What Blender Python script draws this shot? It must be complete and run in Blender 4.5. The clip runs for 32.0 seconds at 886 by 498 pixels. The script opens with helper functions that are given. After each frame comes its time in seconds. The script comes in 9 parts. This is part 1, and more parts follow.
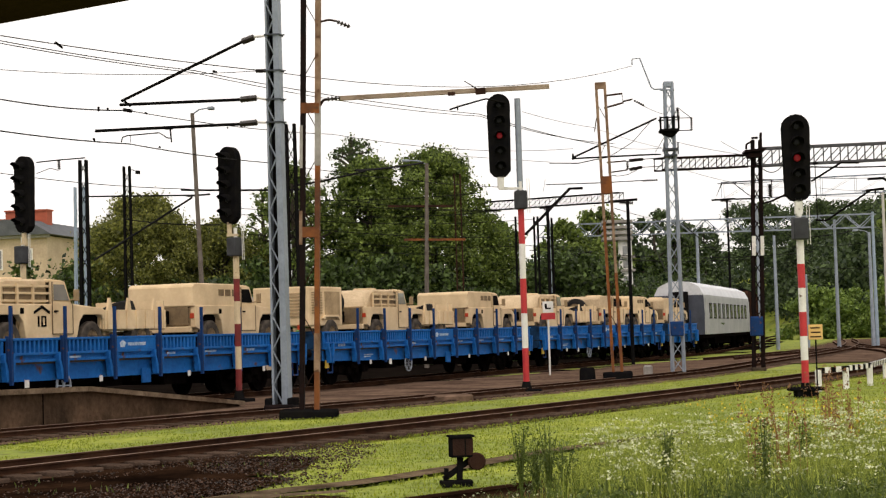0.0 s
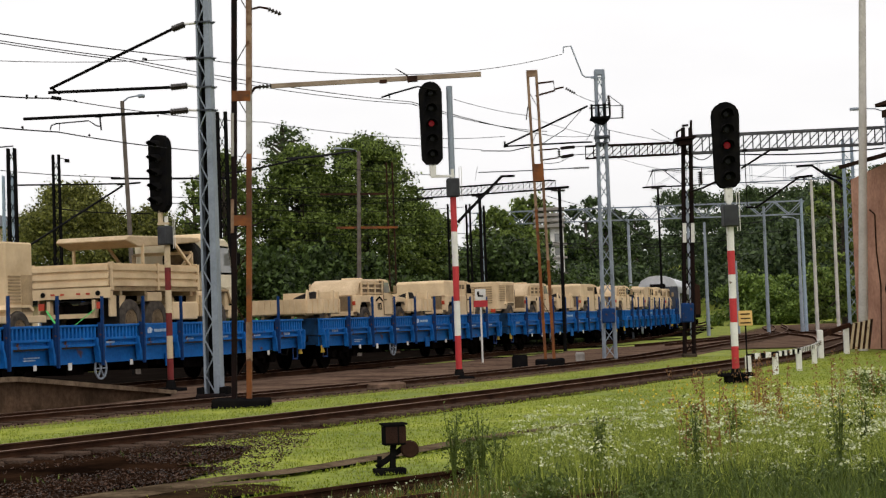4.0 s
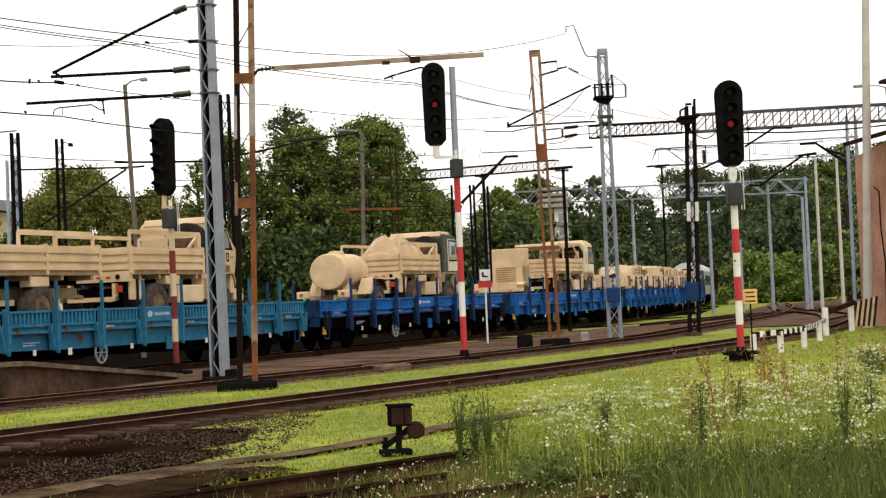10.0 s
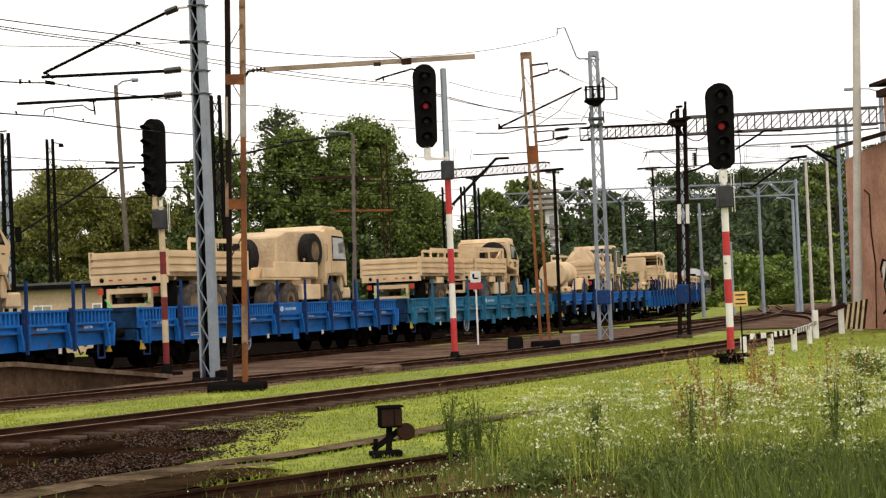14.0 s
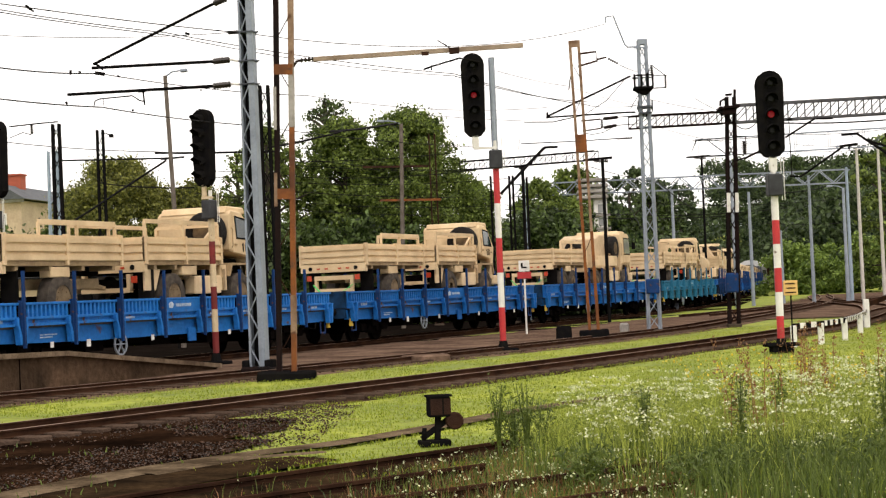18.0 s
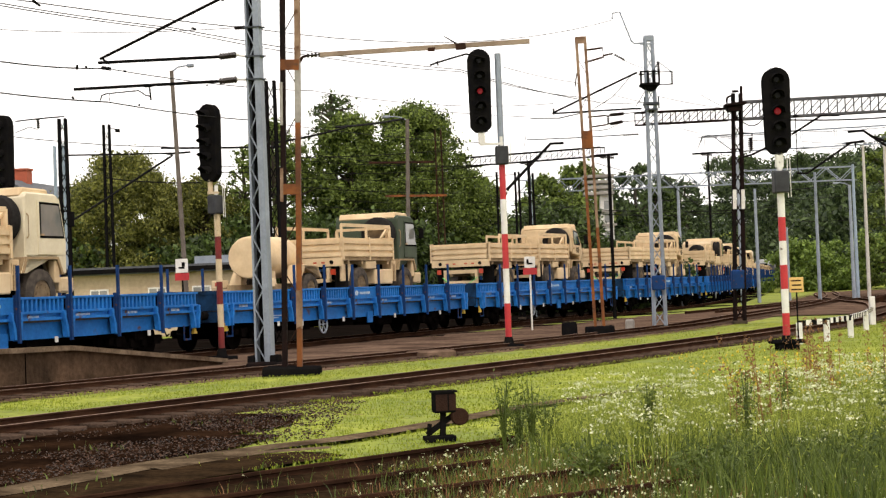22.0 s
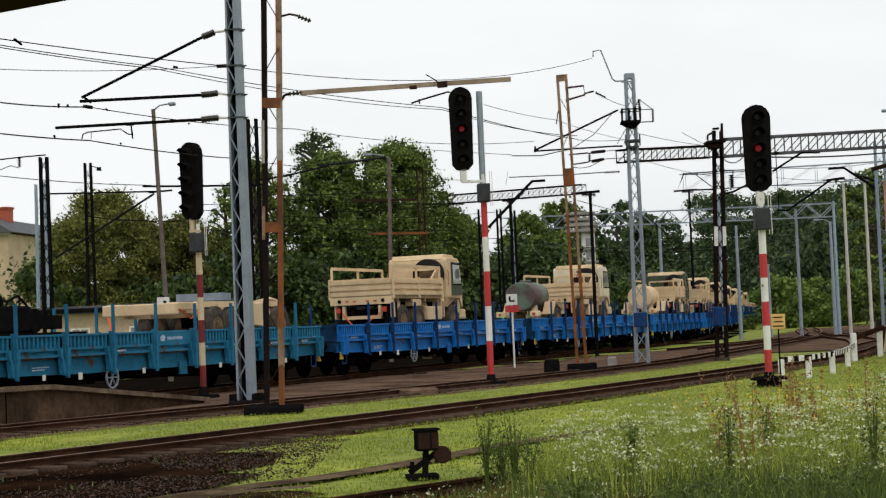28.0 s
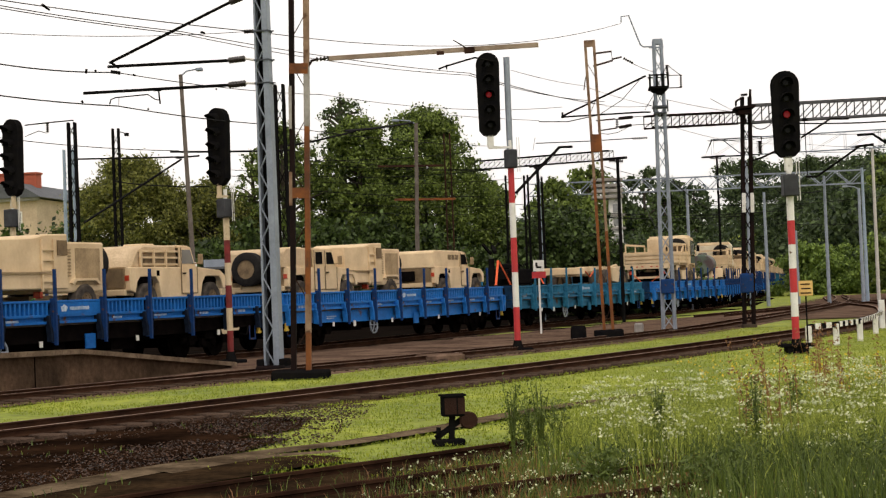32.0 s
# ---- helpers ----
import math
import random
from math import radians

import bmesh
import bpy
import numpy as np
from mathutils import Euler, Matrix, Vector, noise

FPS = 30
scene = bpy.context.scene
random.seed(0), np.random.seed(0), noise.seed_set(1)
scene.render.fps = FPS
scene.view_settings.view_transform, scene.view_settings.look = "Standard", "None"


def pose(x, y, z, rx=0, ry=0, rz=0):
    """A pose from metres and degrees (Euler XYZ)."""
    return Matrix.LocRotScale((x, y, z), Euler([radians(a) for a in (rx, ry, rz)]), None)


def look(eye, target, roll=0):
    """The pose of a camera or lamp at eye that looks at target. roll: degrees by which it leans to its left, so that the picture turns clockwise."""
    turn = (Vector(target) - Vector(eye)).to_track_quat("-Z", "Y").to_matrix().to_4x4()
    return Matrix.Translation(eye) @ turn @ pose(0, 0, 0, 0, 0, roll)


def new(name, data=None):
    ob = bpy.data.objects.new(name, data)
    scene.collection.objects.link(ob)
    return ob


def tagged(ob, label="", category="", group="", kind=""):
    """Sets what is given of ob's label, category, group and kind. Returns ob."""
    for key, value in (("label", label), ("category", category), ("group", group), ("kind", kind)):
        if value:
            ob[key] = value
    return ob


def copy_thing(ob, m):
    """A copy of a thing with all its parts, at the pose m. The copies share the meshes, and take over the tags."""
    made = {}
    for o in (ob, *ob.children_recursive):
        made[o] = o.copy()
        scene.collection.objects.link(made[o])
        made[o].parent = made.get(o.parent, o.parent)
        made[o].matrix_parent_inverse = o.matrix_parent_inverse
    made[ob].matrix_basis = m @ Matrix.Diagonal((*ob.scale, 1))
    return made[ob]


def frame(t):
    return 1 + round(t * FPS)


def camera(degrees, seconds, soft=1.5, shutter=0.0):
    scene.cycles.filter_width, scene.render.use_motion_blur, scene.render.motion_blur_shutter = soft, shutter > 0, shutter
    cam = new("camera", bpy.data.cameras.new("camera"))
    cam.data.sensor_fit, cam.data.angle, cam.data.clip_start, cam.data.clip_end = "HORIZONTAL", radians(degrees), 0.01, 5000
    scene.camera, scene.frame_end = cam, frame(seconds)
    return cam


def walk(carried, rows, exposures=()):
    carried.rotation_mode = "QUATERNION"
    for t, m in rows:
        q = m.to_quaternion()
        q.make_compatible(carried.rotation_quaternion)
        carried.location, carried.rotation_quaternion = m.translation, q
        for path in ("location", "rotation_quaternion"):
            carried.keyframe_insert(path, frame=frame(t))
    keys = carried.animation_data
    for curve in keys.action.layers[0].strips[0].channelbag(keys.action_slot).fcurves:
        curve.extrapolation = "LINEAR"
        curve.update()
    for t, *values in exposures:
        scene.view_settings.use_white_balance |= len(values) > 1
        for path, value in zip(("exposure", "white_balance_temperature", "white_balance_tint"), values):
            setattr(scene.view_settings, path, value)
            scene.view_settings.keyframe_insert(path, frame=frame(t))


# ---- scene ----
EYE = (0.0, 0.0, 1.65)      # eye height over the yard, on the edge of a low platform
cam = camera(28.9, 32.0, soft=1.28)


def aim(t, bearing, rise, roll):
    b, e = radians(bearing), radians(rise)
    ahead = Vector((math.sin(b) * math.cos(e), math.cos(b) * math.cos(e), math.sin(e)))
    return t, look(EYE, Vector(EYE) + 50 * ahead, roll)


walk(cam, [aim(*row) for row in (
        (0, -2.788, 2.836, -1.696), (0.5, -1.837, 3.176, -1.552), (1, -1.727, 3.392, -2.388), (1.5, -1.765, 3.575, -3.029),
        (2, -1.335, 3.451, -2.122), (2.5, -1.016, 3.066, -1.880), (3, -1.189, 2.738, -1.987), (3.5, -0.768, 2.526, -2.115),
        (5.5, -0.036, 2.106, -1.594), (6, 0.242, 2.411, -1.576), (6.5, 0.164, 2.419, -2.099), (7, 0.374, 2.304, -2.236),
        (7.5, 0.506, 2.292, -2.670), (8, 0.442, 2.293, -2.865), (8.5, 0.154, 1.788, -2.315), (9, -0.000, 1.732, -2.300),
        (9.5, -0.425, 1.741, -2.697), (10, -0.712, 1.730, -2.480), (10.5, -0.927, 1.731, -2.017), (11, -0.798, 2.145, -2.188),
        (11.5, -0.723, 2.338, -2.133), (12, -0.596, 2.539, -2.391), (12.5, -0.131, 2.222, -2.616), (13, -0.124, 1.844, -2.626),
        (13.5, -0.214, 1.797, -2.499), (15.5, -0.877, 1.614, -2.016), (16, -1.137, 1.545, -2.269), (16.5, -1.867, 1.344, -2.165),
        (17, -1.986, 1.184, -2.154), (17.5, -2.031, 1.099, -2.310), (18, -2.025, 1.480, -2.380), (18.5, -1.617, 1.686, -2.896),
        (19, -1.180, 1.993, -2.310), (19.5, -1.065, 1.962, -2.347), (20, -1.328, 1.800, -2.298), (20.5, -1.623, 1.685, -2.509),
        (21, -1.796, 1.612, -3.006), (21.5, -2.070, 1.497, -2.803), (22, -2.222, 1.349, -2.192), (22.5, -2.052, 1.373, -2.179),
        (23, -2.080, 1.524, -2.342), (23.5, -2.257, 1.756, -2.414), (24, -2.083, 2.063, -2.198), (24.5, -1.727, 2.503, -2.571),
        (25, -1.438, 2.861, -2.272), (25.5, -1.231, 3.126, -1.880), (27.5, -1.239, 2.864, -2.148), (28, -1.574, 2.578, -2.360),
        (28.5, -1.763, 2.240, -2.473), (29, -1.929, 2.025, -2.883), (29.5, -2.166, 1.901, -2.943), (30, -2.269, 1.751, -2.882),
        (30.5, -2.323, 1.713, -2.611), (31, -2.219, 1.565, -2.617), (31.5, -2.348, 1.452, -2.494), (32, -2.514, 1.480, -2.204))],
     exposures=[(0, -0.72, 7000, 13), (1, -0.8, 7000, 13), (2, -1.08, 6600, 11), (3.5, -1.05, 6550, 11), (6, -0.62, 7000, 13), (9, -0.62, 7000, 13), (13, -0.62, 7000, 13), (16, -0.64, 7000, 13), (17, -0.68, 7000, 13), (18, -0.40, 7000, 13), (19, -0.40, 7000, 13), (20, -0.28, 7000, 13), (22, -0.37, 7000, 13), (24, -0.32, 7000, 13), (26, -0.72, 6800, 12), (28, -1.07, 6450, 8), (29.5, -0.92, 6800, 11), (32, -0.82, 7000, 13)])
# ---- light ----
world = bpy.data.worlds.new("overcast_sky")
scene.world = world
world.use_nodes = True
wn, wl = world.node_tree.nodes, world.node_tree.links
wn.clear()
sky = wn.new("ShaderNodeTexSky")
sky.sky_type, sky.sun_disc = "NISHITA", False
sky.sun_elevation, sky.sun_rotation = radians(52), radians(205)
sky.air_density, sky.dust_density = 1.0, 2.0
wcoord = wn.new("ShaderNodeTexCoord")
wmap = wn.new("ShaderNodeMapping")
wmap.inputs["Scale"].default_value = (1.6, 1.6, 6.0)
wnoise = wn.new("ShaderNodeTexNoise")
wnoise.inputs["Scale"].default_value, wnoise.inputs["Detail"].default_value = 1.3, 6.0
wramp = wn.new("ShaderNodeValToRGB")
wramp.color_ramp.elements[0].position, wramp.color_ramp.elements[0].color = 0.34, (0.88, 0.88, 0.88, 1)
wramp.color_ramp.elements[1].position, wramp.color_ramp.elements[1].color = 0.56, (1, 1, 1, 1)
wmix = wn.new("ShaderNodeMixRGB")
wmix.inputs[2].default_value = (20.0, 20.1, 20.3, 1)
wback = wn.new("ShaderNodeBackground")
wback.inputs["Strength"].default_value = 0.1
wout = wn.new("ShaderNodeOutputWorld")
wl.new(wcoord.outputs["Generated"], wmap.inputs["Vector"])
wl.new(wmap.outputs["Vector"], wnoise.inputs["Vector"])
wl.new(wnoise.outputs["Fac"], wramp.inputs["Fac"])
wl.new(wramp.outputs["Color"], wmix.inputs[0])
wl.new(sky.outputs["Color"], wmix.inputs[1])
wl.new(wmix.outputs["Color"], wback.inputs["Color"])
wl.new(wback.outputs["Background"], wout.inputs["Surface"])

sun = new("sun", bpy.data.lights.new("sun", "SUN"))
sun.data.energy, sun.data.angle, sun.data.color = 2.0, radians(12), (1.0, 0.95, 0.87)
sun.matrix_world = look((0, 0, 60), (-14, 42, 0))


# ---- materials ----
def mat(name, col, col2=None, rough=0.7, metal=0.0, scale=6.0, mix=0.5, bump=0.0, bscale=40.0, rust=0.0, spec=0.4, vary=0.0, fine=0.25):
    """Painted, earthy or metallic surface: two colours mixed by broad and fine noise, rust patches, relief."""
    m = bpy.data.materials.new(name)
    m.use_nodes = True
    n, l = m.node_tree.nodes, m.node_tree.links
    b = n["Principled BSDF"]
    b.inputs["Roughness"].default_value, b.inputs["Metallic"].default_value = rough, metal
    b.inputs["Specular IOR Level"].default_value = spec
    col2 = col2 or tuple(c * 0.72 for c in col)
    tc = n.new("ShaderNodeTexCoord")
    big = n.new("ShaderNodeTexNoise")
    big.inputs["Scale"].default_value, big.inputs["Detail"].default_value = scale, 6
    small = n.new("ShaderNodeTexNoise")
    small.inputs["Scale"].default_value, small.inputs["Detail"].default_value = scale * 9, 4
    l.new(tc.outputs["Object"], big.inputs["Vector"])
    l.new(tc.outputs["Object"], small.inputs["Vector"])
    ramp = n.new("ShaderNodeValToRGB")
    ramp.color_ramp.elements[0].position = 0.5 - 0.28 * (1.2 - mix)
    ramp.color_ramp.elements[1].position = 0.5 + 0.28 * (1.2 - mix)
    ramp.color_ramp.elements[0].color, ramp.color_ramp.elements[1].color = (*col2, 1), (*col, 1)
    l.new(big.outputs["Fac"], ramp.inputs["Fac"])
    grain = n.new("ShaderNodeMixRGB")
    grain.blend_type = "OVERLAY"
    grain.inputs[0].default_value = fine
    l.new(ramp.outputs["Color"], grain.inputs[1])
    l.new(small.outputs["Fac"], grain.inputs[2])
    out = grain.outputs["Color"]
    if rust:
        rn = n.new("ShaderNodeTexNoise")
        rn.inputs["Scale"].default_value, rn.inputs["Detail"].default_value = scale * 2.3, 8
        l.new(tc.outputs["Object"], rn.inputs["Vector"])
        rr = n.new("ShaderNodeValToRGB")
        rr.color_ramp.elements[0].position, rr.color_ramp.elements[1].position = 0.68 - rust * 0.3, 0.76 - rust * 0.25
        l.new(rn.outputs["Fac"], rr.inputs["Fac"])
        rm = n.new("ShaderNodeMixRGB")
        rm.inputs[2].default_value = (0.10, 0.045, 0.02, 1)
        l.new(rr.outputs["Color"], rm.inputs[0])
        l.new(out, rm.inputs[1])
        out = rm.outputs["Color"]
    if vary:
        oi = n.new("ShaderNodeObjectInfo")
        hsv = n.new("ShaderNodeHueSaturation")
        mr = n.new("ShaderNodeMapRange")
        mr.inputs["To Min"].default_value, mr.inputs["To Max"].default_value = 1 - vary, 1 + vary
        l.new(oi.outputs["Random"], mr.inputs["Value"])
        l.new(mr.outputs["Result"], hsv.inputs["Value"])
        l.new(out, hsv.inputs["Color"])
        out = hsv.outputs["Color"]
    l.new(out, b.inputs["Base Color"])
    if bump:
        bn = n.new("ShaderNodeTexNoise")
        bn.inputs["Scale"].default_value, bn.inputs["Detail"].default_value = bscale, 5
        l.new(tc.outputs["Object"], bn.inputs["Vector"])
        bp = n.new("ShaderNodeBump")
        bp.inputs["Strength"].default_value, bp.inputs["Distance"].default_value = bump, 0.05
        l.new(bn.outputs["Fac"], bp.inputs["Height"])
        l.new(bp.outputs["Normal"], b.inputs["Normal"])
    return m


def leafy(name, dark, light, trans=0.2):
    """Leaves: colour varies island by island, a little light passes through."""
    m = bpy.data.materials.new(name)
    m.use_nodes = True
    n, l = m.node_tree.nodes, m.node_tree.links
    b = n["Principled BSDF"]
    b.inputs["Roughness"].default_value, b.inputs["Specular IOR Level"].default_value = 0.55, 0.3
    g = n.new("ShaderNodeNewGeometry")
    r = n.new("ShaderNodeValToRGB")
    r.color_ramp.elements[0].color, r.color_ramp.elements[1].color = (*dark, 1), (*light, 1)
    l.new(g.outputs["Random Per Island"], r.inputs["Fac"])
    l.new(r.outputs["Color"], b.inputs["Base Color"])
    t = n.new("ShaderNodeBsdfTranslucent")
    l.new(r.outputs["Color"], t.inputs["Color"])
    mx = n.new("ShaderNodeMixShader")
    mx.inputs[0].default_value = trans
    l.new(b.outputs["BSDF"], mx.inputs[1])
    l.new(t.outputs["BSDF"], mx.inputs[2])
    l.new(mx.outputs["Shader"], n["Material Output"].inputs["Surface"])
    return m


def glow(name, col, strength):
    m = bpy.data.materials.new(name)
    m.use_nodes = True
    b = m.node_tree.nodes["Principled BSDF"]
    b.inputs["Base Color"].default_value = (*col, 1)
    b.inputs["Emission Color"].default_value, b.inputs["Emission Strength"].default_value = (*col, 1), strength
    return m


TAN = mat("sand_paint", (0.74, 0.565, 0.355), (0.52, 0.375, 0.225), 0.75, scale=1.3, mix=0.42, vary=0.07, fine=0.13, spec=0.2)
RIM_DUST = mat("dusty_dark_rim_paint", (0.24, 0.17, 0.10), (0.10, 0.07, 0.045), 0.85, scale=4, fine=0.3, spec=0.1)
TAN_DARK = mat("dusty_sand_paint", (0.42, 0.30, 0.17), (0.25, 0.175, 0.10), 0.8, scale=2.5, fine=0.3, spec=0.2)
CANVAS = mat("tan_canvas", (0.60, 0.45, 0.29), (0.46, 0.34, 0.21), 0.95, scale=2.0, bump=0.5, bscale=9)
BLACK_TYRE = mat("clean_tyre_rubber", (0.022, 0.020, 0.019), (0.012, 0.011, 0.011), 0.9, scale=8, bump=0.4, bscale=30, spec=0.1)
OLIVE = mat("olive_paint", (0.055, 0.075, 0.045), (0.035, 0.05, 0.03), 0.7, scale=2.0)
OLIVE_TANK = mat("camouflage_tank_paint", (0.10, 0.135, 0.10), (0.085, 0.058, 0.058), 0.6, scale=0.9, mix=1.05, fine=0.2)
CREAM = mat("pale_cab_paint", (0.74, 0.66, 0.49), (0.60, 0.52, 0.37), 0.6, scale=1.5, fine=0.15)
TYRE = mat("dusty_tyre_rubber", (0.105, 0.088, 0.074), (0.040, 0.034, 0.030), 0.95, scale=5, bump=0.4, bscale=30, spec=0.0)
BLACK = mat("black_steel", (0.006, 0.006, 0.007), (0.011, 0.010, 0.009), 0.85, scale=5, spec=0.0)
# grease colour lowered to near black, with the shade of undersides in it
GREASE_SHADE = mat("greasy_underframe", (0.007, 0.0055, 0.005), (0.003, 0.0025, 0.0025), 0.95, scale=4, bump=0.3, spec=0.0)
BLUE = mat("wagon_blue_paint", (0.008, 0.130, 0.42), (0.006, 0.078, 0.28), 0.6, scale=1.1, mix=0.3, bump=0.1, bscale=15, rust=0.10, vary=0.12, spec=0.12, fine=0.4)
TEAL = mat("faded_teal_wagon_paint", (0.024, 0.18, 0.31), (0.016, 0.105, 0.19), 0.65, scale=1.1, mix=0.3, bump=0.1, bscale=15, rust=0.22, vary=0.12, spec=0.12, fine=0.4)
STAKE_BLUE = mat("stake_paint", (0.007, 0.045, 0.17), (0.010, 0.030, 0.09), 0.65, scale=3, rust=0.25, spec=0.1)
PLANK = mat("worn_deck_planks", (0.13, 0.10, 0.075), (0.07, 0.055, 0.045), 0.9, scale=4, bump=0.4)
# pale base colour carries part of the sky reflected in the panes
GLASS = mat("dusty_vehicle_glass", (0.15, 0.16, 0.155), (0.24, 0.235, 0.215), 0.06, spec=1.0, scale=2, fine=0.05)
DARK_GLASS = mat("dark_tinted_vehicle_glass", (0.010, 0.022, 0.024), (0.035, 0.060, 0.060), 0.08, spec=0.9, scale=3, fine=0.1)
WHITE = mat("white_paint", (0.78, 0.77, 0.73), (0.62, 0.60, 0.56), 0.6, scale=3, rust=0.06)
RED = mat("signal_red_paint", (0.52, 0.03, 0.035), (0.40, 0.025, 0.03), 0.5, scale=3)
YELLOW = mat("yellow_paint", (0.62, 0.42, 0.04), (0.5, 0.33, 0.04), 0.6, scale=3)
ORANGE_STRAP = mat("orange_lashing_strap", (0.75, 0.11, 0.03), (0.6, 0.09, 0.03), 0.8, scale=5)
GREEN_STRAP = mat("green_lashing_strap", (0.10, 0.62, 0.16), (0.08, 0.5, 0.13), 0.8, scale=5)
AMBER = mat("red_tail_lamp_glass", (0.50, 0.055, 0.02), (0.36, 0.035, 0.015), 0.3, scale=5)
GALV = mat("galvanised_steel", (0.30, 0.34, 0.40), (0.21, 0.24, 0.285), 0.6, metal=0.2, scale=2.5, mix=0.4)
GALV_BLUE = mat("blue_grey_steel_paint", (0.30, 0.37, 0.45), (0.22, 0.28, 0.35), 0.6, scale=2.0)
RUSTY = mat("rusty_orange_steel", (0.26, 0.080, 0.014), (0.085, 0.030, 0.012), 0.85, scale=1.6, mix=0.6, bump=0.3, rust=0.3)
RUST_DARK = mat("dark_rusted_steel", (0.055, 0.026, 0.017), (0.022, 0.014, 0.012), 0.9, scale=2.0, bump=0.3, spec=0.0)
CONCRETE = mat("weathered_concrete", (0.36, 0.34, 0.31), (0.22, 0.20, 0.18), 0.9, scale=1.5, bump=0.4, bscale=25)
DIRTY_CONCRETE = mat("stained_concrete", (0.075, 0.057, 0.043), (0.028, 0.021, 0.017), 0.92, scale=1.2, mix=0.6, bump=0.5, bscale=25, spec=0.0)
RAIL_STEEL = mat("rusty_rail_steel", (0.055, 0.027, 0.016), (0.022, 0.0115, 0.008), 0.9, scale=2.0, mix=0.5, spec=0.0)
RAIL_TOP = mat("polished_rail_head", (0.30, 0.21, 0.165), (0.15, 0.10, 0.075), 0.85, metal=0.0, scale=1.2, spec=0.05)
SLEEPER = mat("oily_timber_sleeper", (0.105, 0.070, 0.052), (0.040, 0.027, 0.020), 0.95, scale=5, bump=0.6, vary=0.2, spec=0.0)
BALLAST = mat("brown_oily_ballast", (0.054, 0.031, 0.020), (0.017, 0.010, 0.0075), 0.95, scale=0.9, mix=0.7, bump=1.0, bscale=9, fine=0.9, spec=0.0)
BALLAST_RED = mat("reddish_track_bed", (0.150, 0.098, 0.070), (0.060, 0.038, 0.028), 0.95, scale=0.6, mix=0.6, bump=0.9, bscale=9, fine=0.8, spec=0.0)
PATH = mat("trodden_earth", (0.130, 0.094, 0.060), (0.050, 0.035, 0.022), 0.95, scale=1.8, mix=0.8, bump=0.5, bscale=14, fine=0.7, spec=0.0)
PINK_RENDER = mat("pink_brown_render", (0.52, 0.285, 0.20), (0.36, 0.185, 0.13), 0.9, scale=0.7, mix=0.75, bump=0.6, bscale=5, spec=0.1, fine=0.4)
BEIGE_WALL = mat("beige_plaster", (0.54, 0.42, 0.29), (0.42, 0.32, 0.22), 0.9, scale=0.7, bump=0.2)
ROOF_GREY = mat("grey_roofing", (0.10, 0.105, 0.115), (0.065, 0.07, 0.078), 0.8, scale=1.2, bump=0.2)
ROOF_DARK = mat("dark_brown_roof_edge", (0.05, 0.03, 0.022), (0.025, 0.017, 0.013), 0.8, scale=1.5, bump=0.2, spec=0.0)
BRICK_RED = mat("red_chimney_brick", (0.42, 0.10, 0.055), (0.32, 0.08, 0.045), 0.9, scale=3, bump=0.4)
BARK = mat("tree_bark", (0.085, 0.065, 0.048), (0.04, 0.032, 0.025), 0.95, scale=3, bump=0.8)
LEAF = leafy("broad_green_leaves", (0.014, 0.030, 0.006), (0.225, 0.30, 0.058), 0.32)
LEAF_YELLOW = leafy("yellow_green_leaves", (0.024, 0.034, 0.007), (0.28, 0.285, 0.062), 0.34)
LEAF_DARK = leafy("dark_green_leaves", (0.006, 0.013, 0.004), (0.10, 0.155, 0.036), 0.25)
LEAF_FAR = leafy("far_wood_leaves", (0.010, 0.022, 0.011), (0.095, 0.14, 0.048), 0.25)
GRASS = leafy("grass_blades", (0.125, 0.175, 0.013), (0.28, 0.32, 0.026))
WEED = leafy("tall_weed_stems", (0.11, 0.155, 0.020), (0.44, 0.49, 0.09))
WEED_DARK = leafy("dark_shrub_weeds", (0.035, 0.060, 0.012), (0.14, 0.185, 0.034))
SORREL = leafy("reddish_sorrel_seed_heads", (0.18, 0.085, 0.035), (0.30, 0.15, 0.06))
BLOSSOM = leafy("white_umbel_flowers", (0.46, 0.50, 0.27), (0.68, 0.70, 0.46))
GOLDEN = leafy("yellow_flowers", (0.55, 0.38, 0.03), (0.70, 0.52, 0.05))
COACH_GREY = mat("silver_grey_coach_paint", (0.40, 0.405, 0.40), (0.29, 0.30, 0.30), 0.5, scale=0.8, metal=0.1)
COACH_END = mat("dark_blue_grey_end_paint", (0.055, 0.062, 0.085), (0.030, 0.034, 0.048), 0.6, scale=1.5)
COACH_ROOF = mat("pale_coach_roof", (0.62, 0.63, 0.66), (0.50, 0.51, 0.54), 0.5, scale=0.8)
RED_LIGHT = glow("lit_red_lamp", (0.16, 0.001, 0.006), 0.9)
LENS = mat("dark_lens", (0.004, 0.004, 0.005), (0.008, 0.008, 0.009), 0.35, scale=3, spec=0.15)
WIRE = mat("overhead_wire_metal", (0.012, 0.011, 0.011), (0.008, 0.008, 0.008), 0.8, scale=3, spec=0.1)
CERAMIC = mat("dark_brown_insulator", (0.018, 0.010, 0.009), (0.010, 0.007, 0.006), 0.4, scale=3)

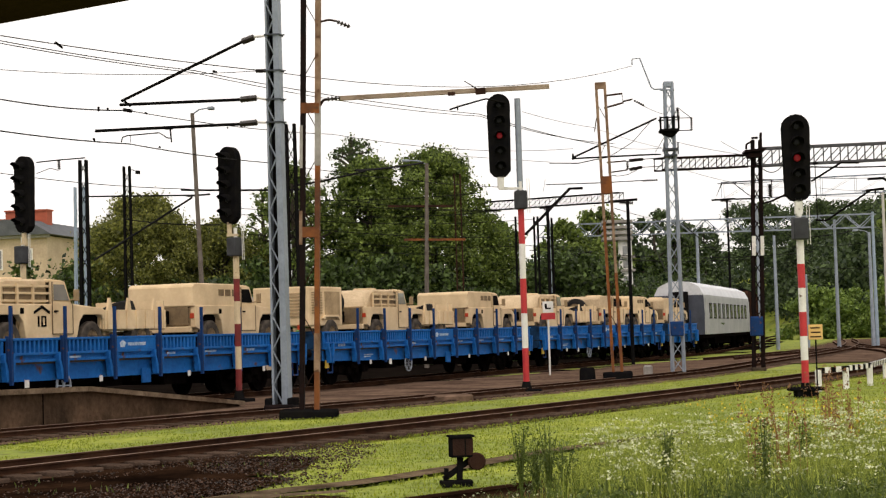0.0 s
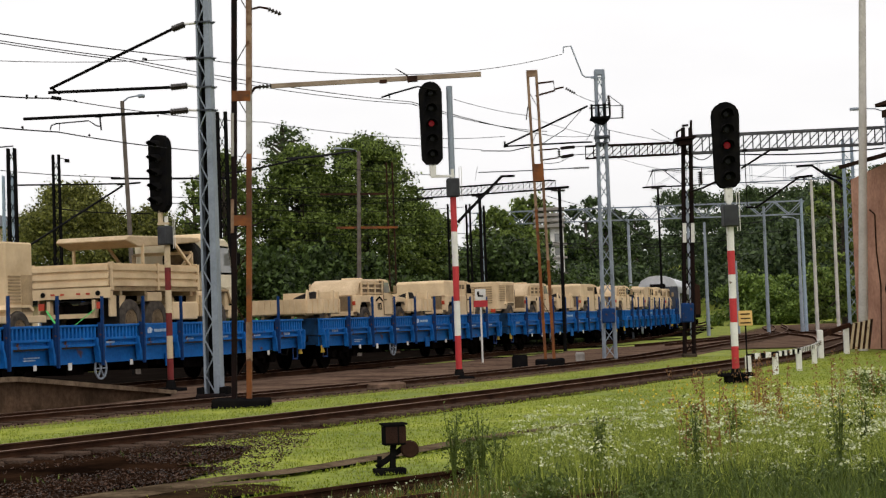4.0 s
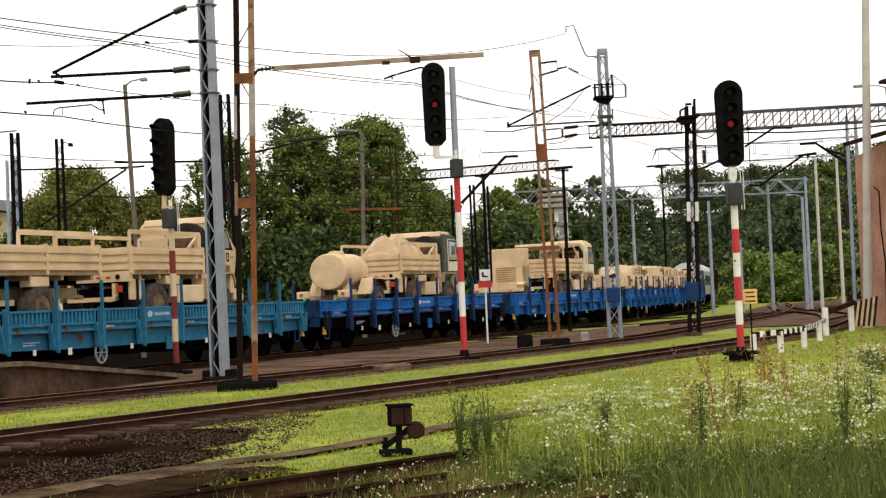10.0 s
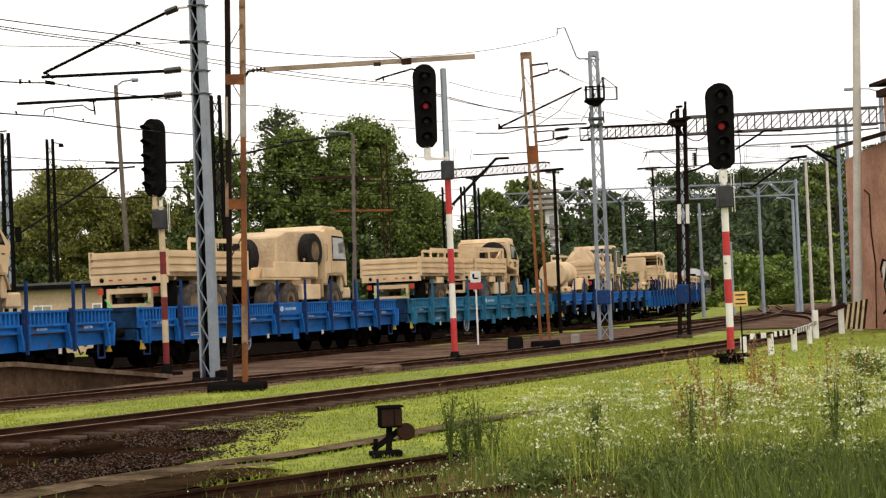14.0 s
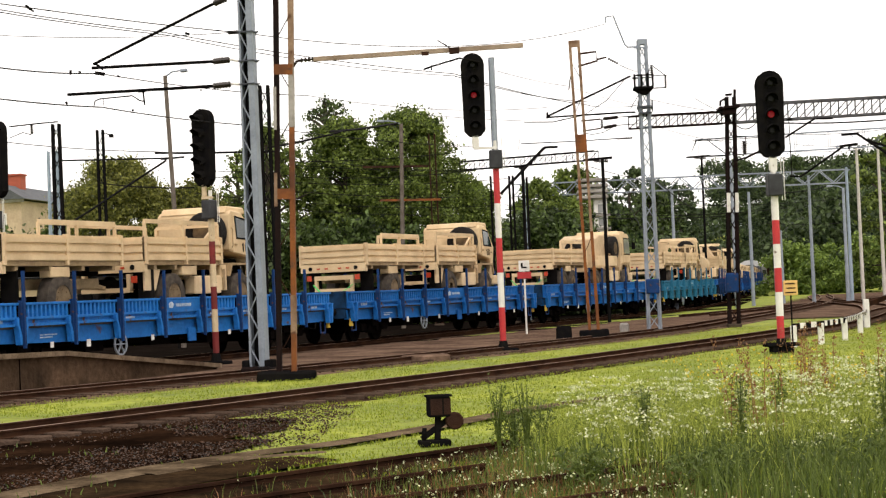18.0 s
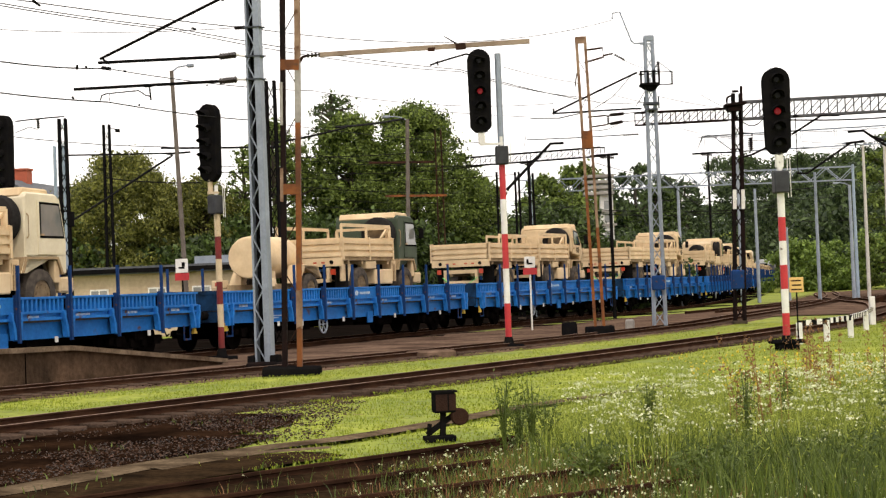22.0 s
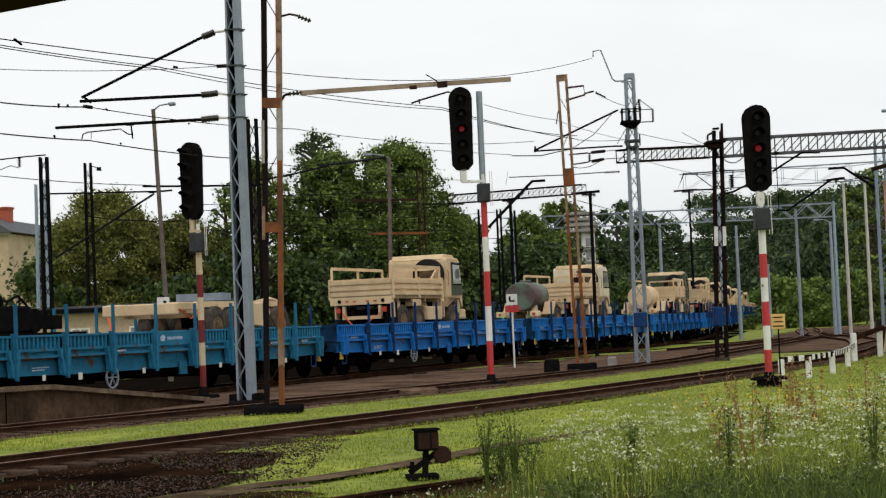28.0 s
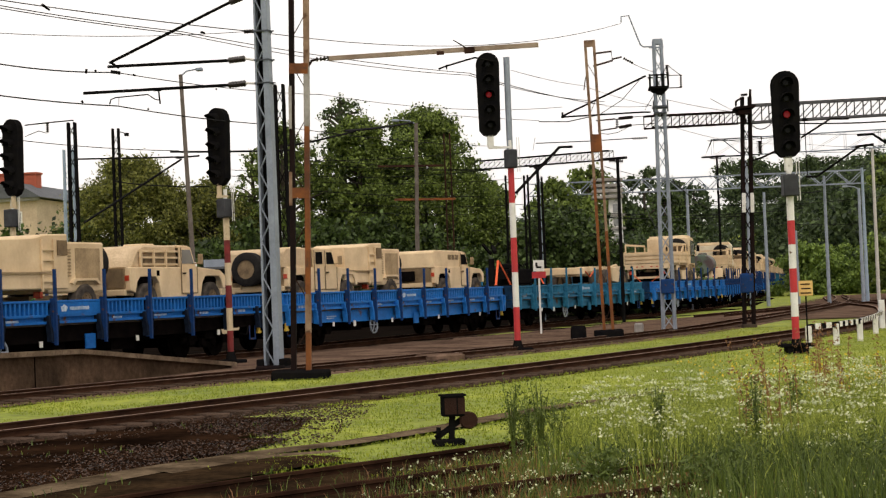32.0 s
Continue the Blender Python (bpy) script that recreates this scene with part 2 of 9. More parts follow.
GRIMY_GREY = mat("grimy_grey_steel", (0.085, 0.095, 0.11), (0.05, 0.055, 0.065), 0.7, scale=3, spec=0.1)
RUST_PALE = mat("weathered_pale_rust", (0.30, 0.20, 0.13), (0.12, 0.06, 0.033), 0.85, scale=2.6, mix=0.7, bump=0.3, rust=0.25)
RUST_BLACK = mat("blackened_rusty_steel", (0.008, 0.0068, 0.0068), (0.017, 0.0085, 0.0072), 0.85, scale=2.2, mix=0.6, spec=0.05)
OLD_WOOD = mat("grey_weathered_timber", (0.17, 0.145, 0.125), (0.10, 0.082, 0.068), 0.9, scale=2.5, bump=0.4, bscale=20, spec=0.1)
BEAM_BROWN = mat("weathered_brown_beam", (0.36, 0.28, 0.21), (0.22, 0.16, 0.115), 0.9, scale=2.0, bump=0.2)
GIRDER = mat("dark_grey_girder_paint", (0.10, 0.105, 0.115), (0.055, 0.055, 0.06), 0.75, scale=2.0)
CREAM_BAND = mat("yellowed_white_paint", (0.62, 0.50, 0.33), (0.46, 0.35, 0.21), 0.7, scale=4, rust=0.12)
RED_WORN = mat("dull_dark_red_paint", (0.20, 0.018, 0.016), (0.12, 0.014, 0.013), 0.7, scale=4)
RAMP_WALL = mat("mossy_stained_ramp_wall", (0.105, 0.066, 0.042), (0.035, 0.024, 0.016), 0.95, scale=0.9, mix=0.6, bump=0.6, bscale=12, fine=0.6, spec=0.0)
RAMP_STONE = mat("worn_coping_stone", (0.20, 0.145, 0.10), (0.085, 0.058, 0.040), 0.95, scale=2.5, mix=0.6, bump=0.6, bscale=12, fine=0.6, spec=0.0)
LITTER = leafy("dead_brown_leaves", (0.008, 0.0042, 0.0026), (0.080, 0.036, 0.018), 0.05)
POLE_PALE = mat("pale_concrete_pole", (0.56, 0.53, 0.49), (0.42, 0.39, 0.36), 0.85, scale=1.5, bump=0.2)
LEAF_BRIGHT = leafy("bright_bush_leaves", (0.045, 0.085, 0.014), (0.22, 0.31, 0.06))
BLUE_BRIGHT = mat("fresh_wagon_blue_paint", (0.012, 0.165, 0.50), (0.009, 0.105, 0.36), 0.55, scale=1.1, mix=0.3, bump=0.1, bscale=15, rust=0.08, vary=0.10, spec=0.15, fine=0.4)
# ---- mesh helpers ----
class Shape:
    """Gathers boxes, tubes and sheets into one mesh."""

    def __init__(self):
        self.v, self.f = [], []

    def add(self, vs, fs):
        k = len(self.v)
        self.v += [tuple(p) for p in vs]
        self.f += [tuple(i + k for i in f) for f in fs]
        return self

    def box(self, x0, x1, y0, y1, z0, z1, m=None, bev=0.0):
        if bev:
            b = bev
            ring = lambda z, d: [(x0 + d, y0 + b, z), (x0 + b, y0 + d, z), (x1 - b, y0 + d, z), (x1 - d, y0 + b, z),
                                 (x1 - d, y1 - b, z), (x1 - b, y1 - d, z), (x0 + b, y1 - d, z), (x0 + d, y1 - b, z)]
            vs = ring(z0, b * 0.7) + ring(z0 + b, 0) + ring(z1 - b, 0) + ring(z1, b * 0.7)
            fs = [tuple(range(7, -1, -1)), tuple(range(24, 32))]
            for r in range(3):
                fs += [(r * 8 + i, r * 8 + (i + 1) % 8, r * 8 + 8 + (i + 1) % 8, r * 8 + 8 + i) for i in range(8)]
        else:
            vs = [(x, y, z) for z in (z0, z1) for x, y in ((x0, y0), (x1, y0), (x1, y1), (x0, y1))]
            fs = [(3, 2, 1, 0), (4, 5, 6, 7), (0, 1, 5, 4), (1, 2, 6, 5), (2, 3, 7, 6), (3, 0, 4, 7)]
        if m is not None:
            vs = [m @ Vector(p) for p in vs]
        return self.add(vs, fs)

    def beam(self, a, b, w, h=None):
        """A square bar from a to b."""
        a, b = Vector(a), Vector(b)
        h = h or w
        d = (b - a).normalized()
        side = d.cross(Vector((0, 0, 1)))
        side = (side if side.length > 1e-3 else Vector((1, 0, 0))).normalized()
        up = side.cross(d).normalized()
        vs = [p + side * (i * w / 2) + up * (j * h / 2) for p in (a, b) for i, j in ((-1, -1), (1, -1), (1, 1), (-1, 1))]
        return self.add(vs, [(3, 2, 1, 0), (4, 5, 6, 7), (0, 1, 5, 4), (1, 2, 6, 5), (2, 3, 7, 6), (3, 0, 4, 7)])

    def tube(self, pts, r, n=8, r2=None, caps=True):
        pts = [Vector(p) for p in pts]
        k = len(pts)
        vs, fs = [], []
        for i, p in enumerate(pts):
            d = (pts[min(i + 1, k - 1)] - pts[max(i - 1, 0)]).normalized()
            s = d.cross(Vector((0, 0, 1)))
            s = (s if s.length > 1e-3 else Vector((1, 0, 0))).normalized()
            u = s.cross(d)
            rr = r if r2 is None else r + (r2 - r) * i / max(1, k - 1)
            vs += [p + (s * math.cos(2 * math.pi * j / n) + u * math.sin(2 * math.pi * j / n)) * rr for j in range(n)]
        for i in range(k - 1):
            fs += [(i * n + j, i * n + (j + 1) % n, (i + 1) * n + (j + 1) % n, (i + 1) * n + j) for j in range(n)]
        if caps:
            fs += [tuple(range(n - 1, -1, -1)), tuple(range((k - 1) * n, k * n))]
        return self.add(vs, fs)

    def prism(self, outline, a, b, axis="y", inset=0.0):
        """An outline of (u, w) pushed from a to b along an axis (u, w are the other two, in order)."""
        def at(u, w, t):
            return {"y": (u, t, w), "x": (t, u, w), "z": (u, w, t)}[axis]
        n = len(outline)
        vs = [at(u, w, a) for u, w in outline] + [at(u, w, b) for u, w in outline]
        fs = [tuple(range(n - 1, -1, -1)), tuple(range(n, 2 * n))]
        fs += [(i, (i + 1) % n, n + (i + 1) % n, n + i) for i in range(n)]
        return self.add(vs, fs)

    def lathe(self, prof, axis="y", n=20, c=(0, 0, 0), caps=True):
        """A profile of (along, radius) turned round an axis."""
        vs, fs = [], []
        for t, r in prof:
            for j in range(n):
                a = 2 * math.pi * j / n
                u, w = r * math.cos(a), r * math.sin(a)
                p = {"y": (u, t, w), "x": (t, u, w), "z": (u, w, t)}[axis]
                vs.append((p[0] + c[0], p[1] + c[1], p[2] + c[2]))
        k = len(prof)
        for i in range(k - 1):
            fs += [(i * n + j, i * n + (j + 1) % n, (i + 1) * n + (j + 1) % n, (i + 1) * n + j) for j in range(n)]
        if caps:
            fs += [tuple(range(n - 1, -1, -1)), tuple(range((k - 1) * n, k * n))]
        return self.add(vs, fs)

    def mesh(self, name, material, bevel=0.0, smooth=False):
        me = bpy.data.meshes.new(name)
        me.from_pydata([tuple(p) for p in self.v], [], self.f)
        bm = bmesh.new()
        bm.from_mesh(me)
        if bevel:
            bmesh.ops.bevel(bm, geom=list(bm.edges), offset=bevel, segments=1, affect="EDGES", clamp_overlap=True)
        bmesh.ops.recalc_face_normals(bm, faces=bm.faces)
        bm.to_mesh(me)
        bm.free()
        me.materials.append(material)
        if smooth:
            me.polygons.foreach_set("use_smooth", [True] * len(me.polygons))
            me.set_sharp_from_angle(angle=radians(40))
        return me


def part(name, shape, material, parent, label="", bevel=0.0, smooth=False, at=None):
    """One mesh object under a thing or a part; shape may be a finished mesh."""
    me = shape if isinstance(shape, bpy.types.Mesh) else shape.mesh(name, material, bevel, smooth)
    ob = new(name, me)
    ob.parent = parent
    if at is not None:
        ob.matrix_basis = at
    if label:
        ob["label"] = label
    return ob


def thing(name, label, category, at=None, group="", kind=""):
    ob = tagged(new(name), label, category, group, kind)
    ob.empty_display_size = 0.3
    if at is not None:
        ob.matrix_basis = at
    return ob


def solid(name, shape, material, label, category="", kind="", at=None, smooth=False, bevel=0.0, group=""):
    ob = tagged(new(name, shape.mesh(name, material, bevel, smooth)), label, category, group, kind)
    if at is not None:
        ob.matrix_basis = at
    return ob


def spline(pts, step=1.0):
    """A smooth line through points, as evenly spaced points."""
    P = [Vector(p) for p in pts]
    P = [2 * P[0] - P[1]] + P + [2 * P[-1] - P[-2]]
    fine = []
    for i in range(1, len(P) - 2):
        a, b, c, d = P[i - 1:i + 3]
        for k in range(24):
            t = k / 24
            fine.append(0.5 * (2 * b + (c - a) * t + (2 * a - 5 * b + 4 * c - d) * t * t + (3 * b - a - 3 * c + d) * t ** 3))
    fine.append(P[-2])
    out, left = [fine[0]], step
    for a, b in zip(fine, fine[1:]):
        d = (b - a).length
        while d >= left:
            a = a + (b - a) * (left / d)
            d = (b - a).length
            out.append(a)
            left = step
        left -= d
    return out


def offset(line, d):
    """The line moved d metres to its right."""
    out = []
    for i, p in enumerate(line):
        t = (line[min(i + 1, len(line) - 1)] - line[max(i - 1, 0)]).normalized()
        out.append(Vector((p.x + t.y * d, p.y - t.x * d, p.z)))
    return out


def sweep(shape, line, section, close=True):
    """A cross section of (right, up) drawn along a level line."""
    n, k = len(section), len(line)
    vs, fs = [], []
    for i, p in enumerate(line):
        t = (line[min(i + 1, k - 1)] - line[max(i - 1, 0)])
        t.z = 0
        t.normalize()
        vs += [(p.x + t.y * u, p.y - t.x * u, p.z + w) for u, w in section]
    for i in range(k - 1):
        for j in range(n if close else n - 1):
            j2 = (j + 1) % n
            fs.append((i * n + j, i * n + j2, (i + 1) * n + j2, (i + 1) * n + j))
    if close:
        fs += [tuple(range(n - 1, -1, -1)), tuple(range((k - 1) * n, k * n))]
    return shape.add(vs, fs)


# ---- the train's line ----
HEADING, NEAR, STRAIGHT_END, BEND, TURN = 20.0, 25.4, 85.0, 185.0, radians(10.0)
RAIL_Z = 0.15
_h = radians(HEADING)
_u = Vector((math.sin(_h), math.cos(_h), 0))
_foot = Vector((-math.cos(_h), math.sin(_h), 0)) * NEAR


def on_line(s):
    """Place and heading (degrees to the right of +y) on the train's track, s metres along it."""
    if s <= STRAIGHT_END:
        return _foot + _u * s, HEADING
    if s > 262.0:
        p, g0 = on_line(262.0)
        g0, k = radians(g0), min((s - 262.0) / 200.0, radians(34))
        g = g0 - k
        q = p + Vector((math.cos(g) - math.cos(g0), math.sin(g0) - math.sin(g), 0)) * 200.0
        return q + Vector((math.sin(g), math.cos(g), 0)) * (s - 262.0 - k * 200.0), math.degrees(g)
    a = min((s - STRAIGHT_END) / BEND, TURN)
    centre = _foot + _u * STRAIGHT_END + Vector((-math.cos(_h), math.sin(_h), 0)) * BEND
    g = _h - a
    rest = s - STRAIGHT_END - a * BEND
    return centre + Vector((math.cos(g), -math.sin(g), 0)) * BEND + Vector((math.sin(g), math.cos(g), 0)) * rest, math.degrees(g)


def train_pose(s, length):
    """A pose on the track for a thing whose rear is at s: x ahead, z up from the rail head."""
    a, _ = on_line(s + length * 0.12)
    b, _ = on_line(s + length * 0.88)
    d = b - a
    yaw = math.atan2(d.y, d.x)
    p = (a + b) / 2 - d.normalized() * (length / 2)
    return Matrix.Translation((p.x, p.y, RAIL_Z)) @ Matrix.Rotation(yaw, 4, "Z")


# ---- ground ----
FAR_LINE = np.array([tuple(on_line(s)[0][:2]) for s in range(120, 480, 4)])


def line_gap(x, y):
    """Distance from the far part of the train's line."""
    return float(np.min(np.hypot(FAR_LINE[:, 0] - x, FAR_LINE[:, 1] - y)))


def hill(x, y):
    """The yard is level; a wooded hill rises behind it, cut through by the line."""
    d = max(0.0, y - 150 - 0.25 * x)
    if not d:
        return 0.0
    off = line_gap(x, y)
    cut = min(1.0, max(0.0, (off - 4.0) / 14.0))
    return min(13.0, 0.0007 * d * d) * (1 / (1 + math.exp(-(x + 10) / 25))) * cut


def build_ground():
    xs = sorted(set([-2500, -1200, -600, -300, -200, -150, -110] + [i * 6 - 90 for i in range(42)] + [180, 210, 260, 330, 450, 700, 1200, 2500]))
    ys = sorted(set([-1500, -600, -200, -80, -30, -10] + [i * 3 for i in range(50)] + [150 + i * 12 for i in range(26)] + [480, 560, 700, 1000, 1600, 3000]))
    vs = [(x, y, hill(x, y) - (0.02 * noise.noise((x * 0.3, y * 0.3, 0)) + 0.02)) for y in ys for x in xs]
    n = len(xs)
    fs = [(j * n + i, j * n + i + 1, (j + 1) * n + i + 1, (j + 1) * n + i) for j in range(len(ys) - 1) for i in range(n - 1)]
    m = mat("mossy_short_grass", (0.235, 0.265, 0.018), (0.135, 0.175, 0.015), 0.95, scale=0.45, mix=0.7, bump=0.8, bscale=6, fine=0.8, rust=0.04)
    s = Shape().add(vs, fs)
    solid("ground", s, m, "yellow-green mossy grass of a railway yard", "ground", "structure")


build_ground()

RAIL_SEC = [(-0.065, -0.15), (0.065, -0.15), (0.065, -0.138), (0.012, -0.12), (0.012, -0.045), (0.036, -0.035), (0.036, 0.0),
            (-0.036, 0.0), (-0.036, -0.035), (-0.012, -0.045), (-0.012, -0.12), (-0.065, -0.138)]
SLEEPER_MESH = Shape().box(-1.25, 1.25, -0.12, 0.12, -0.30, -0.152, bev=0.02).mesh("sleeper", SLEEPER)


SMALL_SLEEPER = Shape().box(-0.98, 0.98, -0.13, 0.13, -0.19, -0.090, bev=0.015).mesh("sleeper", SLEEPER)


def build_track(name, label, pts, bed, bed_w, sleepers=0.62, reach=90, first=0, bed_z=-0.195, used=False, rz=RAIL_Z, foot=0.3, k=1.0):
    line = spline([(x, y, rz) for x, y in pts], 1.0)
    t = thing(name, label, "railway track", kind="structure")
    sweepbed = Shape()
    half = bed_w / 2
    sweep(sweepbed, line, [(-half - foot, -0.02 - rz), (half + foot, -0.02 - rz), (half, bed_z), (-half, bed_z)])
    part("track_bed", sweepbed, bed, t, "oily brown ballast bed")
    for side in (-k, k):
        sec = [(u * k, w * k) for u, w in RAIL_SEC]
        r = part("rail", sweep(Shape(), offset(line, side * 0.7525), sec), RAIL_STEEL, t)
        if used:
            part("rail_head", sweep(Shape(), offset(line, side * 0.7525), [(-0.026, 0.0005), (0.026, 0.0005), (0.026, 0.003), (-0.026, 0.003)]), RAIL_TOP, r, "bright worn rail head")
    dense = spline([(x, y, rz) for x, y in pts], sleepers)
    for i in range(first, min(len(dense) - 1, reach)):
        a, b = dense[i], dense[i + 1]
        yaw = math.atan2(b.y - a.y, b.x - a.x) - math.pi / 2
        part("sleeper", SLEEPER_MESH if k == 1.0 else SMALL_SLEEPER, SLEEPER, t, at=Matrix.Translation(a) @ Matrix.Rotation(yaw + 0.01 * math.sin(i * 3.1), 4, "Z"))
    return line


# dark ballast, blackened further for the deep shade under the train
SHADE_BALLAST = mat("sooty_ballast", (0.010, 0.0075, 0.006), (0.004, 0.003, 0.0025), 0.95, scale=0.8, mix=0.6, bump=1.0, bscale=9, fine=0.8, spec=0.0)
EARTH = mat("dark_oily_earth", (0.024, 0.0122, 0.0068), (0.0055, 0.0030, 0.0020), 0.95, scale=0.8, mix=0.7, bump=1.0, bscale=8, fine=0.9, spec=0.0)
TRACK_SOIL = mat("brown_track_soil", (0.045, 0.027, 0.014), (0.012, 0.008, 0.005), 0.95, scale=1.6, mix=0.6, bump=0.8, bscale=12, fine=0.8, spec=0.0)
TRAIN_LINE = [tuple(on_line(s)[0][:2]) for s in (-10, 5, 20, 35, 50, 65, 80, 95, 110, 130, 150, 175, 200, 230, 262, 290, 320, 350, 380, 420)]
NEAR_Z = 0.15
LINE_NEAR = [(-13.41, 10.00), (-10.59, 15.00), (-6.15, 23.08), (-3.41, 28.00), (-1.82, 30.92), (-0.04, 34.26), (2.52, 39.24), (7.81, 50.47), (12.40, 62.09), (18.40, 82.09), (32.20, 122.09), (48.70, 172.09)]
LINE_SECOND = [(-19.50, 14.00), (-8.59, 32.36), (-6.80, 35.35), (-4.29, 39.61), (-1.46, 44.61), (2.06, 51.35), (6.03, 60.49), (8.60, 68.85), (15.60, 92.00), (20.00, 110.00), (25.00, 135.00), (30.00, 165.00)]
build_track("track_main", "main line track under the train, stained ballast", TRAIN_LINE, SHADE_BALLAST, 4.6, reach=140, first=40, used=True)
build_track("track_near", "rusty-sided single track in moss and ballast", LINE_NEAR, BALLAST, 1.5, sleepers=0.55, reach=150, used=True, rz=NEAR_Z, foot=0.45, bed_z=-0.143, k=0.68)
build_track("track_middle", "track between the grass strip and a concrete ramp", LINE_SECOND, BALLAST_RED, 1.9, sleepers=0.55, reach=150, used=True, bed_z=-0.125, k=0.64)
FRONT_RAILS = ([(-4.40, 12.59), (-2.08, 15.36), (0.23, 18.13)],
               [(-4.22, 11.56), (-1.95, 13.81), (0.31, 16.07)],
               [(-3.68, 11.17), (-1.03, 13.24), (1.62, 15.32)],
               [(-2.22, 10.89), (-0.12, 12.43), (1.98, 13.97)])
front = thing("track_front", "disused rusty rails sunk in soil and weeds", "railway track", kind="structure")
for pts in FRONT_RAILS:
    one = spline([(x, y, 0.11) for x, y in pts], 0.8)
    part("rail", sweep(Shape(), one, [(u * 0.8, w * 0.8) for u, w in RAIL_SEC]), RAIL_STEEL, front)
    part("soil_strip", sweep(Shape(), one, [(-0.22, -0.13), (0.34, -0.13), (0.22, -0.075), (-0.14, -0.075)]), TRACK_SOIL, front, "bare soil along a sunken rail")




# trodden path and bare oily earth
def ribbon(name, pts, w0, w1, z, material, label, cat="path"):
    line = spline([(x, y, z) for x, y in pts], 0.8)
    s, n = Shape(), len(line)
    vs, fs = [], []
    for i, p in enumerate(line):
        t = (line[min(i + 1, n - 1)] - line[max(i - 1, 0)]).normalized()
        w = (w0 + (w1 - w0) * i / n) * (1 + 0.35 * noise.noise((i * 0.45, w0, 0)))
        w2 = (w0 + (w1 - w0) * i / n) * (1 + 0.35 * noise.noise((i * 0.45, w0, 7)))
        vs += [(p.x - t.y * w / 2, p.y + t.x * w / 2, z - 0.012), (p.x - t.y * w * 0.3, p.y + t.x * w * 0.3, z), (p.x + t.y * w2 * 0.3, p.y - t.x * w2 * 0.3, z), (p.x + t.y * w2 / 2, p.y - t.x * w2 / 2, z - 0.012)]
    fs = [(i * 4 + j, i * 4 + j + 1, i * 4 + 5 + j, i * 4 + 4 + j) for i in range(n - 1) for j in range(3)]
    return solid(name, s.add(vs, fs), material, label, cat, "structure")


ribbon("bare_earth", [(-12.0, 9.5), (-7.9, 15.0), (-5.7, 18.8), (-4.9, 20.6), (-4.45, 21.8), (-4.0, 23.2), (-3.55, 24.3)], 7.8, 1.5, 0.02, EARTH, "bare dark oily earth beside the rails", "ground")
ribbon("litter_soil", [(-6.6, 14.0), (-5.0, 16.8), (-4.0, 18.4), (-3.5, 19.6), (-3.2, 20.4)], 2.6, 0.8, 0.024, EARTH, "dark earth with dead leaves beside the path", "ground")
ribbon("rail_soil", [(-6.0, 9.0), (-3.2, 12.6), (-1.6, 14.6), (-0.2, 16.2)], 3.6, 1.2, 0.012, TRACK_SOIL, "bare brown soil around sunken rails", "ground")
ribbon("mixed_soil", [(-7.0, 10.5), (-4.6, 14.4), (-3.3, 16.3), (-2.4, 17.4), (-1.5, 18.2)], 3.0, 0.7, 0.016, TRACK_SOIL, "brown soil and litter beside the footpath", "ground")
ribbon("side_path", [(-3.6, 16.6), (-2.75, 17.9), (-2.08, 18.2), (-1.6, 18.7)], 0.4, 0.15, 0.030, PATH, "faint side strand of the footpath")
ribbon("footpath", [(-5.6, 13.0), (-4.3, 15.6), (-3.5, 17.3), (-2.8, 18.4), (-2.0, 19.3), (-1.09, 20.8), (-0.39, 22.3), (0.4, 23.9), (2.6, 27.2)], 0.62, 0.26, 0.034, PATH, "narrow trodden footpath in the grass")
ribbon("gravel_strip", [(-13.5, 30.0), (-9.2, 41.0), (-5.2, 48.2), (-1.2, 55.4), (4.6, 67.5), (11.2, 84)], 9.0, 8.0, 0.02, BALLAST_RED, "brown gravel walkway between tracks")
ribbon("yard_ballast", [tuple((on_line(s_)[0] + Vector((-6.0, 2.2, 0)))[:2]) for s_ in (-5, 20, 40, 60, 80, 100, 120, 150)], 15.0, 13.0, 0.03, SHADE_BALLAST, "dark sooty ballast of the yard behind the train", "ballast")
ribbon("junction_ballast", [(10.5, 72), (15.5, 86), (21.5, 104), (27.5, 125), (33.5, 150), (40, 175)], 12.0, 15.0, 0.025, BALLAST_RED, "brown ballast field at the far junction", "ballast")
build_track("track_crossover", "crossover track at the far junction", [(9.0, 83.0), (14.6, 96.0), (20.8, 108.0), (28.5, 122.0), (38.0, 140.0)], BALLAST_RED, 2.4, reach=60, used=True)
build_track("track_crossover", "second crossover track at the far junction", [(16.2, 75.0), (19.0, 90.0), (20.4, 104.0), (22.4, 122.0), (26.0, 145.0)], BALLAST_RED, 2.4, reach=70, used=True)
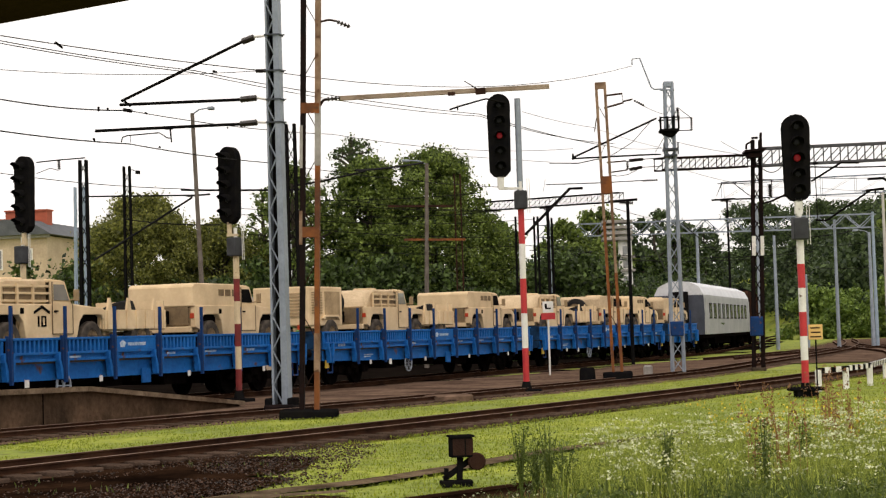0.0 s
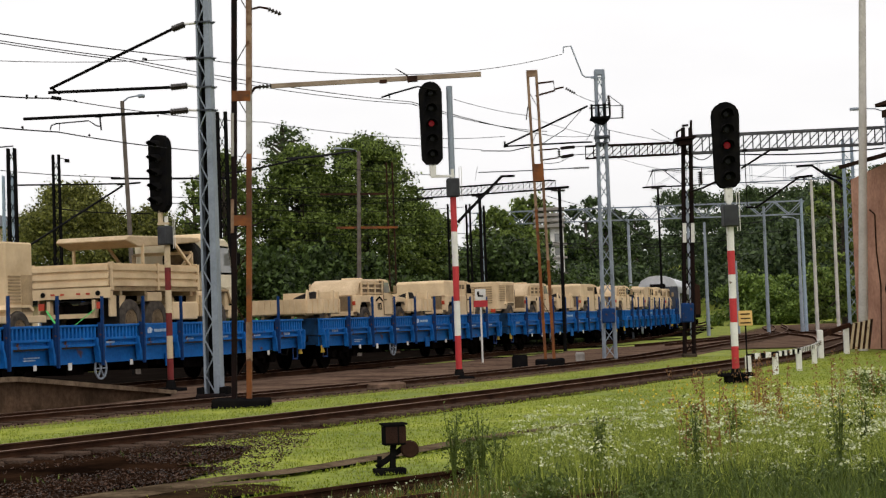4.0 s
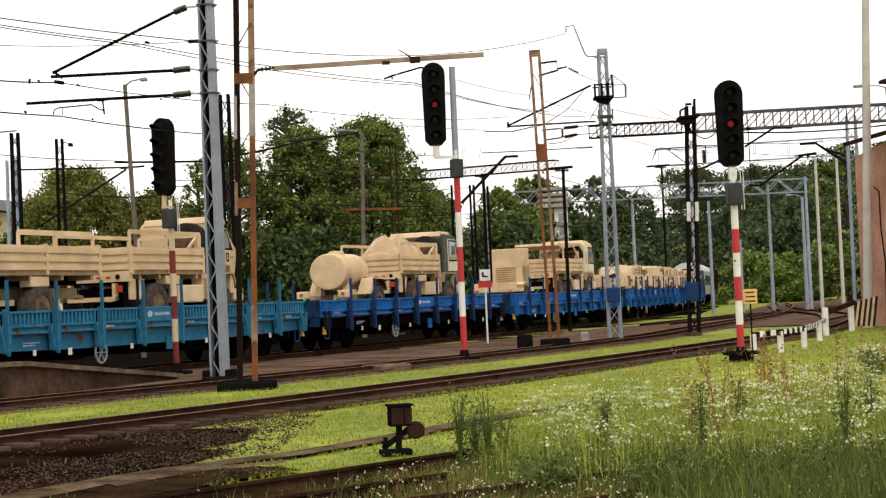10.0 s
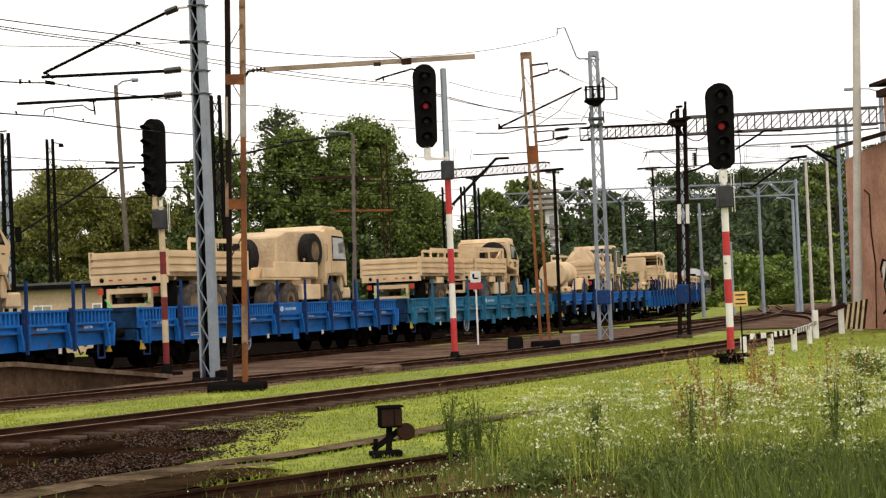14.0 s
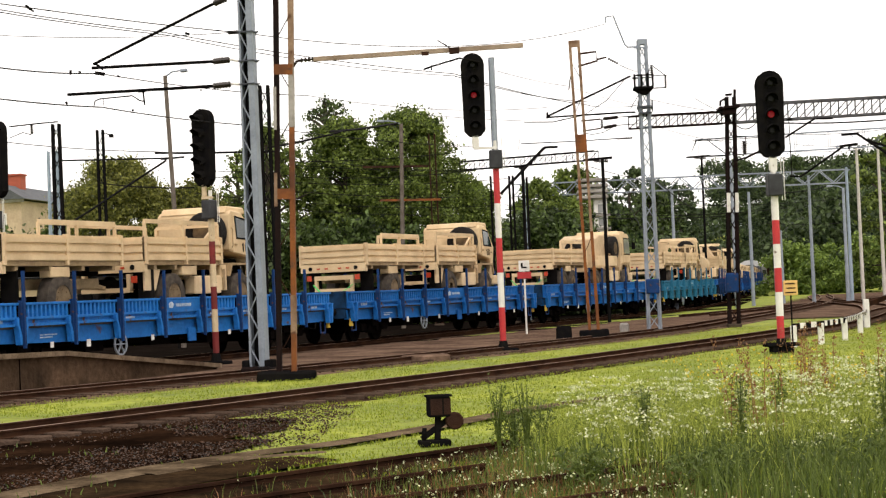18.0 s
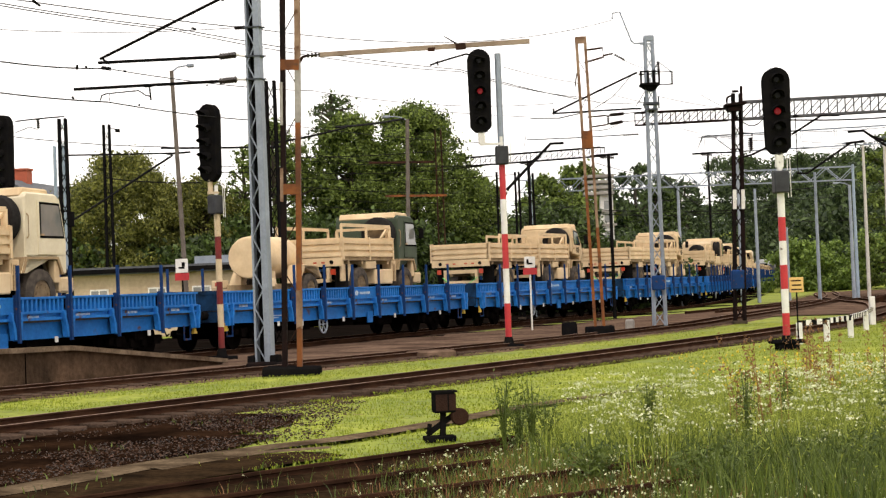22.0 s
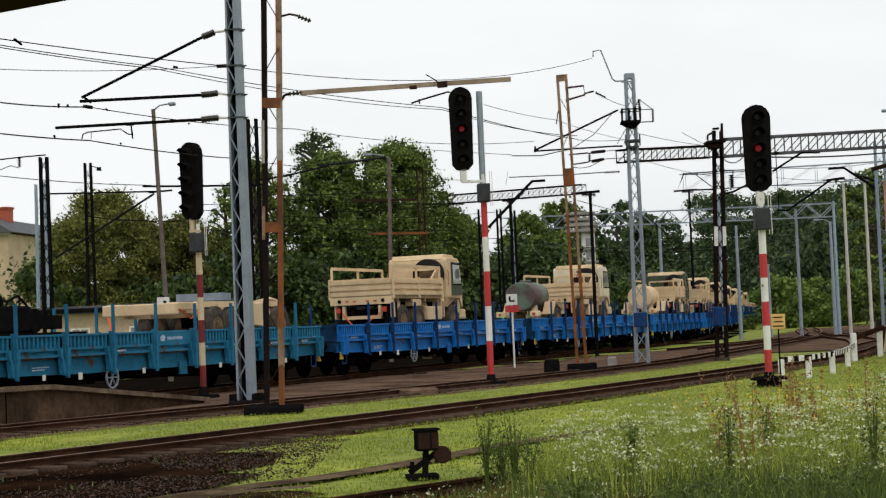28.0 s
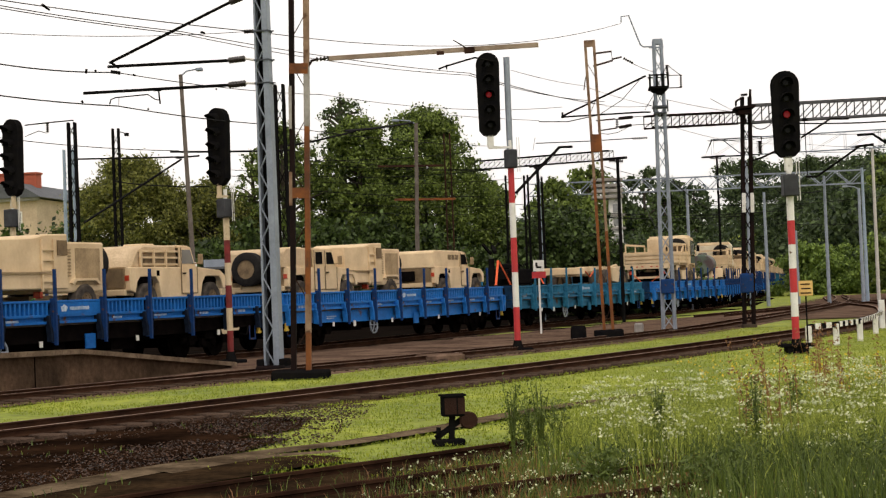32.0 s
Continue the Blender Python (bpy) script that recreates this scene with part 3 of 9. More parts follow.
# ---- masts, signals, gantries ----
def lattice_mast(name, label, at, h, w0, w1, material, facing=22, step=0.55, deep=0.7, group="lattice masts", bar=0.07, near=False):
    """Four tapering corner bars with zigzag lacing on each face."""
    t = thing(name, label, "catenary mast", at=pose(*at, rz=-facing), group=group)
    d0, d1 = w0 * deep, w1 * deep
    corner = lambda i, z: Vector(((-1, 1, 1, -1)[i] * (w0 + (w1 - w0) * z / h) / 2, (-1, -1, 1, 1)[i] * (d0 + (d1 - d0) * z / h) / 2, z))
    for i in range(4):
        part("corner_bar", Shape().beam(corner(i, 0), corner(i, h), bar), material, t)
    for i in range(4):
        s, z, k = Shape(), 0.1, 0
        while z + step < h:
            a, b = (i, (i + 1) % 4) if k % 2 else ((i + 1) % 4, i)
            if near:
                part("lacing_bar", Shape().beam(corner(a, z), corner(b, z + step), bar * 0.55, bar * 0.35), material, t)
            s.beam(corner(a, z), corner(b, z + step), bar * 0.5, bar * 0.35)
            z, k = z + step, k + 1
        if not near:
            part("lacing", s, material, t)["kind"] = "stuff"
    s = Shape().box(-w0 * 0.75, w0 * 0.75, -w0 * 0.7, w0 * 0.7, -0.15, 0.12, bev=0.03)
    part("footing", s, DIRTY_CONCRETE, t, "dirty concrete footing")
    return t


def twin_post(name, label, at, h, gap, mats, facing=22, battens=(), width=0.075, footing=(1.15, 0.7, 0.16), lean=0.0, band=None):
    """Two uprights joined by batten plates and thin diagonals, on a concrete block."""
    t = thing(name, label, "catenary mast", at=pose(*at, ry=lean, rz=-facing), group="rusty twin-leg masts")
    for i, x in enumerate((-gap / 2, gap / 2)):
        leg = part("leg", Shape().box(x - width / 2, x + width / 2, -width * 0.8, width * 0.8, 0, h, bev=0.008), mats[i], t)
        if band and i == 1:
            for z0, z1, mm, lb in band:
                part("paint_band", Shape().box(x - width / 2 - 0.004, x + width / 2 + 0.004, -width * 0.8 - 0.004, width * 0.8 + 0.004, z0, z1), mm, leg, lb)
    for z in battens:
        part("batten_plate", Shape().box(-gap / 2 - 0.04, gap / 2 + 0.04, -width * 0.8 - 0.012, -width * 0.8 + 0.004, z, z + 0.22), mats[1], t)
    s = Shape()
    z, k = 0.5, 0
    while z < h - 0.6:
        x = gap / 2 if k % 2 else -gap / 2
        s.beam((x, 0, z), (-x, 0, z + 0.55), 0.02)
        z, k = z + 1.1, k + 1
    part("diagonal_bracing", s, RUST_DARK, t)["kind"] = "stuff"
    fx, fy, fz = footing
    part("footing", Shape().box(-fx / 2, fx / 2, -fy / 2, fy / 2, -0.1, fz, bev=0.04), BLACK, t, "blackened concrete footing")
    return t


def insulator(a, b, parent, r=0.05):
    """A string of ribbed discs from a to b."""
    a, b = Vector(a), Vector(b)
    s = Shape().tube([a, b], r * 0.35, 6)
    n = max(3, int((b - a).length / 0.07))
    for i in range(n):
        p, q = a.lerp(b, (i + 0.2) / n), a.lerp(b, (i + 0.7) / n)
        s.tube([p, q], r, 8, r * 0.6)
    return part("insulator", s, CERAMIC, parent, "brown ribbed insulator")


# tall grey mast with cantilevers over the middle track
gm = thing("catenary_mast", "tall grey-painted lattice catenary mast beside a rusty one", "catenary mast", at=pose(-5.47, 37.7, 0, rz=-8), group="lattice masts")
for x0, x1, x2, x3 in ((0.035, 0.185, 0.02, 0.145), (-0.185, -0.135, -0.145, -0.105)):
    part("channel", Shape().add([(x0, -0.17, 0), (x1, -0.17, 0), (x1, 0.17, 0), (x0, 0.17, 0), (x2, -0.13, 11.2), (x3, -0.13, 11.2), (x3, 0.13, 11.2), (x2, 0.13, 11.2)],
                                [(3, 2, 1, 0), (4, 5, 6, 7), (0, 1, 5, 4), (1, 2, 6, 5), (2, 3, 7, 6), (3, 0, 4, 7)]), GALV, gm, bevel=0.008)
# black sheet added in place of the shade between the channels
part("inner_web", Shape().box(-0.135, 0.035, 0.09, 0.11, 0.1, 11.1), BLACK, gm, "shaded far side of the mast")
for k in range(28):
    z = 0.25 + k * 0.385
    w_ = 1 - 0.25 * z / 11.2
    for y in (-0.15, 0.15):
        a, b = ((-0.15, 0.05) if k % 2 else (0.05, -0.15))
        part("lacing_bar", Shape().beam((a * w_, y * w_, z), (b * w_, y * w_, z + 0.385), 0.045, 0.02), GALV, gm)
part("footing", Shape().box(-0.34, 0.34, -0.34, 0.34, -0.15, 0.22, bev=0.04), RUST_BLACK, gm, "dirty concrete footing")
for x in (-0.25, 0.26):
    part("foot_plate", Shape().box(x - 0.08, x + 0.07, -0.27, 0.2, 0.1, 0.36, bev=0.02), BLACK, gm)
L = lambda p: gm.matrix_basis.inverted() @ Vector(p)
for z in (8.39, 7.59, 6.95, 6.44):
    part("clamp_band", Shape().box(-0.17, 0.18, -0.17, 0.17, z - 0.016, z + 0.016).beam((0.18, 0, z), (0.26, 0, z), 0.03), GRIMY_GREY, gm, "dark clamp band")
# tube's outer end, start of its insulator, end of it, clamp on the mast
for a, b, c, d in (((-9.28, 39.30, 7.28), (-6.22, 38.10, 8.35), (-5.92, 37.90, 8.41), (-5.61, 37.70, 8.39)), ((-9.32, 39.30, 7.19), (-6.29, 38.10, 7.04), (-5.89, 37.90, 7.04), (-5.64, 37.70, 6.96)), ((-9.91, 39.30, 6.60), (-6.31, 38.10, 6.49), (-5.89, 37.90, 6.49), (-5.66, 37.70, 6.45))):
    part("cantilever_tube", Shape().tube([L(a), L(b)], 0.036, 8), BLACK, gm, "dark cantilever tube")
    insulator(L(b), L(c), gm, 0.08)
    part("insulator_cap", Shape().tube([L(c), L(d)], 0.03, 6), WHITE, gm, "pale metal insulator cap")
part("steady_arm", Shape().tube([L((-9.24, 39.00, 6.28)), L((-9.21, 39.00, 6.39)), L((-9.10, 39.00, 6.43)), L((-8.35, 39.00, 6.47)), L((-8.18, 39.00, 6.35)), L((-8.08, 39.00, 6.33))], 0.016, 6), BLACK, gm)
part("dropper", Shape().tube([L((-9.02, 39.00, 6.43)), L((-9.03, 39.00, 6.26))], 0.008, 5), BLACK, gm)
part("drop_link", Shape().tube([L((-8.10, 39.00, 6.58)), L((-8.07, 39.00, 6.24))], 0.02, 6).tube([L((-8.21, 39.00, 6.56)), L((-8.04, 39.00, 6.56))], 0.03, 6), BLACK, gm)
part("catenary_clamp", Shape().tube([L((-9.23, 39.20, 7.06)), L((-9.02, 39.20, 7.02))], 0.045, 6).tube([L((-9.22, 39.30, 7.27)), L((-9.07, 39.30, 7.15))], 0.03, 6), BLACK, gm)
insulator(L((-5.90, 37.90, 7.64)), L((-5.64, 37.70, 7.61)), gm)

# rusty twin mast with the long beam
rm = twin_post("catenary_mast", "rusty orange twin-leg catenary mast with a long brown beam", (-4.62, 35.7, 0), 10.5, 0.31, (RUST_BLACK, RUSTY), facing=0,
               battens=(3.75, 6.35), width=0.105, footing=(1.15, 0.9, 0.17), lean=1.65, band=((5.25, 6.5, CONCRETE, "faded pale paint"), (6.5, 10.4, RUST_PALE, "weathered pale rust"), (0.95, 1.75, RUST_PALE, "worn yellow-grey paint")))
M = lambda p: rm.matrix_basis.inverted() @ Vector(p)
part("paint_band", Shape().box(-0.216, -0.150, -0.097, -0.088, 5.2, 6.1), CONCRETE, rm, "faded pale paint")
part("paint_band", Shape().box(-0.216, -0.150, -0.097, -0.088, 3.6, 4.3), RUST_PALE, rm, "faded pale paint")
part("beam", Shape().beam(M((-3.80, 35.70, 6.65)), M((0.57, 35.20, 6.67)), 0.07, 0.095), BEAM_BROWN, rm, "long weathered brown beam")
part("beam_bracket", Shape().tube([M((-4.23, 35.70, 6.52)), M((-4.16, 35.70, 6.62)), M((-4.06, 35.70, 6.64))], 0.03, 6), RUST_DARK, rm)
insulator(M((-4.08, 35.70, 6.64)), M((-3.77, 35.70, 6.66)), rm, 0.06)
part("beam_clamp", Shape().beam(M((-0.95, 35.20, 6.62)), M((-0.74, 35.20, 6.63)), 0.13, 0.12), RUST_DARK, rm)
part("beam_clamp", Shape().beam(M((-1.52, 35.20, 6.59)), M((-1.37, 35.20, 6.59)), 0.08, 0.07), RUST_DARK, rm)
part("top_bracket", Shape().tube([M((-4.19, 35.70, 8.28)), M((-4.00, 35.70, 8.32)), M((-3.82, 35.70, 8.28))], 0.025, 6), RUST_DARK, rm)
insulator(M((-3.82, 35.70, 8.27)), M((-3.55, 35.70, 8.15)), rm, 0.055)
part("steady_arm", Shape().tube([M((-0.33, 35.10, 6.35)), M((-0.74, 35.10, 6.45)), M((-1.30, 35.10, 6.31)), M((-1.49, 35.10, 6.25))], 0.02, 6).tube([M((-1.33, 35.10, 6.33)), M((-1.32, 35.10, 6.23))], 0.016, 5), BLACK, rm)
part("spike", Shape().tube([M((-0.88, 35.20, 6.64)), M((-1.01, 35.20, 6.74)), M((-1.18, 35.20, 6.85))], 0.018, 6, 0.01), BLACK, rm)

# leaning rusty twin mast beyond
m3 = twin_post("catenary_mast", "narrow rusty twin-leg mast with peeling pale paint", (2.72, 54.0, 0), 9.4, 0.27, (RUST_PALE, RUST_PALE), facing=0, battens=(9.2,), width=0.085,
               footing=(0.9, 0.7, 0.32), lean=-1.47, band=((0.3, 3.4, RUSTY, "rust-orange lower leg"),))
M3 = lambda p: m3.matrix_basis.inverted() @ Vector(p)
part("paint_band", Shape().box(-0.180, -0.090, -0.075, -0.069, 0.3, 5.0), RUSTY, m3, "rust-orange lower leg")
part("joint_plate", Shape().box(-0.17, 0.17, -0.09, -0.07, 5.9, 6.45), RUSTY, m3)
part("side_bracket", Shape().tube([M3((2.58, 54.00, 8.99)), M3((3.15, 54.00, 9.04)), M3((3.18, 54.00, 8.75)), M3((2.57, 54.00, 8.60))], 0.035, 6), RUST_DARK, m3)
part("strut", Shape().tube([M3((3.16, 54.00, 8.79)), M3((3.47, 54.00, 8.85))], 0.03, 6), RUST_DARK, m3)
insulator(M3((3.52, 54.00, 8.81)), M3((3.83, 54.00, 8.63)), m3, 0.055)
for a, b, c, d in (((2.60, 54.00, 6.88), (3.21, 54.30, 6.94), (3.86, 56.00, 7.14), (4.92, 59.40, 7.52)), ((2.64, 54.00, 6.56), (3.23, 54.30, 6.65), (3.81, 56.00, 6.88), (4.90, 59.40, 7.22))):
    part("bracket_arm", Shape().tube([M3(a), M3(b)], 0.026, 6), RUST_DARK, m3)
    insulator(M3(b).lerp(M3(c), 0.25), M3(c), m3, 0.055)
    part("stay_wire", Shape().tube([M3(c), M3(d)], 0.014, 5), WIRE, m3)
insulator(M3((3.26, 54.30, 6.94)), M3((3.26, 54.30, 6.65)), m3, 0.06)
part("loop_wire", Shape().tube([M3((2.64, 54.00, 6.49)), M3((2.94, 54.00, 6.44)), M3((3.24, 54.00, 6.48)), M3((3.63, 55.00, 6.72))], 0.012, 5), WIRE, m3)
part("old_strap", Shape().tube([M3((2.36, 54.00, 8.39)), M3((2.30, 54.00, 8.18)), M3((2.25, 54.00, 7.86))], 0.018, 5), RUST_DARK, m3)

# grey lattice mast carrying the gantry
gt = lattice_mast("gantry_mast", "grey steel lattice mast with a work platform on top", (5.07, 59.5, 0), 10.1, 0.40, 0.25, GALV, facing=0, bar=0.085, near=True)
G = lambda p: gt.matrix_basis.inverted() @ Vector(p)
part("mast_head", Shape().box(-0.17, 0.17, -0.12, 0.12, 9.95, 10.15, bev=0.02).beam((-0.30, -0.1, 9.85), (0.2, -0.1, 9.85), 0.05), GALV, gt)
wp = part("work_platform", Shape().box(-0.36, 0.30, -0.4, 0.4, 8.40, 8.48), BLACK, gt, "dark steel platform")
part("bracket", Shape().prism([(-0.34, 8.40), (0.30, 8.40), (0.12, 8.22), (-0.12, 8.22)], -0.2, 0.2), BLACK, wp)
for x, w_ in ((-0.34, 0.07), (-0.1, 0.07), (0.10, 0.09), (0.28, 0.07)):
    part("rail_post", Shape().beam((x, -0.38, 8.46), (x, -0.38, 8.9), w_), BLACK, wp)
for y in (-0.38, 0.38):
    part("hand_rail", Shape().beam((-0.36, y, 8.86), (0.30, y, 8.86), 0.05), BLACK, wp)
part("side_frame", Shape().tube([G((5.30, 59.10, 8.82)), G((5.78, 59.10, 8.82))], 0.016, 5).tube([G((5.35, 59.10, 9.17)), G((5.78, 59.10, 8.82))], 0.014, 5).tube([G((5.14, 59.10, 8.82)), G((5.33, 59.10, 9.17))], 0.018, 5).tube([G((5.20, 59.10, 8.39)), G((5.78, 59.10, 8.39))], 0.02, 5), BLACK, gt)
insulator(G((5.33, 59.10, 9.19)), G((5.34, 59.10, 8.80)), gt, 0.07)
insulator(G((5.79, 59.10, 8.83)), G((5.78, 59.10, 8.37)), gt, 0.055)
part("collar", Shape().box(-0.26, 0.26, -0.3, 0.3, 7.75, 7.82).box(-0.22, 0.22, -0.25, 0.25, 7.55, 7.60).beam((-0.24, -0.28, 7.6), (-0.24, -0.28, 8.0), 0.05).beam((0.24, -0.28, 7.6), (0.24, -0.28, 8.0), 0.05), GRIMY_GREY, gt, "bolted grey collar")
part("horn", Shape().tube([G((4.99, 59.50, 9.90)), G((4.58, 59.50, 9.90)), G((4.48, 59.50, 9.99)), G((4.12, 59.50, 11.01)), G((3.86, 59.50, 10.98)), G((3.85, 59.50, 10.78))], 0.028, 6), GALV, gt)
part("cantilever_tube", Shape().tube([G((1.71, 60.00, 7.67)), G((4.62, 59.40, 8.88))], 0.035, 8), BLACK, gt)
part("cantilever_tube", Shape().tube([G((1.67, 60.00, 7.64)), G((4.43, 59.40, 7.63)), G((4.73, 59.40, 7.62))], 0.03, 8), BLACK, gt)
part("cantilever_tube", Shape().tube([G((1.72, 60.00, 7.81)), G((1.71, 60.00, 7.60))], 0.04, 6), BLACK, gt)
part("tie_rod", Shape().tube([G((2.94, 59.70, 7.61)), G((3.78, 59.60, 8.10)), G((4.51, 59.40, 8.87))], 0.014, 5).tube([G((4.53, 59.40, 7.69)), G((4.87, 59.40, 8.22))], 0.012, 5), BLACK, gt)
part("steady_arm", Shape().tube([G((0.89, 60.00, 7.51)), G((1.90, 60.00, 7.47)), G((2.50, 60.00, 7.58)), G((3.19, 60.00, 7.69))], 0.02, 6), BLACK, gt)
part("lower_arm", Shape().tube([G((0.75, 60.00, 6.76)), G((2.66, 60.00, 6.76)), G((4.12, 59.60, 6.76))], 0.02, 6), GRIMY_GREY, gt, "thin grey registration arm")
part("drop_link", Shape().tube([G((0.73, 60.00, 6.96)), G((0.64, 60.00, 6.51))], 0.008, 5), BLACK, gt)
insulator(G((4.08, 59.60, 6.75)), G((4.60, 59.50, 6.75)), gt, 0.05)
part("equipment_box", Shape().box(-0.25, 0.2, -0.42, -0.2, 1.35, 1.85, bev=0.03), STAKE_BLUE, gt, "blue steel equipment box")

# black lattice mast
bk = lattice_mast("gantry_mast", "black rusted lattice mast with a blue box", (8.21, 62.6, 0), 8.35, 0.34, 0.27, RUST_BLACK, facing=0, bar=0.095, near=True)
bk.matrix_basis = pose(8.21, 62.6, 0, ry=1.6)
B = lambda p: bk.matrix_basis.inverted() @ Vector(p)
part("top_frame", Shape().beam(B((7.94, 62.30, 7.89)), B((8.68, 62.30, 7.94)), 0.9, 0.08).beam(B((8.06, 62.30, 7.74)), B((8.55, 62.30, 7.76)), 0.7, 0.14).beam(B((8.23, 62.30, 8.39)), B((8.46, 62.30, 8.40)), 0.08).beam(B((8.03, 62.30, 7.99)), B((8.04, 62.30, 8.17)), 0.07).beam(B((8.04, 62.30, 8.17)), B((8.24, 62.30, 8.27)), 0.07).beam(B((8.54, 62.30, 7.95)), B((8.57, 62.30, 8.58)), 0.085), RUST_BLACK, bk, "black steel head frame")
part("equipment_box", Shape().box(-0.33, 0.12, -0.5, -0.26, 1.25, 1.95, bev=0.04), STAKE_BLUE, bk, "blue steel equipment box")
for x in (-0.15, 0.15):
    part("paint_band", Shape().box(x - 0.06, x + 0.06, -0.24, -0.1, 4.15, 4.85), WHITE, bk, "white painted band")
part("side_bracket", Shape().tube([B((8.51, 62.00, 6.85)), B((8.85, 62.00, 6.84)), B((8.82, 62.00, 6.21)), B((8.44, 62.00, 6.18))], 0.03, 6).tube([B((8.43, 62.00, 5.98)), B((8.75, 61.50, 6.03)), B((9.18, 61.00, 6.21))], 0.04, 6), RUST_BLACK, bk)
insulator(B((8.78, 62.00, 6.68)), B((8.78, 62.00, 6.23)), bk, 0.12)
for a, b, c in (((10.10, 61.00, 6.65), (11.15, 61.00, 7.27), (11.79, 61.00, 7.25)), ((10.20, 61.00, 5.27), (10.58, 61.00, 5.25), (12.18, 61.00, 6.29))):
    part("bracket_arm", Shape().tube([B(a), B(b), B(c)], 0.042, 6), BLACK, bk, "black bent bracket arm")
part("bracket_arm", Shape().tube([B((11.98, 61.00, 6.25)), B((12.62, 61.00, 6.31))], 0.05, 6).tube([B((12.30, 61.00, 6.32)), B((12.31, 61.00, 6.10))], 0.05, 6, 0.02), BLACK, bk)
part("hanger", Shape().tube([B((10.24, 61.00, 7.33)), B((10.26, 61.00, 5.28))], 0.018, 5).tube([B((10.17, 61.00, 7.28)), B((10.35, 61.00, 7.29))], 0.05, 5), BLACK, bk)


def truss(name, label, a, b, h, w, material, step=0.8, chord=0.06, at_group="gantry beams", zigzag=False):
    """A box girder of four chords with posts and diagonals."""
    a, b = Vector(a), Vector(b)
    t = thing(name, label, "gantry beam", group=at_group)
    d = (b - a).normalized()
    side = Vector((-d.y, d.x, 0)).normalized() * (w / 2)
    up = Vector((0, 0, h))
    for q in (side, -side):
        part("chord", Shape().beam(a + q, b + q, chord), material, t)
        part("chord", Shape().beam(a + q + up, b + q + up, chord), material, t)
        s = Shape()
        n = int((b - a).length / step)
        for i in range(n + 1):
            p = a.lerp(b, i / n) + q
            if not zigzag:
                s.beam(p, p + up, chord * 0.6)
            if i < n:
                over = i % 2 if zigzag else 0
                s.beam(p + up * over, a.lerp(b, (i + 1) / n) + q + up * (1 - over), chord * (0.8 if zigzag else 0.45))
        part("web_bars", s, material, t)
    return t


truss("gantry_beam", "thin dark riveted gantry girder between masts", (4.64, 59.60, 7.08), (8.23, 62.50, 7.38), 0.42, 0.4, RUST_BLACK, 0.60)
truss("gantry_beam", "grey steel box girder spanning the tracks", (8.49, 62.60, 7.40), (16.43, 65.50, 7.78), 0.62, 0.55, GIRDER, 0.66, 0.075)
truss("gantry_beam", "pale grey zigzag gantry girder far behind", (0.95, 121.00, 8.23), (22.07, 110.00, 7.62), 0.85, 0.6, GALV, 0.95, 0.065, zigzag=True)
truss("gantry_beam", "pale grey gantry girder in the distance", (14.42, 126.00, 10.85), (27.68, 120.00, 10.61), 1.25, 0.6, GALV, 2.2, 0.05)
truss("gantry_beam", "dark gantry girder behind the train", (-1.86, 84.00, 7.63), (4.48, 80.00, 7.56), 0.42, 0.4, BLACK, 0.55, 0.05)
lattice_mast("gantry_mast", "pale blue lattice mast beside the pink house", (16.28, 71.5, 0), 8.6, 0.42, 0.36, GALV_BLUE, facing=0, step=0.5, bar=0.06)
for x, y, h in ((-0.4, 82.5, 7.2), (0.5, 86.0, 7.4), (1.2, 86.0, 7.3)):
    lattice_mast("catenary_mast", "dark distant lattice mast behind the train", (x, y, 0), h, 0.24, 0.20, BLACK, step=0.6, bar=0.045, group="dark far masts")
for x, y, h, w_, m_, b_ in ((-7.5, 55.0, 8.58, 0.34, BLACK, 0.075), (-18.2, 70.0, 9.28, 0.36, BLACK, 0.085), (-18.72, 80.0, 10.0, 0.36, BLACK, 0.075), (-21.0, 80.0, 9.1, 0.55, GALV_BLUE, 0.06)):
    lattice_mast("catenary_mast", "pale blue lattice mast among the trees" if m_ is GALV_BLUE else "black lattice mast among the trees", (x, y, 0), h, w_, w_ * 0.75, m_, facing=0, step=0.65, bar=b_, group="dark far masts")
ta = thing("catenary_bracket", "dark top arm with a hanging insulator on a mast", "bracket", at=pose(-18.2, 70, 0))
T_ = lambda p: Vector(p) - Vector((-18.2, 70, 0))
part("arm", Shape().tube([T_((-20.15, 70.00, 9.25)), T_((-19.16, 70.00, 9.32)), T_((-18.11, 70.00, 9.37))], 0.03, 6), BLACK, ta)
part("link", Shape().tube([T_((-20.16, 70.00, 8.78)), T_((-19.57, 70.00, 8.99)), T_((-19.23, 70.00, 8.88))], 0.018, 5), BLACK, ta)
insulator(T_((-19.21, 70.00, 9.30)), T_((-19.20, 70.00, 8.91)), ta, 0.09)
mb = thing("mast_lamp", "small lamp on a bent arm at a black mast", "lamp", at=pose(-18.72, 80, 0))
T_ = lambda p: Vector(p) - Vector((-18.72, 80, 0))
part("arm", Shape().tube([T_((-18.67, 80.00, 9.83)), T_((-18.43, 80.00, 9.82)), T_((-18.19, 80.00, 9.70))], 0.025, 6), BLACK, mb)
part("shade", Shape().tube([T_((-18.19, 80.00, 9.78)), T_((-18.20, 80.00, 9.62))], 0.10, 8, 0.13), BLACK, mb)

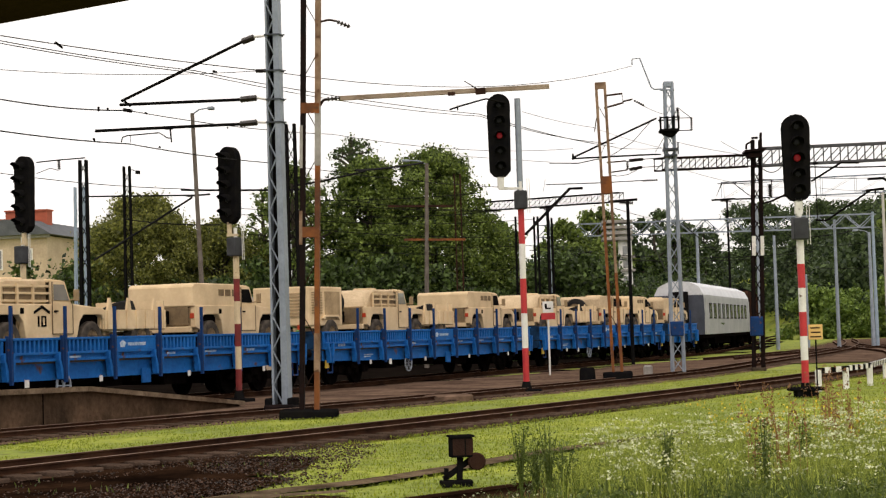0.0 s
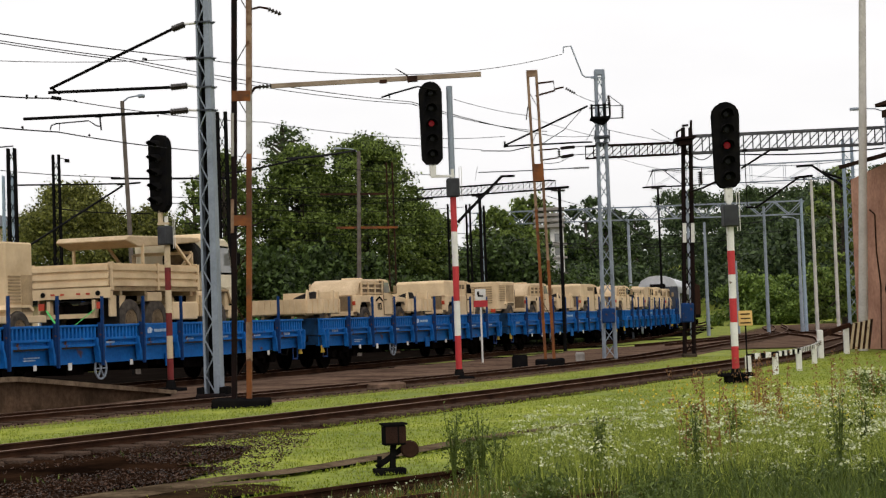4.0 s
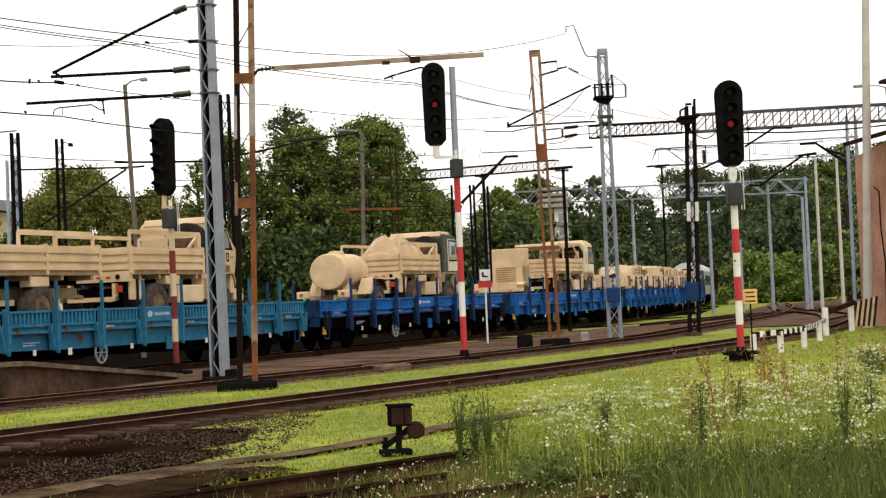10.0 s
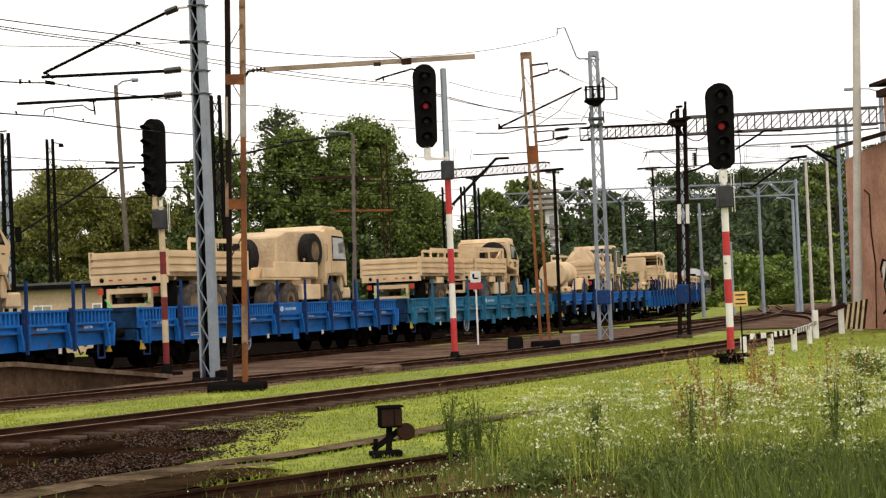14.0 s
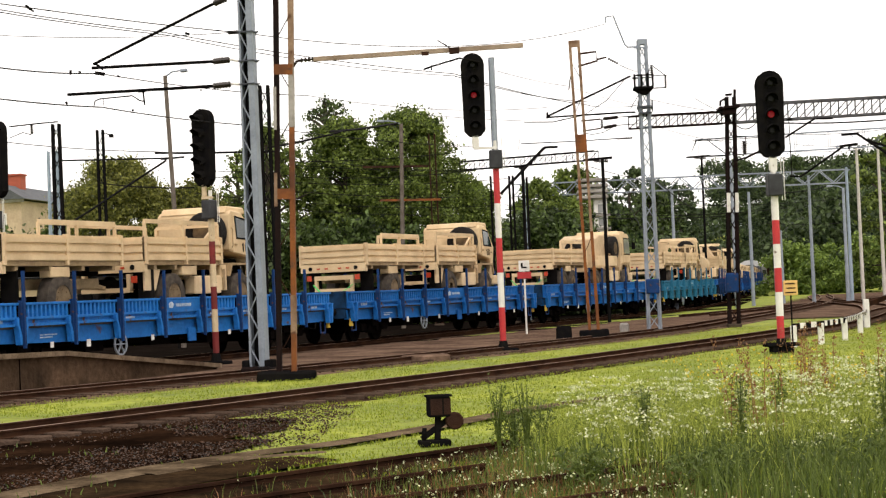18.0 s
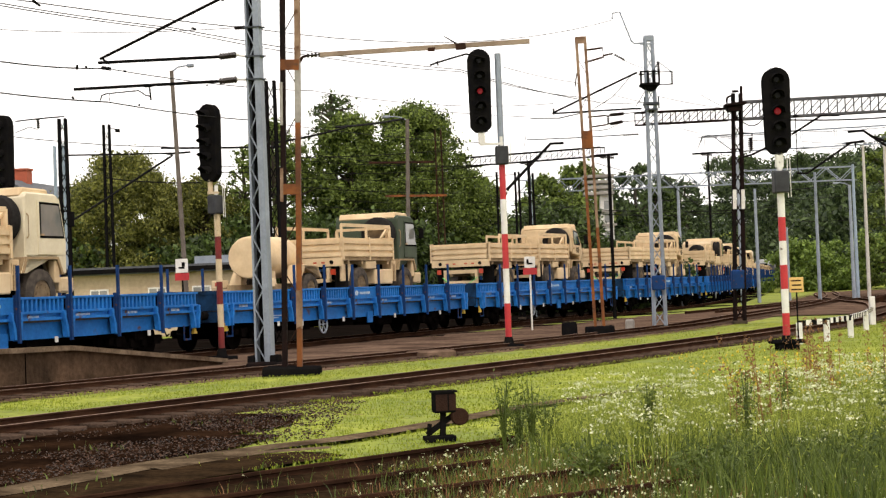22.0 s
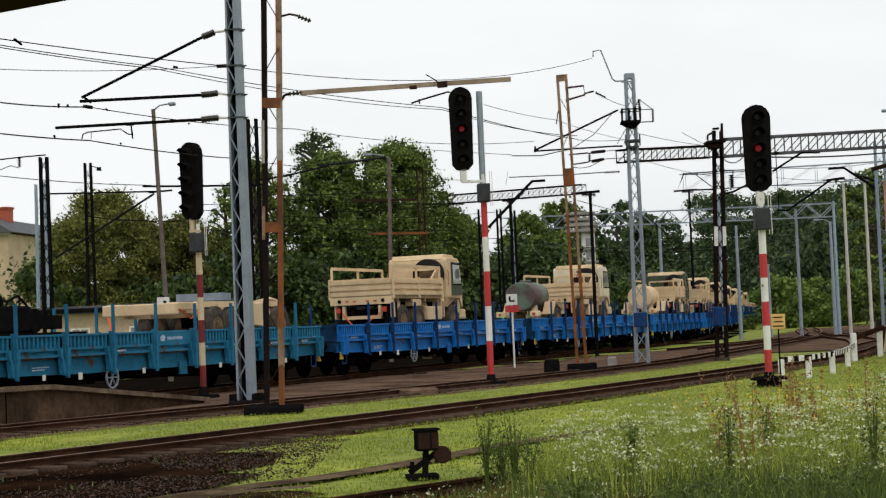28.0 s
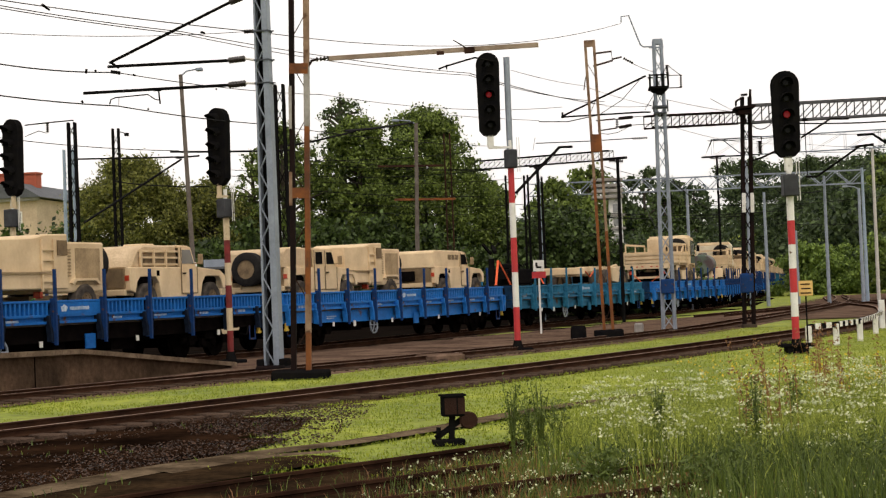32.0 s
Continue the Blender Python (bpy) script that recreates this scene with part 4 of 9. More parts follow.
for pts, w_ in ((((-0.02, 78.00, 6.07), (2.09, 80.00, 8.24), (2.70, 80.00, 8.24)), 0.07), (((17.79, 90.00, 9.03), (18.59, 90.00, 9.06), (19.16, 90.00, 8.65), (20.29, 88.00, 7.39)), 0.07), (((19.16, 90.00, 8.68), (20.48, 88.00, 7.87)), 0.06), (((13.56, 118.00, 11.43), (15.34, 118.00, 11.47)), 0.05), (((13.48, 118.00, 11.43), (12.96, 118.00, 10.29), (15.52, 118.00, 10.26)), 0.06), (((14.21, 118.00, 11.40), (15.44, 118.00, 10.38)), 0.04)):
    bx = pts[0]
    sb = thing("catenary_bracket", "dark bent catenary bracket arm", "bracket", at=pose(*bx), group="catenary brackets")
    part("tube", Shape().tube([Vector(q) - Vector(bx) for q in pts], w_, 6), BLACK if w_ > 0.055 else GRIMY_GREY, sb)
for x, y, z, w_ in ((*(4.75, 80.00, 7.57), 1.3), (*(1.05, 82.00, 7.53), 0.6), (*(13.77, 118.00, 10.25), 1.6)):
    sb = thing("support_post", "dark steel support post with a short cap", "mast", at=pose(x, y, 0), group="catenary brackets")
    part("post", Shape().tube([(0, 0, 0), (0, 0, z)], 0.085, 8, 0.075), BLACK, sb)
    part("cap", Shape().beam((-w_ * 0.65, 0, z), (w_ * 0.35, 0, z + 0.06), 0.14, 0.12), BLACK, sb)
    insulator((-w_ * 0.3, 0, z - 0.06), (w_ * 0.2, 0, z - 0.1), sb, 0.11)

# plain tapered poles
def pole(name, label, at, h, r0, r1, material, lamp=None, cat="pole", group="poles", lean=0.0):
    t = thing(name, label, cat, at=pose(*at, ry=lean), group=group)
    part("shaft", Shape().tube([(0, 0, 0), (0, 0, h * 0.5), (0, 0, h)], r0, 12, r1), material, t, smooth=True)
    if lamp:
        dx, ln = lamp
        part("lamp_arm", Shape().tube([(0, 0, h - 0.05), (dx * 0.3, 0, h + 0.12), (dx * 0.75, 0, h + 0.16)], 0.03, 6), GALV, t)
        part("lamp_head", Shape().box(min(dx * 0.7, dx), max(dx * 0.7, dx) + 0.0, -0.13, 0.13, h + 0.08, h + 0.20, bev=0.03), GALV, t, "flat grey lamp head")
    return t


pole("wooden_pole", "leaning weathered wooden pole with a small lamp", (-12.10, 64.0, 0), 10.26, 0.10, 0.075, OLD_WOOD, (0.85, 0), cat="lamp pole", lean=-1.87)
pole("street_lamp", "tall pale concrete lamp pole at the pink house", (14.56, 62.8, 0), 13.6, 0.18, 0.13, POLE_PALE, (-1.2, 0), cat="street lamp", lean=2.35)
pole("street_lamp", "grey lamp pole behind the pink house roof", (19.1, 76.0, 0), 10.2, 0.14, 0.1, GALV, (-1.6, 0), cat="street lamp")
for x, y, h, m_, lm in ((21.95, 110, 8.6, GALV_BLUE, None), (21.3, 108, 7.2, GALV, (-1.0, 0)), (22.65, 110, 9.8, POLE_PALE, (-1.3, 0)), (24.0, 110, 9.7, POLE_PALE, (-1.3, 0)), (20.0, 128, 7.6, GALV, None), (19.9, 112, 8.3, GALV, None), (18.9, 118, 5.0, GALV, None),
                        (10.85, 110, 7.6, GALV, None), (14.0, 105, 9.0, GALV, None), (16.0, 112, 7.4, GALV, None), (1.2, 92, 7.4, GALV_BLUE, None)):
    pole("mast_pole" if not lm else "street_lamp", "slim pale grey pole in the distance", (x, y, 0), h, 0.125, 0.085, m_, lm, cat="pole" if not lm else "street lamp", group="far poles")
arm = pole("telegraph_pole", "grey wooden pole with cross arms", (-5.05, 84.0, 0), 10.05, 0.12, 0.09, OLD_WOOD, (-1.2, 0), lean=1.6)
part("cross_arm", Shape().box(-1.1, 1.9, -0.05, 0.05, 6.25, 6.36), RUSTY, arm)
part("cross_arm", Shape().box(-1.9, 1.3, -0.05, 0.05, 7.9, 8.0), RUST_DARK, arm)


lattice_mast("catenary_mast", "rusty brown lattice mast before the large tree", (-3.45, 88.0, 0), 9.85, 0.34, 0.30, RUST_DARK, facing=0, step=0.6, bar=0.05, group="dark far masts")


# ---- light signals ----
RELAY_GREY = mat("dark_grey_box_paint", (0.045, 0.047, 0.052), (0.022, 0.022, 0.025), 0.6, scale=4, spec=0.2)


def signal(at, head_z, h, w, lit, side=0.0, grey_top=0.0, label="", base="plinth", facing=0.0, hoods=0.24, worn=False):
    """A five-lamp colour light signal on a red and white pole; the front is -y."""
    t = thing("light_signal", label or "five-lamp railway light signal on a red and white pole", "railway signal", at=pose(*at, rz=facing), group="light signals")
    x0 = side
    outline = []
    for i in range(9):
        a = math.pi * i / 8
        outline.append((x0 + math.cos(a) * w / 2, head_z + h - w / 2 + math.sin(a) * w / 2))
    for i in range(5):
        a = math.pi + math.pi * (0.14 + 0.72 * i / 4)
        outline.append((x0 + math.cos(a) * w / 2, head_z + w / 2 + math.sin(a) * w / 2))
    head = part("signal_head", Shape().prism(outline, -0.05, 0.16, "y"), BLACK, t, "black rounded signal head")
    for i in range(5):
        z = head_z + h * (0.86 - 0.18 * i)
        s = Shape()
        n = 9
        pts = [(x0 + 0.155 * math.cos(math.pi * (j / (n - 1))), z - 0.03 + 0.165 * math.sin(math.pi * (j / (n - 1)))) for j in range(n)]
        vs = [(x, -0.05, q) for x, q in pts] + [(x * 1.0, -0.05 - hoods * (1.0 if 1 < j < n - 2 else 0.55), q - 0.03) for j, (x, q) in enumerate(pts)]
        vs += [(x, y, q + 0.012) for x, y, q in vs]
        k = 2 * n
        fs = [(j, j + 1, n + j + 1, n + j) for j in range(n - 1)] + [(k + j, k + n + j, k + n + j + 1, k + j + 1) for j in range(n - 1)] + [(n + j, n + j + 1, k + n + j + 1, k + n + j) for j in range(n - 1)]
        part("hood", s.add(vs, fs), BLACK, head)
        part("lens", Shape().lathe([(-0.07, 0.06), (-0.06, 0.078), (-0.04, 0.08)], "y", 16, (x0, 0, z)), RED_LIGHT if i == lit else LENS, head, "lit red lens" if i == lit else "")
    bw = 0.055 if worn else 0.09
    part("head_bracket", Shape().box(x0 - bw, x0 + bw, -0.05, 0.07, head_z - 0.28, head_z + 0.08, bev=0.02).box(min(x0, 0) - 0.06, max(x0, 0) + 0.06, -0.05, 0.05, head_z - 0.32, head_z - 0.26), CREAM_BAND if worn else WHITE, t, "chipped yellowed bracket" if worn else "chipped white bracket")
    bz = head_z - 0.86
    part("relay_box", Shape().box(-0.17, 0.17, -0.2, 0.12, bz, bz + 0.5, bev=0.03), RELAY_GREY, t, "dark grey steel relay box")
    top = grey_top or head_z - 0.2
    if grey_top:
        part("upper_post", Shape().tube([(0, 0.05, bz), (0, 0.05, grey_top)], 0.085, 12), GALV, t, "grey steel tube")
    part("inner_post", Shape().tube([(0, 0, bz - 0.05), (0, 0, head_z - 0.1)], 0.05, 10), WHITE, t)
    n = 5 if grey_top else 6
    for i in range(n):
        z0, z1 = 0.28 + (bz - 0.28) * i / n, 0.28 + (bz - 0.28) * (i + 1) / n
        red = i % 2 == 0
        part("pole_band", Shape().tube([(0, 0, z0), (0, 0, z1)], 0.085, 12), (RED_WORN if red else CREAM_BAND) if worn else (RED if red else WHITE), t, "faded red band" if red else "yellowed white band" if worn else "white band", smooth=True)
    part("pole_foot", Shape().tube([(0, 0, 0), (0, 0, 0.15), (0, 0, 0.32)], 0.18, 10, 0.10), BLACK, t)
    if base == "plinth":
        part("plinth", Shape().box(-0.4, 0.4, -0.22, 0.22, -0.02, 0.11, bev=0.03), BLACK, t, "black concrete plinth")
    else:
        part("plinth", Shape().box(-0.38, 0.38, -0.25, 0.25, 0.14, 0.22, bev=0.02).box(-0.24, -0.10, -0.2, 0.2, -0.05, 0.15).box(0.10, 0.24, -0.2, 0.2, -0.05, 0.15), BLACK, t, "black footed base plate")
    s = Shape()
    for x in (0.19, 0.25):
        s.tube([(x, 0.05, bz - 0.1), (x, 0.05, head_z - 0.02)], 0.010, 5)
    part("cable_pipe", s, WHITE, t, "thin white conduit")
    return t


signal((6.18, 39.2, 0), 4.40, 2.0, 0.62, 2, base="feet", label="five-lamp signal showing red on a banded pole by the grass", facing=4)
signal((-0.12, 46.2, 0), 5.80, 2.28, 0.62, 2, side=-0.52, grey_top=7.95, label="five-lamp signal bracketed to a grey tube, showing red", facing=6)
signal((-7.75, 45.5, 0), 4.75, 2.1, 0.66, 9, side=-0.22, label="dark five-lamp signal turned away on a banded pole", facing=-34, hoods=0.32, worn=True)
signal((-14.25, 48.0, 0), 4.85, 2.2, 0.66, 9, side=0.05, label="dark five-lamp signal beside the concrete ramp", facing=-34, hoods=0.32, worn=True)
SIGN_AMBER = mat("faded_amber_paint", (0.72, 0.47, 0.16), (0.60, 0.38, 0.13), 0.6, scale=6)
plate = thing("number_plate", "small yellow plate with an unreadable number", "sign", at=pose(6.45, 39.25, 1.28))
part("plate", Shape().box(-0.16, 0.16, -0.02, 0.0, 0, 0.34, bev=0.008), SIGN_AMBER, plate, "faded amber plate")
part("number_bars", Shape().box(-0.12, 0.12, -0.026, -0.021, 0.05, 0.08).box(-0.10, 0.11, -0.026, -0.021, 0.15, 0.18).box(-0.12, 0.10, -0.026, -0.021, 0.25, 0.28), RUST_DARK, plate)
part("stem", Shape().tube([(0, 0.0, -1.28), (0, 0.0, 0.02)], 0.018, 6), BLACK, plate)

# dwarf signal in the grass
dw = thing("dwarf_signal", "small black dwarf signal box on a bent stand", "dwarf signal", at=pose(-0.80, 18.9, 0, rz=12) @ Matrix.Diagonal((0.86, 0.86, 0.84, 1)))
part("lantern_box", Shape().box(-0.13, 0.15, -0.12, 0.12, 0.36, 0.62, bev=0.015), BLACK, dw, "black sheet-metal lantern box")
part("front_pane", Shape().box(0.06, 0.15, -0.128, -0.121, 0.39, 0.60).box(-0.11, 0.04, -0.128, -0.121, 0.39, 0.60), RUST_DARK, dw)
part("box_lid", Shape().box(-0.15, 0.17, -0.14, 0.14, 0.62, 0.645), BLACK, dw)
part("weight", Shape().lathe([(-0.05, 0.10), (-0.03, 0.115), (0.03, 0.115), (0.05, 0.10)], "y", 18, (0.20, -0.06, 0.30)), RUST_DARK, dw, "round rusty lever weight")
part("weight_face", Shape().lathe([(-0.002, 0.045), (0.0, 0.045)], "y", 18, (0.21, -0.115, 0.30)), RUST_DARK, dw, "rusty hub")
part("lever", Shape().beam((-0.22, 0, 0.08), (0.16, 0, 0.34), 0.05, 0.07).beam((-0.20, 0, 0.02), (-0.18, 0, 0.22), 0.05).beam((-0.02, 0, 0.0), (0.0, 0, 0.36), 0.07), BLACK, dw)
part("sole_plate", Shape().box(-0.26, 0.14, -0.12, 0.12, -0.02, 0.06, bev=0.01), BLACK, dw)

# bollards and small lineside things
solid("bollard", Shape().lathe([(-0.05, 0.26), (0.36, 0.25), (0.44, 0.22), (0.45, 0.05)], "z", 16), BLACK, "short black concrete stump beside a track", "bollard", at=pose(1.81, 55.2, 0), smooth=True)
solid("marker_stone", Shape().box(-0.16, 0.16, -0.12, 0.12, -0.05, 0.34, bev=0.06), CONCRETE, "small pale marker stone", "marker stone", at=pose(4.15, 61.2, 0))
solid("manhole_ring", Shape().lathe([(-0.05, 0.62), (0.12, 0.62), (0.16, 0.56), (0.16, 0.05)], "z", 24), BALLAST_RED, "low round concrete shaft cover in the grass", "manhole", at=pose(-2.05, 42.5, 0))
sg = thing("lineside_sign", "red and white plate on a thin pale post", "sign", at=pose(0.72, 64.0, 0))
part("post", Shape().tube([(0, 0, 0), (0, 0, 2.75)], 0.035, 8), WHITE, sg)
part("red_plate", Shape().box(-0.26, 0.26, -0.05, -0.036, 2.08, 2.32), RED, sg, "red plate")
part("white_plate", Shape().box(-0.2, 0.2, -0.05, -0.036, 2.34, 2.75), WHITE, sg, "white plate with dark mark")
part("mark", Shape().box(-0.1, 0.1, -0.058, -0.051, 2.46, 2.52).box(-0.12, -0.04, -0.058, -0.051, 2.52, 2.66), BLACK, sg)
sg2 = thing("lineside_sign", "red and white plate on a post before a hut", "sign", at=pose(-12.1, 63.0, 0))
part("post", Shape().tube([(0, 0, 0), (0, 0, 3.2)], 0.035, 8), BLACK, sg2)
part("red_plate", Shape().box(-0.26, 0.26, -0.05, -0.036, 2.35, 2.62), RED, sg2, "red plate")
part("white_plate", Shape().box(-0.23, 0.23, -0.05, -0.036, 2.64, 3.15), WHITE, sg2, "white plate with dark mark")
part("mark", Shape().box(-0.12, 0.1, -0.058, -0.051, 2.78, 2.85).box(0.0, 0.12, -0.058, -0.051, 2.86, 3.02), BLACK, sg2)

# concrete ramp of an old loading platform
ramp = thing("loading_ramp", "stained concrete end ramp of an old loading platform", "ramp", kind="structure")
part("ramp_wall", Shape().add([(-15.2, 16.5, 0), (-9.3, 35.6, 0), (-7.2, 42.3, 0), (-8.6, 42.6, 0), (-11.3, 36.0, 0), (-17.4, 17.2, 0), (-15.2, 16.5, 1.0), (-9.3, 35.6, 0.68), (-7.2, 42.3, 0.05), (-8.6, 42.6, 0.05), (-11.3, 36.0, 0.68), (-17.4, 17.2, 1.0)],
                              [(0, 1, 7, 6), (1, 2, 8, 7), (2, 3, 9, 8), (3, 4, 10, 9), (4, 5, 11, 10), (5, 0, 6, 11), (6, 7, 10, 11), (7, 8, 9, 10)]), RAMP_WALL, ramp)
part("coping", Shape().beam((-15.2, 16.5, 1.05), (-9.3, 35.6, 0.73), 0.30, 0.10).beam((-9.3, 35.6, 0.73), (-7.2, 42.3, 0.10), 0.30, 0.10), RAMP_STONE, ramp, "worn concrete coping")

for k in range(9):
    q = Vector((-15.2, 16.5, 0)).lerp(Vector((-9.3, 35.6, 0)), 0.12 + 0.1 * k)
    h_ = 1.0 - 0.32 * (0.12 + 0.1 * k)
    part("wall_joint", Shape().beam((q.x + 0.01, q.y, 0.02), (q.x + 0.01, q.y, h_ - 0.02), 0.014, 0.03), GREASE_SHADE, ramp)

# barrier with red and white rail along the near track
bar_pts = [(6.93, 42.0), (7.84, 43.4), (8.9, 45.8), (10.31, 50.7), (11.6, 56.0)]
fence = thing("barrier_fence", "low concrete barrier with black and white striped rail", "fence")
for x, y in bar_pts:
    part("post", Shape().box(x - 0.07, x + 0.07, y - 0.06, y + 0.06, -0.05, 0.52, bev=0.012), WHITE, fence)
for (a, b) in zip(bar_pts, bar_pts[1:]):
    va, vb = Vector((*a, 0.50)), Vector((*b, 0.50))
    n = max(5, int((vb - va).length / 0.28))
    for i in range(n):
        p, q = va.lerp(vb, i / n), va.lerp(vb, (i + 1) / n)
        part("stripe", Shape().beam(p, q, 0.07, 0.13), WHITE if i % 2 else BLACK, fence)
gate = thing("striped_barrier", "dark rail and black and white striped end board", "barrier")
part("rail", Shape().beam((11.6, 56.0, 0.72), (13.6, 60.6, 0.98), 0.09, 0.16), RUST_DARK, gate)
for i in range(9):
    part("board", Shape().prism([(13.50 + i * 0.09, 0.12), (13.59 + i * 0.09, 0.12), (13.74 + i * 0.09, 1.0 + 0.02 * i), (13.65 + i * 0.09, 1.0 + 0.02 * i)], 60.7, 60.76), CREAM_BAND if i % 2 else RUST_DARK, gate)
for x, y in ((11.6, 56.0), (13.4, 60.3)):
    part("post", Shape().box(x - 0.09, x + 0.09, y - 0.09, y + 0.09, -0.05, 0.9, bev=0.02), WHITE, gate)
bench = thing("plank_bench", "dark old plank on black supports by the house", "bench", at=pose(11.75, 44.4, 0, rz=-20))
part("plank", Shape().box(-0.5, 1.6, -0.2, 0.2, 0.42, 0.5, bev=0.015), RUST_DARK, bench)
for x in (-0.25, 1.3):
    part("support", Shape().box(x - 0.12, x + 0.12, -0.17, 0.17, -0.05, 0.42, bev=0.02), BLACK, bench)

# ---- overhead wires ----
WIRES = (
    ((-10.85, 33.00, 7.89), (-5.54, 37.90, 7.61), 0.05, 0.012), ((-5.54, 37.90, 7.61), (3.83, 59.50, 10.74), 0.52, 0.010),
    ((-10.86, 33.00, 7.81), (-7.23, 37.50, 7.64), 0.05, 0.011), ((-7.23, 37.50, 7.64), (-1.24, 50.00, 8.04), 0.1, 0.011), ((-1.24, 50.00, 8.04), (3.21, 60.00, 7.99), 0.1, 0.014),
    ((-10.86, 33.00, 7.76), (-7.23, 37.50, 7.59), 0.05, 0.011), ((-7.23, 37.50, 7.59), (-1.24, 50.00, 7.98), 0.15, 0.010), ((-1.24, 50.00, 7.98), (3.21, 60.00, 8.11), 0.15, 0.012),
    ((-11.86, 36.00, 7.66), (-5.90, 37.90, 7.64), 0.12, 0.008),
    ((-11.22, 34.00, 6.81), (-9.13, 39.20, 7.04), 0.1, 0.016), ((-9.13, 39.20, 7.04), (-5.78, 52.00, 7.84), 0.1, 0.012), ((-5.78, 52.00, 7.84), (1.78, 62.00, 8.20), 0.25, 0.010),
    ((-11.24, 34.00, 6.14), (-9.11, 39.20, 6.26), 0.05, 0.016), ((-9.11, 39.20, 6.26), (-7.08, 48.00, 6.61), 0.05, 0.015), ((-6.78, 49.00, 6.63), (-0.43, 64.00, 7.03), 0.1, 0.012),
    ((-19.88, 60.00, 8.07), (-12.60, 64.00, 7.39), 0.15, 0.016),
    ((-2.82, 62.00, 8.15), (0.90, 60.00, 7.55), 0.02, 0.010), ((0.00, 50.00, 8.07), (2.45, 60.00, 8.71), 0.05, 0.009), ((2.45, 60.00, 8.71), (5.04, 62.00, 8.10), 0.05, 0.009),
    ((3.86, 54.50, 8.68), (4.89, 59.50, 9.02), 0.02, 0.010), ((5.19, 60.00, 8.14), (8.18, 62.00, 7.72), 0.05, 0.010), ((3.21, 60.00, 7.97), (4.98, 60.00, 7.91), 0.05, 0.010),
    ((5.70, 64.00, 7.57), (12.06, 80.00, 7.97), 0.2, 0.010), ((7.09, 62.00, 8.28), (8.05, 62.50, 7.82), 0.02, 0.010), ((4.67, 90.00, 7.95), (13.25, 120.00, 8.38), 0.2, 0.02),
    ((-7.41, 75.00, 8.94), (-4.83, 82.00, 9.89), 0.05, 0.055), ((-10.16, 75.00, 8.36), (-6.91, 75.00, 8.92), 0.05, 0.045), ((-9.45, 84.00, 8.53), (-1.16, 84.00, 7.63), 0.2, 0.016),
    ((-13.32, 66.00, 7.54), (-9.02, 70.00, 7.75), 0.02, 0.045), ((-17.02, 66.00, 7.41), (-12.78, 66.00, 7.32), 0.0, 0.035), ((-13.11, 66.00, 7.29), (-12.19, 66.00, 7.34), 0.0, 0.04), ((-16.81, 66.00, 4.91), (-12.89, 66.00, 7.24), 0.0, 0.045), ((-18.85, 80.00, 7.50), (-14.35, 80.00, 7.10), 0.1, 0.03),
    ((-10.26, 86.00, 8.40), (-1.22, 88.00, 7.85), 0.1, 0.016), ((-10.25, 86.00, 8.57), (-2.34, 88.00, 8.83), 0.1, 0.020), ((-10.28, 86.00, 7.81), (-1.22, 88.00, 7.91), 0.2, 0.018), ((-10.53, 88.00, 7.66), (0.50, 88.00, 7.40), 0.2, 0.016), ((-10.55, 88.00, 7.19), (-1.90, 90.00, 6.65), 0.1, 0.020), ((-10.44, 92.00, 6.81), (0.16, 92.00, 6.25), 0.2, 0.016), ((-11.06, 92.00, 6.47), (-2.58, 92.00, 5.82), 0.1, 0.016),
    ((-14.33, 80.00, 7.63), (-9.56, 80.00, 7.48), 0.1, 0.02), ((-15.07, 84.00, 7.09), (-10.08, 84.00, 6.55), 0.1, 0.02), ((-14.32, 80.00, 8.00), (-11.67, 80.00, 7.78), 0.1, 0.018),
    ((0.18, 110.00, 6.86), (15.51, 120.00, 6.23), 0.4, 0.03), ((0.19, 110.00, 7.15), (19.84, 120.00, 6.60), 0.6, 0.025), ((6.70, 110.00, 7.14), (25.75, 120.00, 7.26), 0.5, 0.02), ((7.09, 100.00, 7.02), (7.46, 90.00, 3.99), 0.0, 0.02), ((8.18, 90.00, 7.06), (10.98, 100.00, 6.01), 0.1, 0.025),
    ((18.41, 110.00, 10.88), (27.86, 120.00, 11.87), 0.2, 0.02), ((18.36, 110.00, 9.76), (27.80, 120.00, 10.65), 0.2, 0.02), ((19.22, 115.00, 10.66), (27.81, 120.00, 10.96), 0.3, 0.015), ((13.17, 118.00, 11.37), (19.75, 118.00, 11.56), 0.1, 0.03),
    ((25.40, 110.00, 10.34), (32.37, 115.00, 10.90), 0.2, 0.02), ((10.91, 66.00, 7.61), (16.46, 66.00, 7.66), 0.1, 0.03), ((8.63, 63.00, 7.39), (9.54, 63.00, 7.60), 0.3, 0.02),
    ((17.09, 115.00, 5.46), (28.03, 120.00, 5.71), 0.3, 0.02), ((17.88, 110.00, 7.18), (22.47, 115.00, 7.99), 0.2, 0.03), ((16.45, 110.00, 7.46), (18.01, 110.00, 6.13), 0.0, 0.02),
    ((-6.53, 96.00, 5.21), (3.78, 100.00, 6.24), 0.5, 0.018),
)
for a, b, sag, r in WIRES:
    a, b = Vector(a), Vector(b)
    pts = [a.lerp(b, i / 12) - Vector((0, 0, sag * 4 * (i / 12) * (1 - i / 12))) for i in range(13)]
    solid("overhead_wire", Shape().tube(pts, r, 5), WIRE, "thin dark overhead wire above the tracks", "wire", group="overhead wires")
